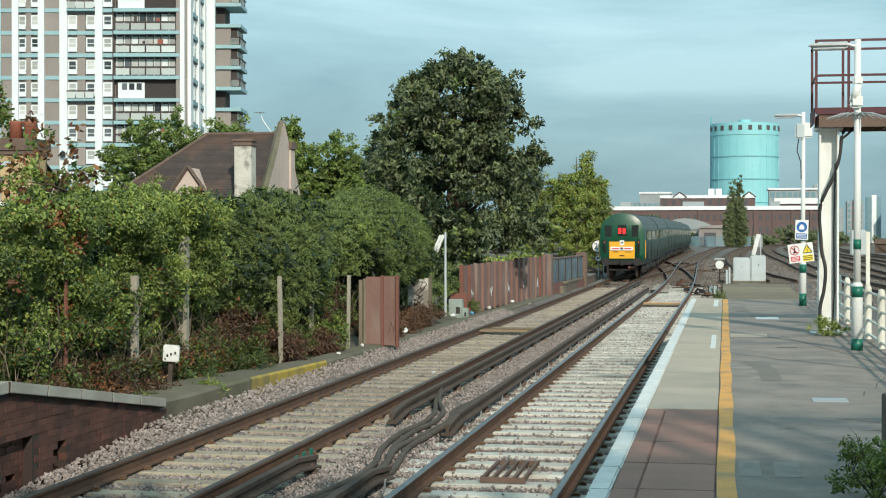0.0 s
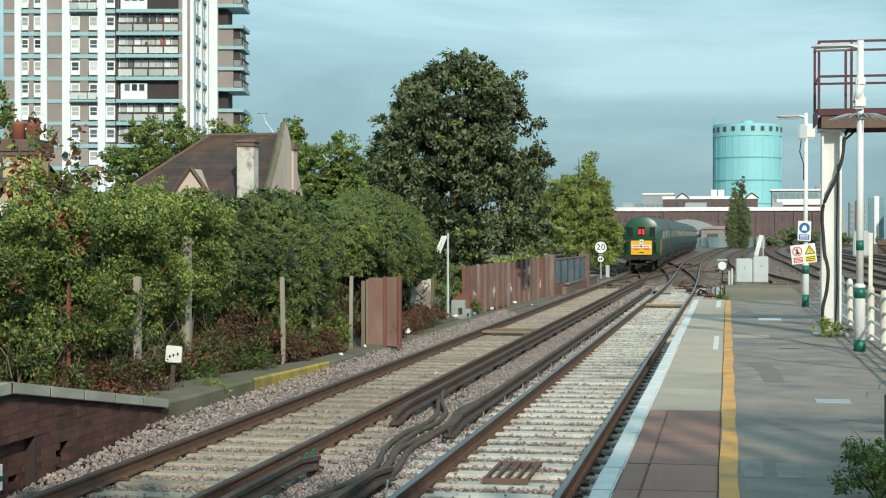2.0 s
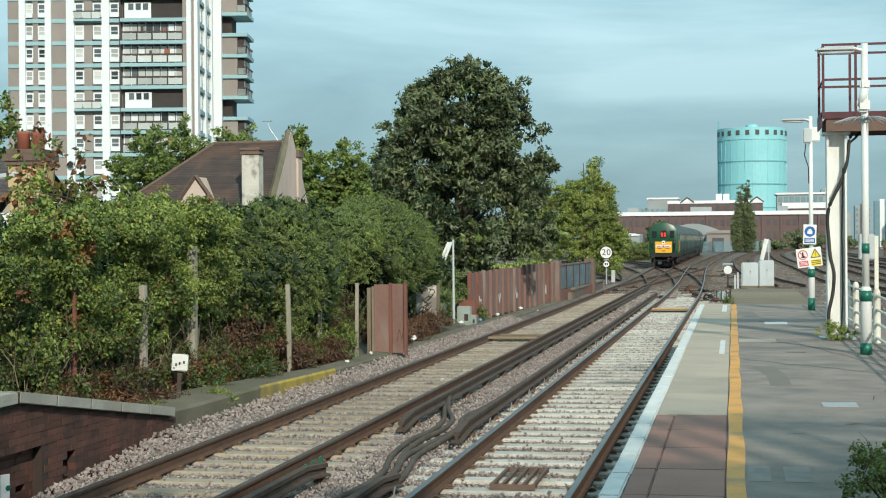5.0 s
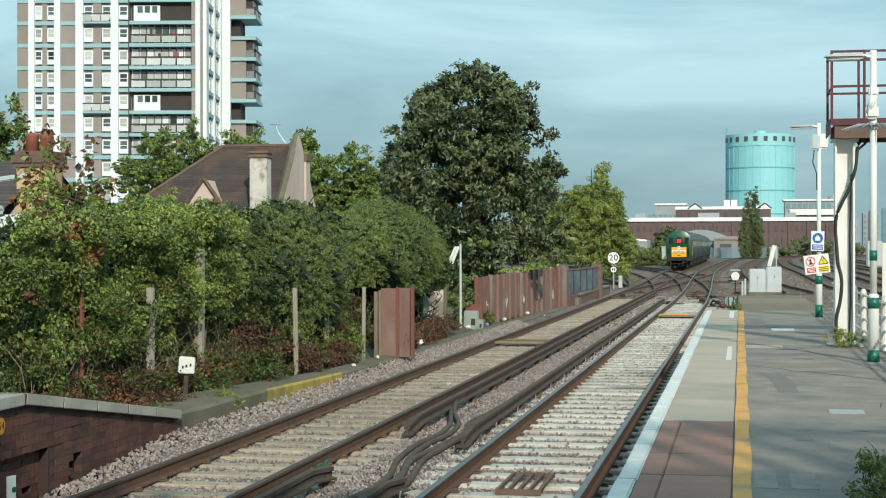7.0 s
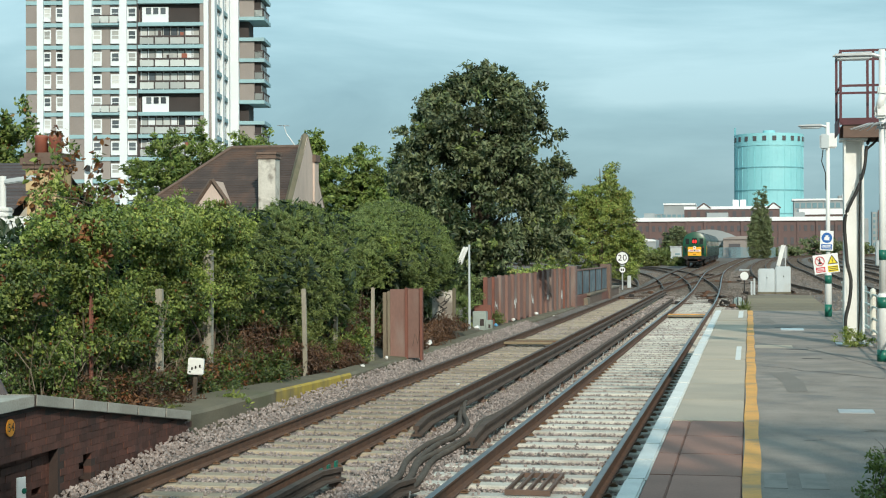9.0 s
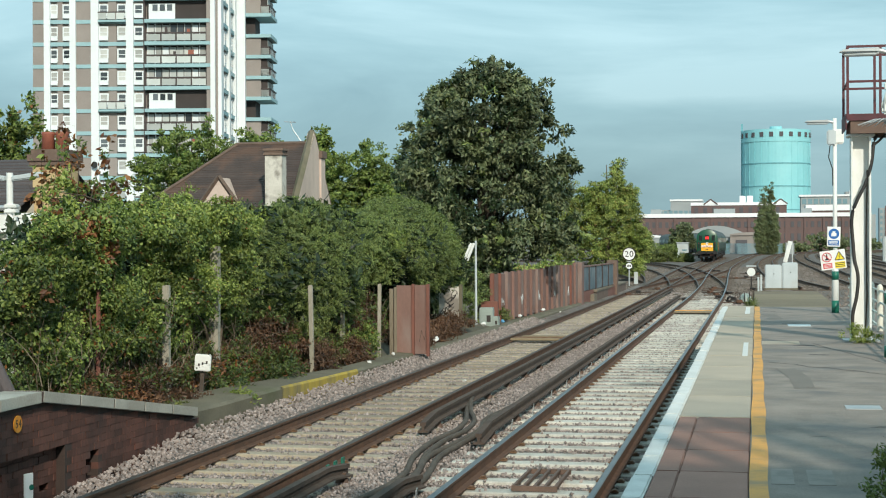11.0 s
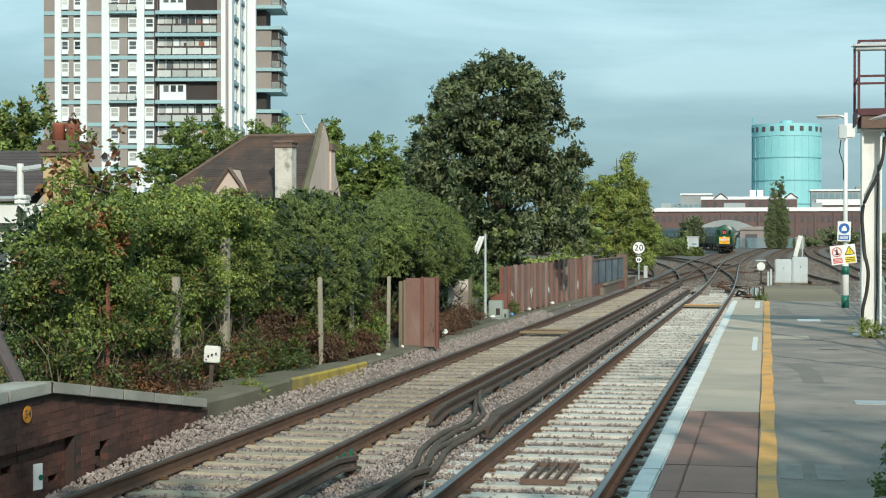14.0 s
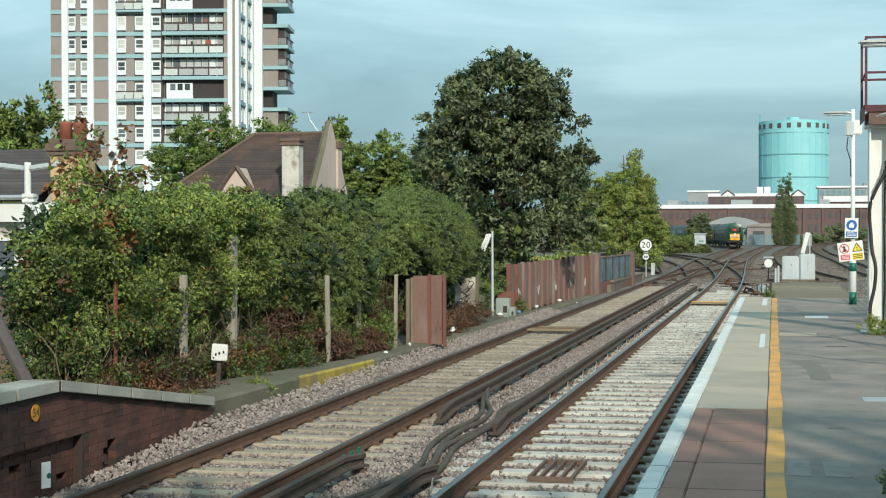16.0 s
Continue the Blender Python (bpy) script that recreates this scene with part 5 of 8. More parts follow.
def foliage(name, parent, blobs, count, per, size, clump, material, seed, droop=0.0, label="", inner=0.25, floor=None):
    c, d, r = clumps(blobs, count, clump, seed, inner)
    rnd = np.random.RandomState(seed + 1)
    off = rnd.normal(size=(count, per, 3))
    off /= np.linalg.norm(off, axis=2)[..., None]
    rad = rnd.uniform(0, 1, (count, per, 1)) ** 0.5
    P = (c[:, None] + off * rad * r[:, None, None] * np.array([1, 1, 0.75])).reshape(-1, 3)
    O = (off * 0.6 + d[:, None] * 0.6).reshape(-1, 3)
    if floor is not None:
        keep = P[:, 2] > floor
        P, O = P[keep], O[keep]
    me = leaf_mesh(name, P, O, size, seed + 2, droop, O)
    me.materials.append(material)
    ob = new(name, me)
    ob.parent = parent
    if label:
        tagged(ob, label)
    return ob, c


def sprays(name, parent, blobs, count, per, size, reach, material, seed, hem=1.25):
    """Short arching plumes over mounds: each a bowed line of narrow leaves that springs outwards and tips over."""
    c, d, r = clumps(blobs, count, reach, seed, 0.88, 0.03)
    rnd = np.random.RandomState(seed + 1)
    way = d + rnd.normal(size=d.shape) * 0.32
    way[:, 2] = way[:, 2] * 0.5 + 0.18
    way /= np.linalg.norm(way, axis=1)[:, None]
    s = rnd.uniform(0, 1, (count, per, 1))
    P = c[:, None] + way[:, None] * r[:, None, None] * (s - 0.6) + np.array([0, 0, -1.0]) * (s ** 2) * r[:, None, None] * 0.4
    tan = way[:, None] + np.array([0, 0, -1.0]) * 0.8 * s
    P = P + rnd.normal(size=P.shape) * 0.04 * (1.2 - s)
    P, O = P.reshape(-1, 3), tan.reshape(-1, 3) * 1.1
    keep = P[:, 2] > hem + 0.22 * np.sin(P[:, 1] * 2.1) + 0.12 * np.sin(P[:, 1] * 5.3)
    D = np.repeat(d, per, axis=0)
    me = leaf_mesh(name, P[keep], O[keep], size, seed + 2, 0.1, D[keep] * 0.9)
    me.materials.append(material)
    ob = new(name, me)
    ob.parent = parent
    return ob, c


def twigs(name, parent, y0, y1, z1, n, material, seed, x=0.0):
    """A tangle of thin bare stems between y0 and y1, as one heap of slim three-sided rods."""
    rnd = np.random.RandomState(seed)
    V, F = [], []
    for _ in range(n):
        p = np.array([x + rnd.uniform(-0.25, 0.3), rnd.uniform(y0, y1), rnd.uniform(-0.05, z1 * 0.6)])
        v = np.array([rnd.normal() * 0.08, rnd.normal() * 0.10, 0.34 * rnd.uniform(0.3, 1.0)])
        w = rnd.uniform(0.004, 0.009)
        for k in range(5):
            base = len(V)
            for a in (0, 2.1, 4.2):
                V.append((p[0] + w * math.cos(a), p[1] + w * math.sin(a), p[2]))
            if k:
                for i in range(3):
                    j = (i + 1) % 3
                    F.append((base - 3 + i, base - 3 + j, base + j, base + i))
            p = p + v
            v = v + np.array([rnd.normal() * 0.06, rnd.normal() * 0.08, -0.10 * rnd.uniform(0, 1.2)])
            w *= 0.85
    me = bpy.data.meshes.new(name)
    me.from_pydata(V, [], F)
    me.materials.append(material)
    ob = new(name, me)
    ob.parent = parent
    return tagged(ob, kind="stuff")


def lumps(seed, y0, y1, tops, n, bulge=0.25):
    """Small uneven mounds over a creeper-clad fence from y0 to y1; tops gives its height along y, the upper part hangs forward."""
    rnd = np.random.RandomState(seed)
    out = []
    for _ in range(n):
        y = rnd.uniform(y0, y1)
        h = np.interp(y, [q[0] for q in tops], [q[1] for q in tops])
        k = rnd.uniform(0.17, 0.40)
        z = rnd.uniform(0.08, 1.0) ** 0.85 * (h - k)
        out.append((rnd.uniform(-0.3, 0.25) + bulge * (z / h - 0.4), y, z, k * 0.9, k * 1.15, k * 0.9))
    return out


def limbs(parent, base, tips, r0, seed, mid=0.5, material=None, name="limb"):
    """Tapered branches from a trunk at base to tips."""
    rnd = random.Random(seed)
    for tip in tips:
        b, t = Vector(base), Vector(tip)
        m = b.lerp(t, mid) + Vector((rnd.uniform(-0.2, 0.2), rnd.uniform(-0.2, 0.2), (t - b).length * 0.08))
        q = b.lerp(m, 0.5) + Vector((rnd.uniform(-0.08, 0.08), rnd.uniform(-0.08, 0.08), 0.05))
        bm = bmesh.new()
        tube(bm, [b, q, m, m.lerp(t, 0.5) + Vector((0, 0, 0.05)), t], r0, 7, radii=[r0, r0 * 0.75, r0 * 0.5, r0 * 0.3, r0 * 0.1])
        part(name, bm, material or M["bark"], parent)


def make_tree(name, x, y, z0, label, blobs, count, per, size, clump, leaf, seed, trunk=0.2, droop=0.1, extra=None):
    """blobs lie in the tree's own space, over its foot."""
    t = thing(name, pose(x, y, z0), label, "tree", "trees")
    top = max(b[2] + b[5] * 0.4 for b in blobs)
    bm = bmesh.new()
    tube(bm, [(0, 0, -0.3), (0.05, 0, top * 0.2), (-0.08, 0.05, top * 0.5), (0.04, 0, top * 0.8), (0, 0, top)], trunk, 10, radii=[trunk * 1.3, trunk, trunk * 0.75, trunk * 0.45, trunk * 0.12])
    part("trunk", bm, M["bark"], t, "", True)
    crown, c = foliage("crown", t, blobs, count, per, size, clump, leaf, seed, droop)
    rnd = np.random.RandomState(seed)
    for k in rnd.choice(len(c), min(14, len(c)), replace=False):
        h = min(max(c[k][2] * 0.55, top * 0.18), top * 0.75)
        limbs(t, (0, 0, h), [tuple(c[k])], trunk * 0.45, seed + int(k))
    if extra:
        for leaf2, share, s2 in extra:
            foliage("crown", t, blobs, int(count * share), per, size, clump, leaf2, seed + s2, droop)
    return t


def make_trees():
    # crown outline of the big tree: height, reach to either side
    hull = ((1.4, -2.4, 2.8), (2.5, -3.0, 3.4), (3.5, -3.3, 3.45), (4.9, -3.4, 3.4), (5.6, -3.4, 3.4), (6.6, -3.1, 3.1), (7.4, -2.7, 2.8), (8.1, -2.2, 2.45), (8.6, -1.1, 1.7), (9.2, -0.1, 0.9))
    rnd = np.random.RandomState(71)
    big = []
    while len(big) < 230:
        z = rnd.uniform(1.4, 9.1)
        lo, hi = np.interp(z, [h[0] for h in hull], [h[1] for h in hull]), np.interp(z, [h[0] for h in hull], [h[2] for h in hull])
        a, r = rnd.uniform(0, math.tau), rnd.uniform(0.1, 1.0) ** 0.42
        x, y = (lo + hi) / 2 + (hi - lo) / 2 * r * math.cos(a) * 0.92, (hi - lo) * 0.40 * r * math.sin(a)
        k = rnd.uniform(0.30, 0.62)
        if x > 0.6 and z < 3.0:
            continue        # clear of the fence below
        big.append((x, y, z, k, k, k * rnd.uniform(0.9, 1.5)))
    # plumes that stand out of the outline
    big += [(0.45, 0, 9.3, 0.32, 0.3, 0.6), (0.9, 0, 9.0, 0.3, 0.3, 0.5), (0.1, 0, 9.0, 0.3, 0.3, 0.5), (-0.45, 0, 8.75, 0.22, 0.25, 0.5), (2.15, 0, 8.45, 0.3, 0.3, 0.55), (2.0, 0, 8.2, 0.35, 0.3, 0.5), (-2.1, 0, 8.15, 0.22, 0.3, 0.5), (-1.4, 0, 8.35, 0.25, 0.3, 0.5), (-2.65, 0, 7.4, 0.3, 0.3, 0.4), (2.75, 0, 7.0, 0.4, 0.3, 0.35), (2.9, 0, 6.2, 0.45, 0.3, 0.3), (3.2, 0, 5.7, 0.4, 0.3, 0.25), (-3.25, 0, 6.5, 0.25, 0.3, 0.35)]
    # a quarter share of near-black leaves paints shade inside the crown
    make_tree("tree", -9.6, 55, -0.6, "tall dark green broadleaf tree beside the railway", big, 1900, 34, (0.20, 0.085), (0.14, 0.42), M["leaf_dark"], 11, 0.22, 0.45, [(M["leaf_bush"], 0.08, 5), (M["leaf_inner_shade"], 0.25, 8)])
    rnd = np.random.RandomState(72)
    lime = [(-0.6, 0, 3.3, 2.6, 2.0, 2.4), (-0.4, 0, 5.2, 1.6, 1.3, 1.3), (-3.0, 0, 3.6, 1.7, 1.4, 2.4), (1.9, 0, 2.2, 1.1, 1.3, 1.8)]
    for x, z in ((0.75, 7.5), (0.7, 6.8), (1.1, 6.3), (0.2, 6.4), (1.7, 5.8), (1.0, 5.6), (-0.7, 6.0), (-1.4, 5.6), (-2.1, 5.7), (-2.8, 5.8), (-3.6, 5.4), (1.7, 4.7), (2.1, 3.9), (2.4, 3.0), (2.5, 2.0), (1.3, 4.9), (-1.0, 4.9), (-2.4, 4.7), (0.5, 5.0), (0.8, 4.0), (-0.6, 4.0), (2.2, 1.2)):
        k = rnd.uniform(0.42, 0.62)
        lime.append((x, rnd.uniform(-1.2, 0.4), z, k, k, k * 1.5))
    make_tree("tree", -9.9, 105, 0.0, "yellowing green tree at the end of the bridge parapet", lime, 1050, 60, (0.15, 0.062), (0.12, 0.42), M["leaf_autumn"], 21, 0.16, 0.35, [(M["leaf_lime"], 0.25, 9), (M["leaf_mid"], 0.2, 12)])
    scrub = [(-0.1, 0, 3.2, 1.4, 1.4, 1.5), (0.3, 0, 4.2, 1.0, 1.0, 0.9), (-0.9, 0, 2.4, 1.0, 1.2, 1.2), (0.9, 0, 2.4, 0.8, 1.2, 1.1)]
    make_tree("tree", -9.55, 206, rise(206) - 0.2, "small dark green tree behind the lineside hut", scrub, 170, 60, (0.26, 0.15), (0.2, 0.5), M["leaf_dark"], 27, 0.12, 0.2)
    for x, y, r, h, leaf, seed in ((-24.6, 96, 2.9, 10.6, "leaf_mid", 31), (-21.6, 95, 2.4, 9.6, "leaf_mid", 33), (-36.4, 96, 3.7, 12.0, "leaf_mid", 32), (-32.2, 97, 2.8, 11.8, "leaf_mid", 35), (-28.5, 99, 1.2, 11.8, "leaf_mid", 36), (-31.0, 60, 3.0, 9.8, "leaf_ivy", 34), (-16.5, 78, 2.4, 7.5, "leaf_mid", 37), (-34.5, 62, 2.6, 8.8, "leaf_ivy", 38)):
        b = [(0, 0, h * 0.5, r, r, h * 0.42), (0, 0, h * 0.68, r * 0.85, r * 0.85, h * 0.27), (r * 0.3, 0, h * 0.74, r * 0.62, r * 0.6, h * 0.25), (-r * 0.4, 0, h * 0.66, r * 0.55, r * 0.6, h * 0.24), (r * 0.55, 0, h * 0.42, r * 0.6, r * 0.6, h * 0.26)]
        make_tree("tree", x, y, -2.5 if x < -12 else 0.0, "leafy green garden tree behind the houses", [(a, bb, c + 1.2, d, e, f) for a, bb, c, d, e, f in b], 600, 56, (0.23, 0.125), (0.2, 0.5), M[leaf], seed, 0.2)
    # slim dark poplars by the curving tracks
    for x, y, h, r in ((1.5, 300, 13.0, 1.75), (2.7, 303, 13.6, 1.5), (0.8, 297, 8.5, 1.5), (3.2, 298, 8.0, 1.4)):
        b = [(0, 0, h * k, r * w, r * w, h * 0.16) for k, w in ((0.12, 0.6), (0.25, 0.75), (0.4, 0.82), (0.55, 0.8), (0.7, 0.66), (0.85, 0.42))]
        make_tree("poplar_tree", x, y, rise(y) - 0.2, "slim dark green poplar by the tracks", b, 300, 44, (0.26, 0.12), (0.2, 0.55), M["leaf_poplar"], int(x * 10) + 50, 0.2)


make_trees()


def make_shrub(x, y, z0, label, blobs, layers, seed, stems=5, hem=1.2):
    """layers: rows of (count, per, leaf size, clump, leaf, droop, name)."""
    t = thing("shrub", pose(x, y, z0), label, "shrub", "lineside shrubs")
    for i, (count, per, size, clump, leaf, droop, nm) in enumerate(layers):
        if droop == "spray":
            ob, c = sprays(nm, t, blobs, count, per, size, clump, M[leaf], seed + 7 * i, hem)
        else:
            if nm == "bramble_foliage":
                blobs2 = [b for b in blobs if b[2] < 1.6]
            else:
                blobs2 = [b for b in blobs if b[2] > 0.9] if len(blobs) > 30 else blobs
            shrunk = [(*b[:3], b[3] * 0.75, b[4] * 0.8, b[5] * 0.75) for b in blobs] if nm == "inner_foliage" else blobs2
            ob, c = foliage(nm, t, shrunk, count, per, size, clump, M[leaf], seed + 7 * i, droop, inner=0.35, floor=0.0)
        if i == 0:
            rnd = np.random.RandomState(seed)
            for k in rnd.choice(len(c), stems, replace=False):
                limbs(t, (rnd.uniform(-0.3, 0.3), rnd.uniform(-0.3, 0.3), -0.1), [tuple(c[k])], 0.035, seed + int(k), name="stem")
    return t


def make_shrubs():
    # the inner layer's dark leaf colour stands in for shade within the mound
    fea = lambda n: [(int(n * 4.2), 36, (0.064, 0.018), (0.13, 0.30), "leaf_bush", "spray", "foliage"), (int(n * 0.5), 30, (0.056, 0.015), (0.13, 0.28), "leaf_mid", "spray", "young_foliage"), (int(n * 0.35), 50, (0.18, 0.08), (0.3, 0.5), "leaf_inner_shade", 0.3, "inner_foliage")]
    # creeper-covered fence, near end: lumps of plants with dark gaps, low leaves darkened for shade
    tops = ((-2.2, 2.3), (-1.0, 2.85), (0.4, 3.1), (1.6, 2.95), (2.6, 3.1), (6.0, 3.15))
    lay = lambda a, b2, c, d: [(a, 120, (0.058, 0.038), (0.10, 0.27), "leaf_ivy", 0.5, "foliage"), (b2, 90, (0.055, 0.030), (0.10, 0.26), "leaf_lime", 0.35, "young_foliage"), (c, 84, (0.058, 0.032), (0.10, 0.25), "leaf_low_shade", 0.5, "bramble_foliage"), (d, 20, (0.085, 0.05), (0.08, 0.18), "leaf_red", 0.6, "autumn_foliage")]
    for y, y0, y1, n, layers, label, seed in (
            (19.0, -1.9, 0.7, 54, lay(210, 26, 210, 26), "tangled ivy and bramble with rusty autumn leaves over the fence", 101),
            (21.0, -1.3, 1.2, 58, lay(240, 80, 190, 10), "thick climbing ivy with pale young leaves", 111),
            (23.6, -1.5, 1.8, 66, lay(190, 250, 170, 8), "lime green leafy shrub smothering the fence", 121)):
        row = [(q + 19.0 - y, h) for q, h in tops]
        t = make_shrub(-8.68, y, 0.1, label, lumps(seed, y0, y1, row, n), layers, seed, 6)
        twigs("twig_tangle", t, y0, y1, 1.5, 60, M["bark"], seed + 3, 0.1)
        twigs("dry_twig_tangle", t, y0, y1, 1.1, 26, M["wood"], seed + 4, 0.15)
    # light shoots standing up out of the top
    t = make_shrub(-9.2, 22.2, 2.4, "wispy pale green shoots above the creeper", [(0.1 * math.sin(k * 2.3), -3.0 + k * 0.42, 0.55 + 0.22 * math.sin(k * 1.7), 0.12, 0.16, 0.30) for k in range(15)], [(150, 20, (0.075, 0.036), (0.06, 0.16), "leaf_lime", 0.2, "foliage")], 127, 12)
    t = thing("vine", pose(-9.35, 20.0, 1.6), "straggling vine with rusty red autumn leaves above the creeper", "vine", "lineside shrubs")
    rnd = np.random.RandomState(17)
    tips = [(rnd.uniform(-0.5, 0.4), rnd.uniform(-1.3, 1.6), rnd.uniform(1.5, 2.55)) for _ in range(16)]
    limbs(t, (0, 0, 0), tips, 0.014, 5, name="stem")
    spots = [(x * q, y * q, z * q + 0.1, 0.10, 0.16, 0.16) for x, y, z in tips for q in (0.72, 0.86, 1.0)]
    foliage("foliage", t, spots, 62, 6, (0.11, 0.065), (0.08, 0.22), M["leaf_red"], 402, 0.5)
    foliage("green_foliage", t, spots, 46, 7, (0.11, 0.065), (0.08, 0.22), M["leaf_ivy"], 409, 0.5)
    foliage("autumn_foliage", t, [(1.0, -1.0, 0.75, 0.12, 0.2, 0.22), (1.02, -0.9, 0.35, 0.1, 0.16, 0.2), (1.0, -0.6, 0.95, 0.1, 0.14, 0.16), (0.9, -1.3, 1.0, 0.1, 0.2, 0.14)], 24, 12, (0.095, 0.05), (0.06, 0.16), M["leaf_red"], 415, 0.5)
    # tall mass behind, its leaves darkened as shade, closing the view through the fence
    make_shrub(-10.6, 21.0, -0.2, "shrubs behind the fence with leaves darkened as shade", [(0.2, 1.0, 1.6, 0.7, 1.4, 1.6), (0, 2.8, 1.7, 0.9, 2.0, 1.7), (0.2, 5.6, 1.6, 0.9, 2.0, 1.8)], [(420, 55, (0.16, 0.10), (0.25, 0.5), "leaf_inner_shade", 0.3, "foliage")], 131)
    # feathery arching shrubs
    def mound(seed, x, y, z, rx, ry, rz, n):
        """One broad dome with low bosses over the side towards the line."""
        rnd = np.random.RandomState(seed)
        out = [(x, y, z, rx, ry, rz)] * 6
        for _ in range(n):
            a, e = rnd.uniform(-1.3, 0.9), rnd.uniform(-0.1, 1.2)
            k = rnd.uniform(0.28, 0.5)
            out.append((x + rx * 0.85 * math.cos(a) * math.cos(e), y + ry * 0.85 * math.sin(a) * math.cos(e), z + rz * 0.85 * math.sin(e), k, k * 1.7, k * 0.7))
        return out
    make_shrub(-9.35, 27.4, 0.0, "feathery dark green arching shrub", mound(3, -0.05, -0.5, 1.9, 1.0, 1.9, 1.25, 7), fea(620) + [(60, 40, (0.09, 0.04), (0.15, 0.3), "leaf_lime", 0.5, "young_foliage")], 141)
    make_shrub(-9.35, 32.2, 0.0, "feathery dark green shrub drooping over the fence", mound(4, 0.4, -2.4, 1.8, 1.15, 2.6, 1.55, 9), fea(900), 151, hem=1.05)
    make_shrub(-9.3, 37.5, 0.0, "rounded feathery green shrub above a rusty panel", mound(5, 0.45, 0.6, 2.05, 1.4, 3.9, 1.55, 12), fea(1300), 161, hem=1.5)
    t = thing("vine", pose(-8.15, 34.6, 2.2), "pale yellow-green sprig hanging over the feathery shrub", "vine", "lineside shrubs")
    tips = [(0.1, -0.5, 0.45), (0.15, 0.0, 0.5), (0.15, 0.4, 0.35), (0.2, -0.2, 0.2), (0.2, 0.5, 0.0)]
    limbs(t, (-0.1, 0, 0), tips, 0.012, 15, name="stem", material=M["leaf_lime"])
    foliage("foliage", t, [(x, y, z, 0.1, 0.18, 0.12) for x, y, z in tips], 26, 9, (0.12, 0.03), (0.06, 0.16), M["leaf_lime"], 431, 0.3)
    # backing mass, coloured dark so gaps between plants look shaded
    make_shrub(-10.9, 33.0, -0.4, "shrubs behind the old panels with leaves darkened as shade", [(0, -4, 1.6, 0.8, 2.2, 1.7), (0, 0, 1.7, 0.8, 2.4, 1.7), (0, 4.5, 1.6, 0.9, 2.4, 1.8), (0.4, 9, 1.7, 1.2, 2.6, 1.9), (0.8, 13, 1.7, 1.2, 2.4, 1.9)], [(480, 55, (0.17, 0.10), (0.3, 0.55), "leaf_inner_shade", 0.3, "foliage")], 171)
    for y in (27.3, 30.6, 34.0, 37.4):
        t = thing("undergrowth", pose(-8.75, y, 0.0), "brown withered undergrowth below the arching shrubs", "undergrowth", "lineside weeds")
        foliage("foliage", t, [(0, 0, 0.6, 0.35, 1.7, 0.7)], 120, 70, (0.07, 0.02), (0.12, 0.28), M["leaf_dead"], int(y * 10), 0.3, floor=0.0)
        foliage("green_foliage", t, [(0.1, 0, 0.6, 0.35, 1.7, 0.8)], 60, 44, (0.075, 0.042), (0.10, 0.22), M["leaf_low_shade"], int(y * 10) + 3, 0.3, floor=0.0)
        rnd = random.Random(int(y))
        limbs(t, (0, 0, 0), [(rnd.uniform(0, 0.5), rnd.uniform(-1.6, 1.6), rnd.uniform(0.9, 1.6)) for _ in range(8)], 0.02, int(y), name="stem")
    for y in (18.2, 19.6, 21.0, 22.4, 24.0):
        t = thing("bramble", pose(-8.35, y, 0.1), "bramble with rusty dead leaves at the foot of the creeper", "bramble", "lineside weeds")
        foliage("foliage", t, [(0, 0, 0.25, 0.3, 0.8, 0.3)], 30, 30, (0.062, 0.034), (0.10, 0.24), M["leaf_red"], int(y * 10), 0.4, floor=0.0)
        foliage("dead_foliage", t, [(0, 0, 0.3, 0.3, 0.8, 0.4)], 46, 50, (0.06, 0.018), (0.12, 0.28), M["leaf_dead"], int(y * 10) + 3, 0.4, floor=0.0)
        rnd = random.Random(int(y * 3))
        limbs(t, (0, 0, 0), [(rnd.uniform(0, 0.4), rnd.uniform(-0.8, 0.8), rnd.uniform(0.3, 0.8)) for _ in range(10)], 0.010, int(y * 5), name="stem")
        foliage("green_foliage", t, [(0.05, 0, 0.35, 0.35, 0.8, 0.35)], 26, 42, (0.06, 0.036), (0.10, 0.24), M["leaf_low_shade"], int(y * 10) + 6, 0.4, floor=0.0)
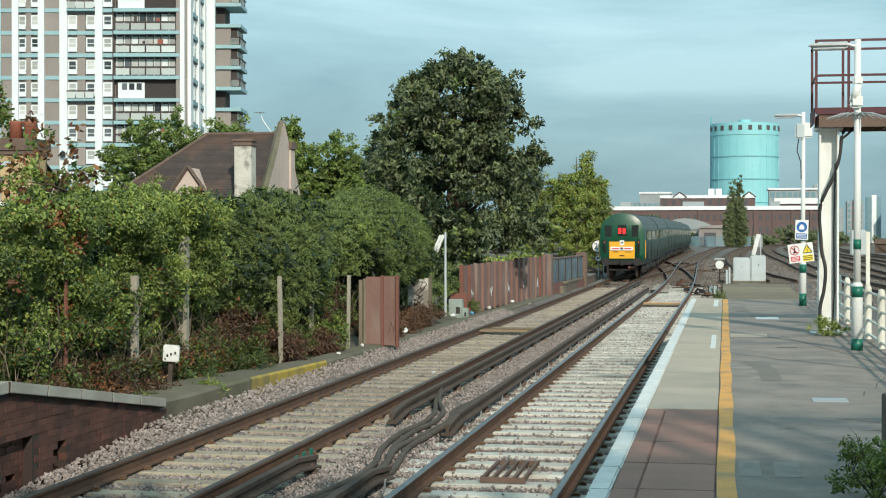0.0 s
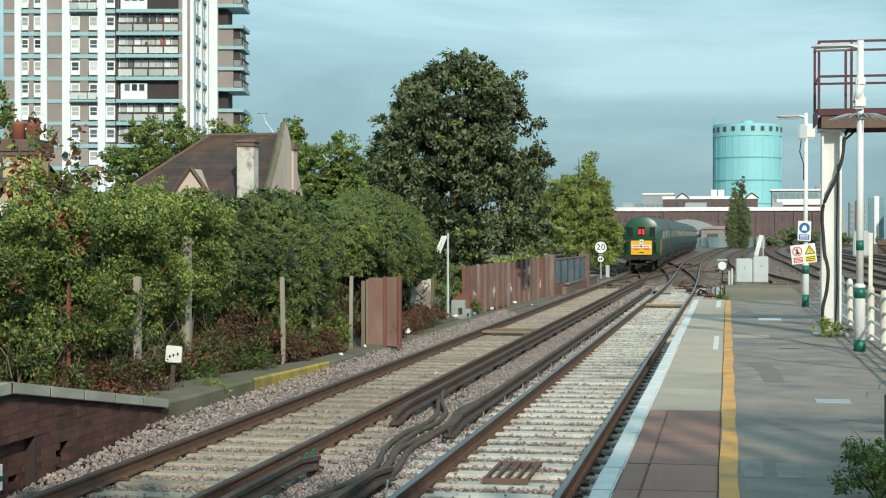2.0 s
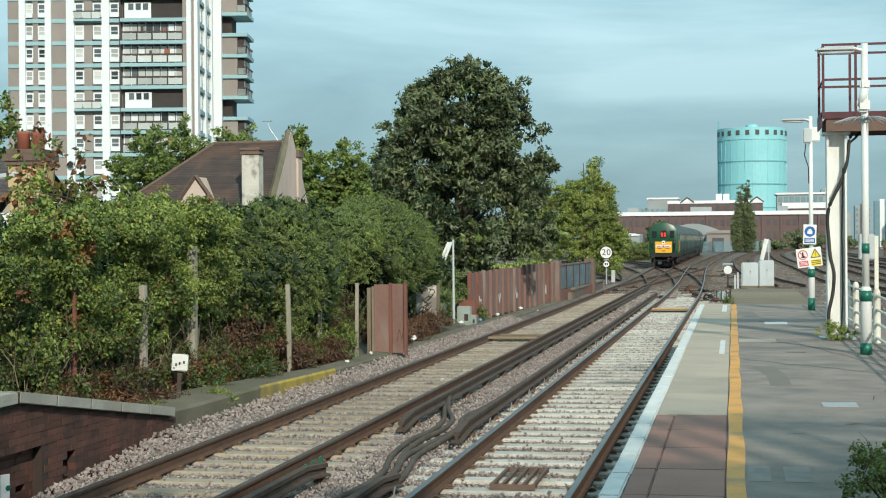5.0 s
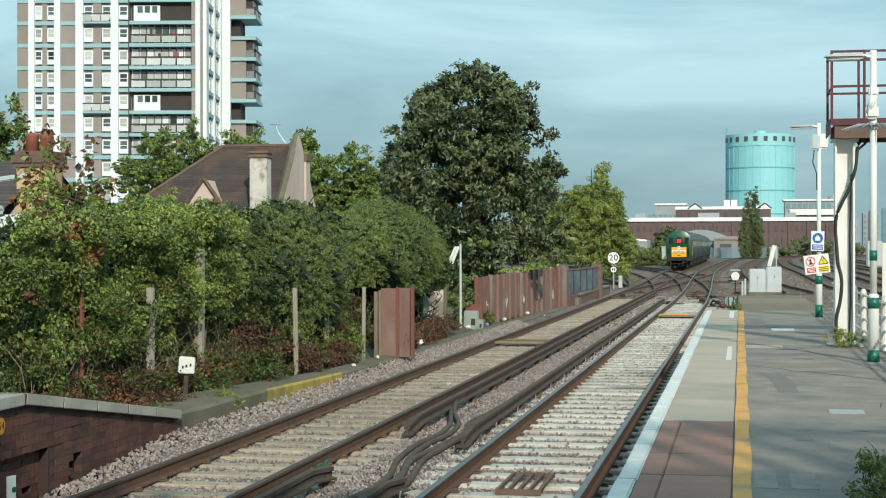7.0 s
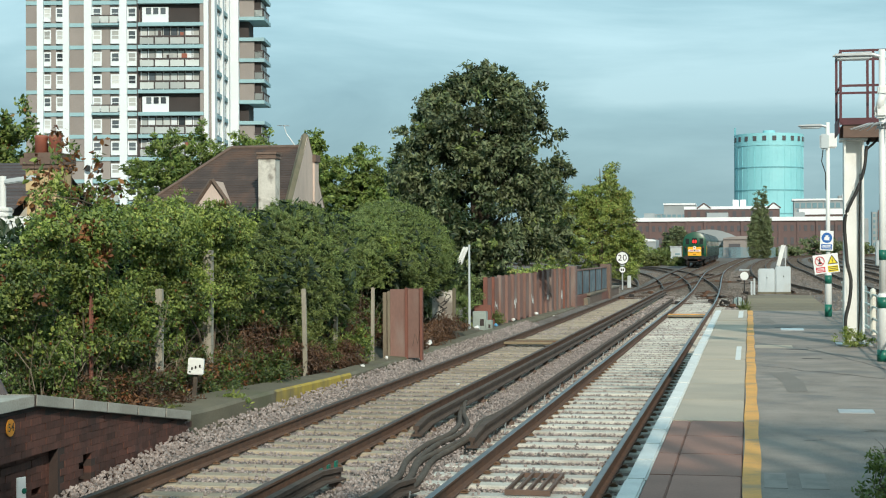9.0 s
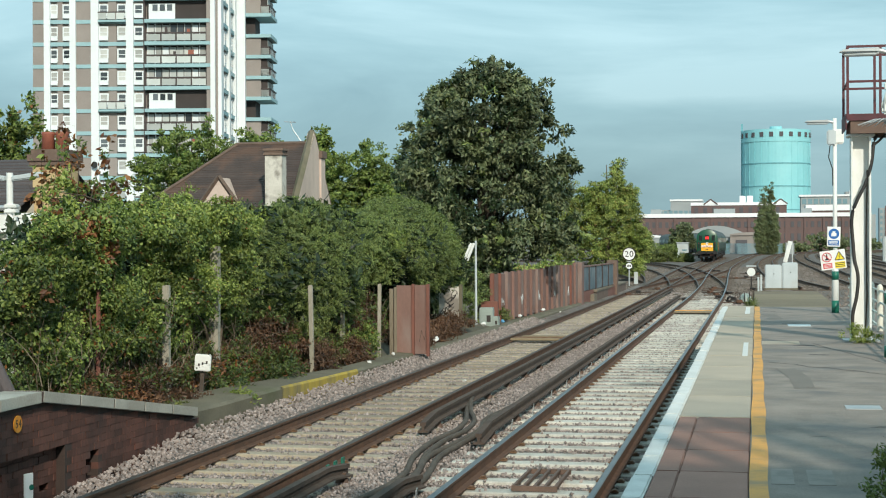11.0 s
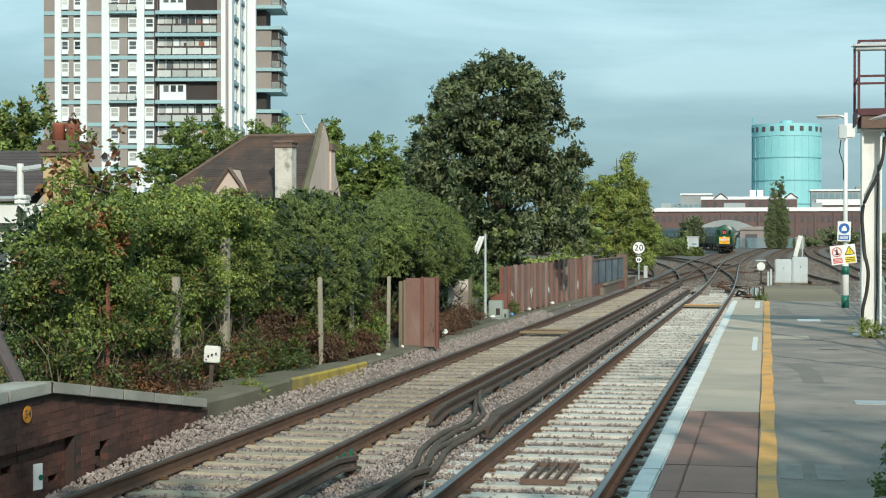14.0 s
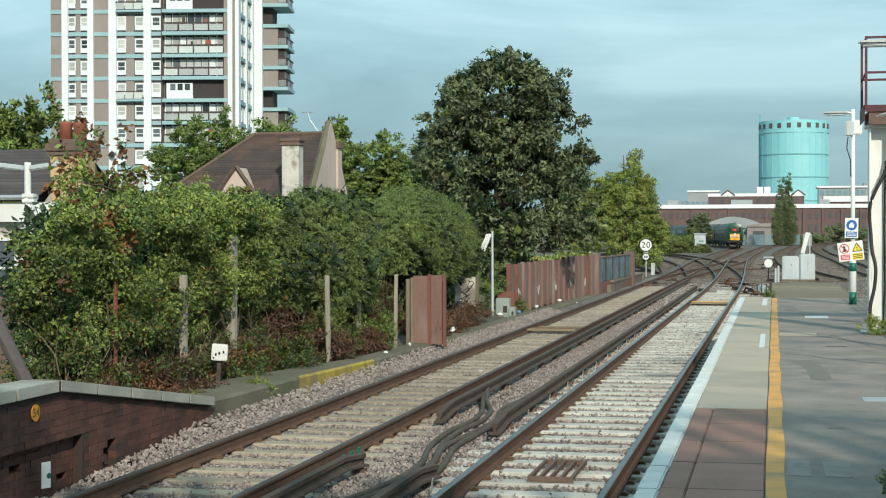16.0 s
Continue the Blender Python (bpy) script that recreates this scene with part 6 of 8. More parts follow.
    # low growth along the foot of the fence
    for x, y, r, h, leaf, seed, label in ((-8.25, 19.8, 0.5, 0.35, "leaf_dead", 181, "brown withered brambles at the foot of the fence"), (-8.2, 17.9, 0.6, 0.3, "leaf_dead", 182, "brown withered brambles by the platform ramp"),
            (-8.25, 22.9, 0.5, 0.35, "leaf_low_shade", 183, "low ivy by the track kerb"), (-8.0, 25.0, 0.55, 0.5, "leaf_low_shade", 184, "low ivy and bramble beside the track"), (-7.95, 27.2, 0.5, 0.5, "leaf_dead", 185, "purplish dead weeds beside the track"),
            (-7.85, 29.5, 0.45, 0.4, "leaf_dead", 186, "dead brown weeds below the shrubs"), (-7.9, 30.6, 0.4, 0.6, "leaf_ivy", 187, "green weeds beside a rusty panel"), (-7.75, 34.6, 0.55, 0.4, "leaf_dead", 188, "dark red dead weeds behind a rusty panel"),
            (-7.75, 36.8, 0.6, 0.4, "leaf_dead", 189, "dark red dead weeds by the white panel"), (-7.9, 39.0, 0.5, 0.35, "leaf_dead", 190, "dead weeds along the ballast"), (-8.1, 41.5, 0.5, 0.4, "leaf_dead", 191, "dead weeds by a small cabinet"), (-8.5, 45.6, 0.7, 1.2, "leaf_bush", 192, "leafy sprouts behind the lamp"),
            (-7.75, 19.9, 0.16, 0.16, "leaf_grass", 195, "tufts of grass on the concrete ledge"), (-7.35, 21.6, 0.13, 0.2, "leaf_lime", 196, "small green weeds by the yellow kerb"), (-7.9, 20.8, 0.3, 0.2, "leaf_dead", 197, "withered leaves on the concrete ledge"), (-7.9, 48.0, 0.3, 0.3, "leaf_grass", 193, "grass at the foot of the rusty fence"), (-8.2, 28.4, 0.5, 0.8, "leaf_grass", 194, "pale dry climbing weeds on a fence post")):
        t = thing("weeds", pose(x, y, 0.06), label, "weeds", "lineside weeds")
        foliage("foliage", t, [(0, 0, h * 0.5, r, r * 1.5, h * 0.8)], int(70 * r * 2), 60, (0.075, 0.026), (0.10, 0.2), M[leaf], seed, 0.2, floor=0.0)
    # leafy weed at the platform's near side and yellow weeds at the column's foot
    t = thing("weeds", pose(0.83, 9.0, PZ), "bright green leafy weeds growing on the platform", "weeds", "platform weeds")
    foliage("foliage", t, [(0, 0, 0.10, 0.26, 0.28, 0.14), (0.10, 0, 0.20, 0.13, 0.2, 0.14), (-0.08, 0.1, 0.24, 0.06, 0.06, 0.10)], 60, 30, (0.032, 0.014), (0.03, 0.08), M["leaf_mid"], 201, 0.0, floor=0.0)
    foliage("young_foliage", t, [(0.05, 0, 0.2, 0.24, 0.24, 0.16)], 50, 30, (0.032, 0.014), (0.03, 0.08), M["leaf_lime"], 207, 0.0, floor=0.0)
    rnd = random.Random(8)
    limbs(t, (0, 0, 0), [(rnd.uniform(-0.2, 0.22), rnd.uniform(-0.2, 0.2), rnd.uniform(0.2, 0.42)) for _ in range(9)], 0.006, 4, name="stem")
    t = thing("weeds", pose(1.50, 23.7, PZ), "yellow flowering weeds at the foot of the gantry column", "weeds", "platform weeds")
    foliage("foliage", t, [(0, 0, 0.10, 0.30, 0.15, 0.12), (-0.1, 0, 0.2, 0.1, 0.1, 0.12)], 60, 26, (0.04, 0.014), (0.03, 0.08), M["leaf_lime"], 205, -0.3, floor=0.0)
    # wild bank beside the junction
    for x, y, r, h, leaf, seed in ((-14.5, 196, 3.6, 2.6, "leaf_mid", 211), (-22, 205, 6, 3.4, "leaf_mid", 212), (-13.5, 160, 2.0, 0.8, "leaf_autumn", 213), (-11.2, 206, 2.4, 2.1, "leaf_mid", 224), (-12.6, 190, 2.2, 1.5, "leaf_grass", 225), (-8.6, 192, 1.0, 0.9, "leaf_grass", 226), (-32, 220, 8, 2.3, "leaf_bush", 214), (-26, 296, 7, 3.6, "leaf_mid", 215), (-10, 345, 6, 2.6, "leaf_poplar", 216), (16, 380, 5, 4.5, "leaf_poplar", 217), (24, 400, 7, 3.0, "leaf_poplar", 218), (40, 330, 10, 3.0, "leaf_poplar", 219),
                                   (-16, 120, 3, 1.1, "leaf_autumn", 220), (-13, 136, 1.2, 0.6, "leaf_grass", 221), (-9.5, 118, 0.9, 0.5, "leaf_grass", 222), (6, 360, 6, 2.0, "leaf_poplar", 223)):
        t = thing("shrub", pose(x, y, rise(y) - 0.3), "scrubby green growth beside the junction", "shrub", "junction scrub")
        big = y > 250
        foliage("foliage", t, [(0, 0, h * 0.45, r, r * 0.8, h * 0.6), (r * 0.4, 0, h * 0.6, r * 0.5, r * 0.4, h * 0.5)], 110, 40, (0.5, 0.3) if big else (0.26, 0.15), (0.5, 0.9) if big else (0.25, 0.5), M[leaf], seed, 0.0, floor=0.0)
    t = thing("weeds", pose(-0.15, 46.5, -0.15), "tall dry grass at the foot of the ramp", "weeds", "junction scrub")
    foliage("foliage", t, [(0, 0, 0.5, 0.15, 0.4, 0.5)], 40, 30, (0.22, 0.018), (0.1, 0.2), M["leaf_grass"], 231, -0.9, floor=0.0)


make_shrubs()


# ---- far platform's end, kerb and fence ----
def make_far_platform():
    """Opposite platform: ramped end, dark stained brick face with a hollow, pale coping stones; bricks and stones are
    pieces.
    """
    y1, y2 = 14.55, 18.95
    def top(y):
        return 0.85 if y < y1 else 0.85 - (y - y1) / (y2 - y1) * 0.62
    bm = bmesh.new()
    sec = [(-5.0, 0.85), (y1, 0.85), (y2, 0.23), (y2, -0.6), (-5.0, -0.6)]
    a = [bm.verts.new((-7.66, y, z)) for y, z in sec]
    b = [bm.verts.new((-13.5, y, z)) for y, z in sec]
    bm.faces.new(a[::-1])
    bm.faces.new(b)
    for i in range(5):
        bm.faces.new((a[i], a[(i + 1) % 5], b[(i + 1) % 5], b[i]))
    bmesh.ops.recalc_face_normals(bm, faces=bm.faces[:])
    p = tagged(obj("platform_end", bm, M["mortar"]), "ramped end of the opposite platform in dark stained brick", "platform", kind="structure")
    bm = bmesh.new()
    for ya, yb, za, zb in ((-5.0, y1, 0.852, 0.852), (y1, y2, 0.852, 0.232)):
        v = box(bm, -13.4, -7.44, ya, yb, 0, 0.06)
        for i, q in enumerate(v):
            q.co.z += (za if i in (0, 1, 4, 5) else zb)
    part("platform_surface", bm, M["ramp"], p, "worn tan platform surface")
    bm = bmesh.new()
    for out in (((12.5, 0.33), (14.55, 0.33), (14.55, 0.84), (12.5, 0.84)), ((14.55, 0.33), (15.2, 0.33), (15.2, 0.748), (14.55, 0.84)), ((15.2, -0.6), (15.6, -0.6), (15.6, 0.692), (15.2, 0.748)),
                ((15.6, 0.18), (16.04, 0.18), (16.04, 0.63), (15.6, 0.692)), ((15.6, -0.6), (16.04, -0.6), (16.04, -0.15), (15.6, -0.15)), ((16.04, -0.6), (18.94, -0.6), (18.94, 0.22), (16.04, 0.63))):
        a = [bm.verts.new((-7.126, y, z)) for y, z in out]
        b = [bm.verts.new((-7.64, y, z)) for y, z in out]
        bm.faces.new(a)
        for i in range(4):
            bm.faces.new((a[i], b[i], b[(i + 1) % 4], a[(i + 1) % 4]))
    box(bm, -7.64, -7.372, 12.5, 15.195, -0.6, 0.326)
    bmesh.ops.recalc_face_normals(bm, faces=bm.faces[:])
    part("mortar_bed", bm, M["mortar"], p)
    me = bpy.data.meshes.new("brick")
    bb = boxes((0, 0.13, 0.003, 0.222, 0.0015, 0.0735))
    bb.to_mesh(me)
    bb.free()
    me.materials.append(M["brick_dark"])
    rnd = random.Random(14)
    for r in range(19):
        z = -0.57 + r * 0.075
        for k in range(29):
            y = 12.55 + k * 0.225 + (0.11 if r % 2 else 0)
            if z + 0.075 > top(y + 0.2):
                continue
            deep = (y < 15.2 and z < 0.32) or (15.6 < y < 16.0 and -0.14 < z < 0.17)
            if deep and rnd.random() < 0.03:
                continue
            piece("brick", me, p, pose(-7.25 + ((-0.34 if y > 15.3 else -0.11) if deep else 0.0) + rnd.uniform(-0.006, 0.006), y, z))
    bm = boxes((-7.64, -7.12, -5, 12.5, -0.3, 0.85))
    part("brick_face", bm, M["brick_dark"], p)
    cs = bpy.data.meshes.new("coping_stone")
    bb = boxes((-0.42, 0.0, 0.008, 0.876, -0.015, 0.10), bevel=0.006)
    bb.to_mesh(cs)
    bb.free()
    cs.materials.append(M["coping"])
    jt = bpy.data.meshes.new("joint")
    bb = boxes((-0.41, -0.006, -0.010, 0.009, -0.012, 0.094))
    bb.to_mesh(jt)
    bb.free()
    jt.materials.append(M["mortar"])
    for k in range(10):
        piece("coping_stone", cs, p, pose(-7.05, y1 - 0.91 * (k + 1), 0.85))
    slope = math.degrees(math.atan2(-0.62, y2 - y1))
    for k in range(5):
        y = y1 + 0.885 * k
        piece("coping_stone", cs, p, pose(-7.05, y, top(y) + 0.005, slope, 0, 0))
        piece("joint", jt, p, pose(-7.05, y, top(y) + 0.005, slope, 0, 0))
    # round orange number plate and a small white plate
    t = thing("number_disc", pose(-7.105, 14.1, 0.67) @ pose(0, 0, 0, 0, 0, 90), "round orange plate with black numerals on the brick face", "sign")
    part("plate", disc(bmesh.new(), (0, 0, 0), (0, 1, 0), 0.085, 0.012), M["orange"], t)
    for c, x in (("5", -0.034), ("4", 0.034)):
        text("numeral", c, 0.115, pose(x, -0.009, 0, 90, 0, 0), M["sign_black"], t)
    t = thing("marker_plate", pose(-7.09, 14.29, 0.03) @ pose(0, 0, 0, 0, 0, 70), "small white marker plate with a green spot", "sign")
    part("plate", boxes((-0.06, 0.06, -0.008, 0.008, -0.13, 0.13), bevel=0.004), M["sign_white"], t)
    part("spot", disc(bmesh.new(), (0.03, -0.012, -0.01), (0, 1, 0), 0.028, 0.01), M["green"], t)
    # leaning timber stay on the platform end
    t = thing("leaning_post", pose(-7.44, 14.6, 0.9), "dark grey steel stay leaning beside the creeper", "post")
    bm = bmesh.new()
    tube(bm, [(0, 0, 0), (-0.62, 0.0, 1.15)], 0.07, 10)
    part("stay", bm, M["slate"], t)


make_far_platform()


def make_kerb():
    """Low concrete wall that holds the ballast along the far line, part of it painted yellow."""
    bm = bmesh.new()
    ys = [18.96, 20.3, 21.2, 22.7, 25, 27.5, 31, 36, 44, 50, 58, 66]
    zs = [0.28, 0.25, 0.26, 0.25, 0.20, 0.15, 0.12, 0.08, 0.04, 0.02, 0.0, 0.0]
    xs = [-7.2, -7.2, -7.15, -7.12, -7.12, -7.12, -7.12, -7.12, -7.1, -7.1, -7.05, -7.0]
    rows = []
    for x, y, z in zip(xs, ys, zs):
        w = 0.36 + 0.5 * max(0.0, min(1.0, (28 - y) / 7))
        rows.append([bm.verts.new(q) for q in ((x, y, -0.25), (x, y, z - 0.04), (x - 0.04, y, z), (x - w, y, z + 0.02), (x - w - 0.02, y, -0.3))])
    for u, w in zip(rows, rows[1:]):
        for i in range(4):
            bm.faces.new((u[i], w[i], w[i + 1], u[i + 1]))
    bm.faces.new(rows[0])
    bm.faces.new(rows[-1][::-1])
    bmesh.ops.recalc_face_normals(bm, faces=bm.faces[:])
    k = tagged(obj("track_kerb", bm, M["concrete"]), "low weathered concrete kerb wall beside the far line", "kerb", kind="structure")
    bm = bmesh.new()
    pts = [(22.8, 0.25), (25, 0.20), (27.4, 0.152)]
    lo = [bm.verts.new((-7.112, y, -0.2)) for y, z in pts]
    hi = [bm.verts.new((-7.112, y, z - 0.03)) for y, z in pts]
    tp = [bm.verts.new((-7.14, y, z + 0.006)) for y, z in pts]
    for i in range(2):
        bm.faces.new((lo[i], lo[i + 1], hi[i + 1], hi[i]))
        bm.faces.new((hi[i], hi[i + 1], tp[i + 1], tp[i]))
    part("yellow_face", bm, M["yellow"], k, "flaking yellow paint")
    # wing of the ramp
    part("wing_wall", boxes((-8.3, -7.2, 19.0, 19.25, -0.3, 0.24), bevel=0.02), M["concrete"], k)


make_kerb()


def make_fence():
    """Old lineside fence: uneven posts with wires, mostly overgrown."""
    t = thing("old_fence", pose(0, 0, 0.1), "old overgrown lineside fence with uneven posts", "fence")
    rows = [(-8.42, 18.95, 2.0, 0.026, "rust_red"), (-8.28, 21.0, 1.75, 0.05, "wood"), (-8.42, 23.4, 2.3, 0.07, "wood"), (-7.8, 26.8, 1.6, 0.038, "wood"), (-8.15, 30.1, 1.55, 0.04, "wood"), (-7.75, 31.6, 1.5, 0.036, "wood")]
    for x, y, h, r, m in rows:
        bm = boxes((x - r, x + r, y - r, y + r, -0.2, h), bevel=0.012)
        for v in bm.verts:
            if v.co.z > 0.5:
                v.co.x += 0.03 * math.sin(y * 3)
                v.co.y += 0.02 * math.cos(y * 5)
        part("post", bm, M["post"] if m == "wood" else M[m], t, "red-brown metal post" if m == "rust_red" else "weathered grey post")
    for z in (0.5, 1.0, 1.5):
        bm = bmesh.new()
        tube(bm, [(-8.5, 17.2, z), (-8.45, 18.35, z), (-8.38, 21.1, z - 0.03), (-8.4, 23.5, z), (-7.9, 26.8, z - 0.04), (-8.1, 30.1, z), (-7.8, 31.6, z)], 0.0025, 4)
        part("wire", bm, M["cable_old"], t)
    # slack mesh at the near end, leaning outwards
    bm = bmesh.new()
    for k in range(34):
        a = k * 0.065
        tube(bm, [(-8.9 - 0.012 * k, 16.0 + 0.02 * k, 0.9 + a * 0.55), (-9.9, 16.2 + 0.01 * k, 1.7 + a * 0.55)], 0.006, 4)
    part("slack_mesh", bm, M["cable_old"], t, "sagging chain-link mesh")


make_fence()


def make_lineside():
    # small white box on a short post
    t = thing("junction_box", pose(-7.96, 21.5, 0.06, 0, 4, 14), "small white junction box on a short post by the kerb", "electrical box")
    part("post", boxes((-0.03, 0.03, 0, 0.06, 0, 0.62)), M["cable_old"], t)
    b = part("box", boxes((-0.115, 0.115, -0.07, 0.06, 0.53, 0.77), bevel=0.012), M["white"], t)
    for x, z in ((-0.05, 0.62), (0.0, 0.64), (0.06, 0.66)):
        # dark plates painted as the shade in the holes
        part("hole", boxes((x - 0.012, x + 0.012, -0.075, -0.068, z - 0.02, z + 0.02)), M["shade"], b)
    # free-standing rusty steel panel
    t = thing("rusty_panel", pose(-7.47, 32.2, 0.05), "rusty brown steel panel standing beside the track", "steel panel")
    part("sheet", boxes((-0.04, 0.31, 0.0, 0.03, 0, 1.50), bevel=0.006), M["rust"], t)
    part("sheet", boxes((0.34, 0.63, 0.03, 0.06, 0.04, 1.51), bevel=0.006), M["rust"], t)
    for x in (-0.09, 0.29, 0.61):
        part("upright", boxes((x, x + 0.06, -0.03, 0.09, 0, 1.53 if x > 0 else 1.46), bevel=0.006), M["rust_red"] if x > 0 else M["wood"], t)
    part("timber", boxes((-0.19, -0.11, -0.02, 0.05, 0, 1.43)), M["wood"], t)
    bm = bmesh.new()
    for pts in (((0.45, -0.012, 0.3), (0.5, -0.012, 0.55), (0.56, -0.012, 0.35), (0.6, -0.012, 0.62), (0.63, -0.012, 0.3)), ((0.1, -0.012, 0.9), (0.18, -0.012, 1.1), (0.24, -0.012, 0.85))):
        tube(bm, [(x, y + 0.035, z) for x, y, z in pts], 0.008, 5)
    part("paint_scrawl", bm, M["cable_old"], t, "faded scrawled paint")
    # pale panel covered in black scrawl
    t = thing("white_panel", pose(-8.14, 42.6, 0.0), "white panel with black painted scrawl among dead weeds", "panel")
    part("sheet", boxes((-0.58, 0.0, 0.0, 0.05, 0, 1.24), bevel=0.006), M["white_render"], t)
    part("edge_post", boxes((0.0, 0.09, -0.03, 0.08, 0, 1.3), bevel=0.01), M["concrete"], t)
    rnd = random.Random(2)
    for k in range(7):
        x, z = rnd.uniform(-0.48, -0.12), rnd.uniform(0.5, 1.05)
        bm = bmesh.new()
        tube(bm, [(x + 0.09 * math.cos(a * (1.1 + k * 0.2)), -0.008, z + 0.11 * math.sin(a * 1.3 + k)) for a in np.linspace(0, 5.2, 14)], 0.009, 5)
        part("paint_scrawl", bm, M["sign_black"], t, "looping black painted scrawl")
    # row of rusty fence panels, each a sheet with a folded edge
    f = thing("steel_fence", pose(0, 0, -0.02), "rusty red-brown steel sheet fence along the track", "fence")
    x0, y0, x1, y1 = -7.95, 46.8, -7.2, 63.6
    n = 16
    ang = math.degrees(math.atan2(y1 - y0, x1 - x0))
    ln = math.hypot(x1 - x0, y1 - y0) / n
    rnd = random.Random(9)
    for k in range(n):
        q = (k + 0.0) / n
        hh = 1.52 + 0.10 * q + rnd.uniform(-0.03, 0.03)
        m = pose(x0 + (x1 - x0) * q, y0 + (y1 - y0) * q, 0, 0, 0, ang)
        bm = boxes((0.0, ln - 0.02, -0.02, 0.02, rnd.uniform(0.0, 0.06), hh), bevel=0.005)
        ob = part("sheet", bm, M["rust"], f)
        ob.matrix_basis = m
        bm = boxes((-0.04, 0.05, -0.10, 0.03, 0, hh + 0.03), bevel=0.008)
        ob = part("upright", bm, M["rust_red"] if k in (0, 1, 14) else M["rust"], f)
        ob.matrix_basis = m
        if k % 3 == 1:
            bm = bmesh.new()
            tube(bm, [(ln * (0.3 + 0.12 * i), -0.026, 0.5 + 0.25 * (i % 2) + rnd.uniform(-0.1, 0.1)) for i in range(5)], 0.012, 5)
            ob = part("paint_scrawl", bm, M["grey_box"], f, "pale scrawled paint")
            ob.matrix_basis = m
    # bridge parapet: red base, blue-grey panels, pale end pier
    w = thing("bridge_parapet", pose(-7.15, 63.8, 0.0) @ pose(0, 0, 0, 0, 0, 90 - 1.2), "bridge parapet with blue-grey panels on a red base", "parapet")
    part("base", boxes((0, 12.6, -0.10, 0.14, -0.2, 0.42), bevel=0.01), M["rust_red"], w, "red painted base")
    for k in range(5):
        part("panel", boxes((0.6 + k * 2.4, 0.6 + k * 2.4 + 2.26, -0.02, 0.04, 0.44, 1.42), bevel=0.008), M["panel_blue"], w, "blue-grey panel with pale scrawl")
        part("mullion", boxes((0.48 + k * 2.4, 0.58 + k * 2.4, -0.06, 0.08, 0.42, 1.48), bevel=0.006), M["dark_frame"], w)
    part("top_rail", boxes((0.4, 12.5, -0.06, 0.08, 1.44, 1.50)), M["rust"], w)
    part("end_pier", boxes((12.4, 13.0, -0.2, 0.3, -0.2, 1.62), bevel=0.02), M["old_brick"], w)
    part("near_pier", boxes((-0.25, 0.45, -0.14, 0.2, -0.2, 1.66), bevel=0.02), M["rust"], w)
    # low brick and concrete upstand beside the far line
    u = thing("low_wall", pose(-6.85, 67.8, -0.2), "low brown brick wall with a concrete cap beside the far line", "wall")
    part("body", boxes((-0.9, 0.0, 0, 15.5, 0, 0.52), bevel=0.01), M["old_brick"], u)
    part("cap", boxes((-0.95, 0.05, -0.1, 15.6, 0.52, 0.62), bevel=0.02), M["ramp"], u)
    part("end_block", boxes((-1.3, 0.03, -1.2, -0.11, 0.0, 0.46), bevel=0.03), M["ramp"], u)
    # slim post with two tilted white flaps
    t = thing("track_lamp", pose(-7.95, 44.2, 0.0), "slim pale green post with a tilted twin lamp head", "lamp post")
    part("pole", tube(bmesh.new(), [(0, 0, 0), (0, 0, 1.2), (0, 0, 2.52)], 0.03, 10, radii=[0.036, 0.034, 0.03]), M["grey_box"], t)
    for dx, tilt in ((-0.24, 24), (-0.15, 22)):
        bm = boxes((-0.035, 0.035, -0.05, 0.05, -0.27, 0.27), bevel=0.012)
        ob = part("lamp_head", bm, M["white"], t, "white tilted lamp strip")
        ob.matrix_basis = pose(dx, 0, 2.20, 0, tilt, 0)
    part("bracket", boxes((-0.22, 0.0, -0.015, 0.015, 2.36, 2.40)), M["galv"], t)
    # small cabinets at its foot
    for x, y, w2, h, label in ((-7.78, 44.9, 0.20, 0.56, "small pale green lineside cabinet with an open front"), (-7.52, 44.9, 0.10, 0.30, "low pale grey lineside cabinet")):
        t = thing("lineside_cabinet", pose(x, y, 0.0), label, "cabinet", "lineside cabinets")
        body = part("body", boxes((-w2, w2, 0, 0.3, 0, h), bevel=0.015), M["cabinet_green"], t)
        part("door", boxes((-w2 + 0.04, w2 - 0.04, -0.012, -0.002, 0.06, h - 0.06)), M["cabinet_green"], t)
        # dark plate painted as the shade inside the open front
        part("opening", boxes((w2 * 0.1, w2 * 0.7, -0.018, -0.012, h * 0.25, h * 0.6)), M["shade"], t)
    stub = thing("brick_stub", pose(-7.75, 45.6, 0.0), "short red brick stub wall behind the cabinets", "wall")
    part("bricks", boxes((-0.3, 0.2, 0, 0.22, 0, 0.72), bevel=0.01), M["rust_red"], stub)
    # speed sign: white disc, dark rim, numerals, small disc below
    s = thing("speed_sign", pose(-7.62, 95.2, rise(95) - 0.15), "round white speed sign reading 20 on a grey post", "sign")
    part("post", tube(bmesh.new(), [(0, 0.05, 0), (0, 0.05, 2.2)], 0.045, 10), M["galv"], s)
    d = part("disc", disc(bmesh.new(), (0, 0, 1.94), (0, 1, 0), 0.36, 0.02), M["sign_white"], s)
    bm = bmesh.new()
    tube(bm, [(0.385 * math.cos(a), -0.012, 1.94 + 0.385 * math.sin(a)) for a in np.linspace(0, math.tau, 37)], 0.03, 6, caps=False)
    part("rim", bm, M["cable"], d, "dark rim")
    for c, x in (("2", -0.145), ("0", 0.145)):
        text("numeral", c, 0.52, pose(x, -0.014, 1.93, 90, 0, 0), M["sign_black"], s)
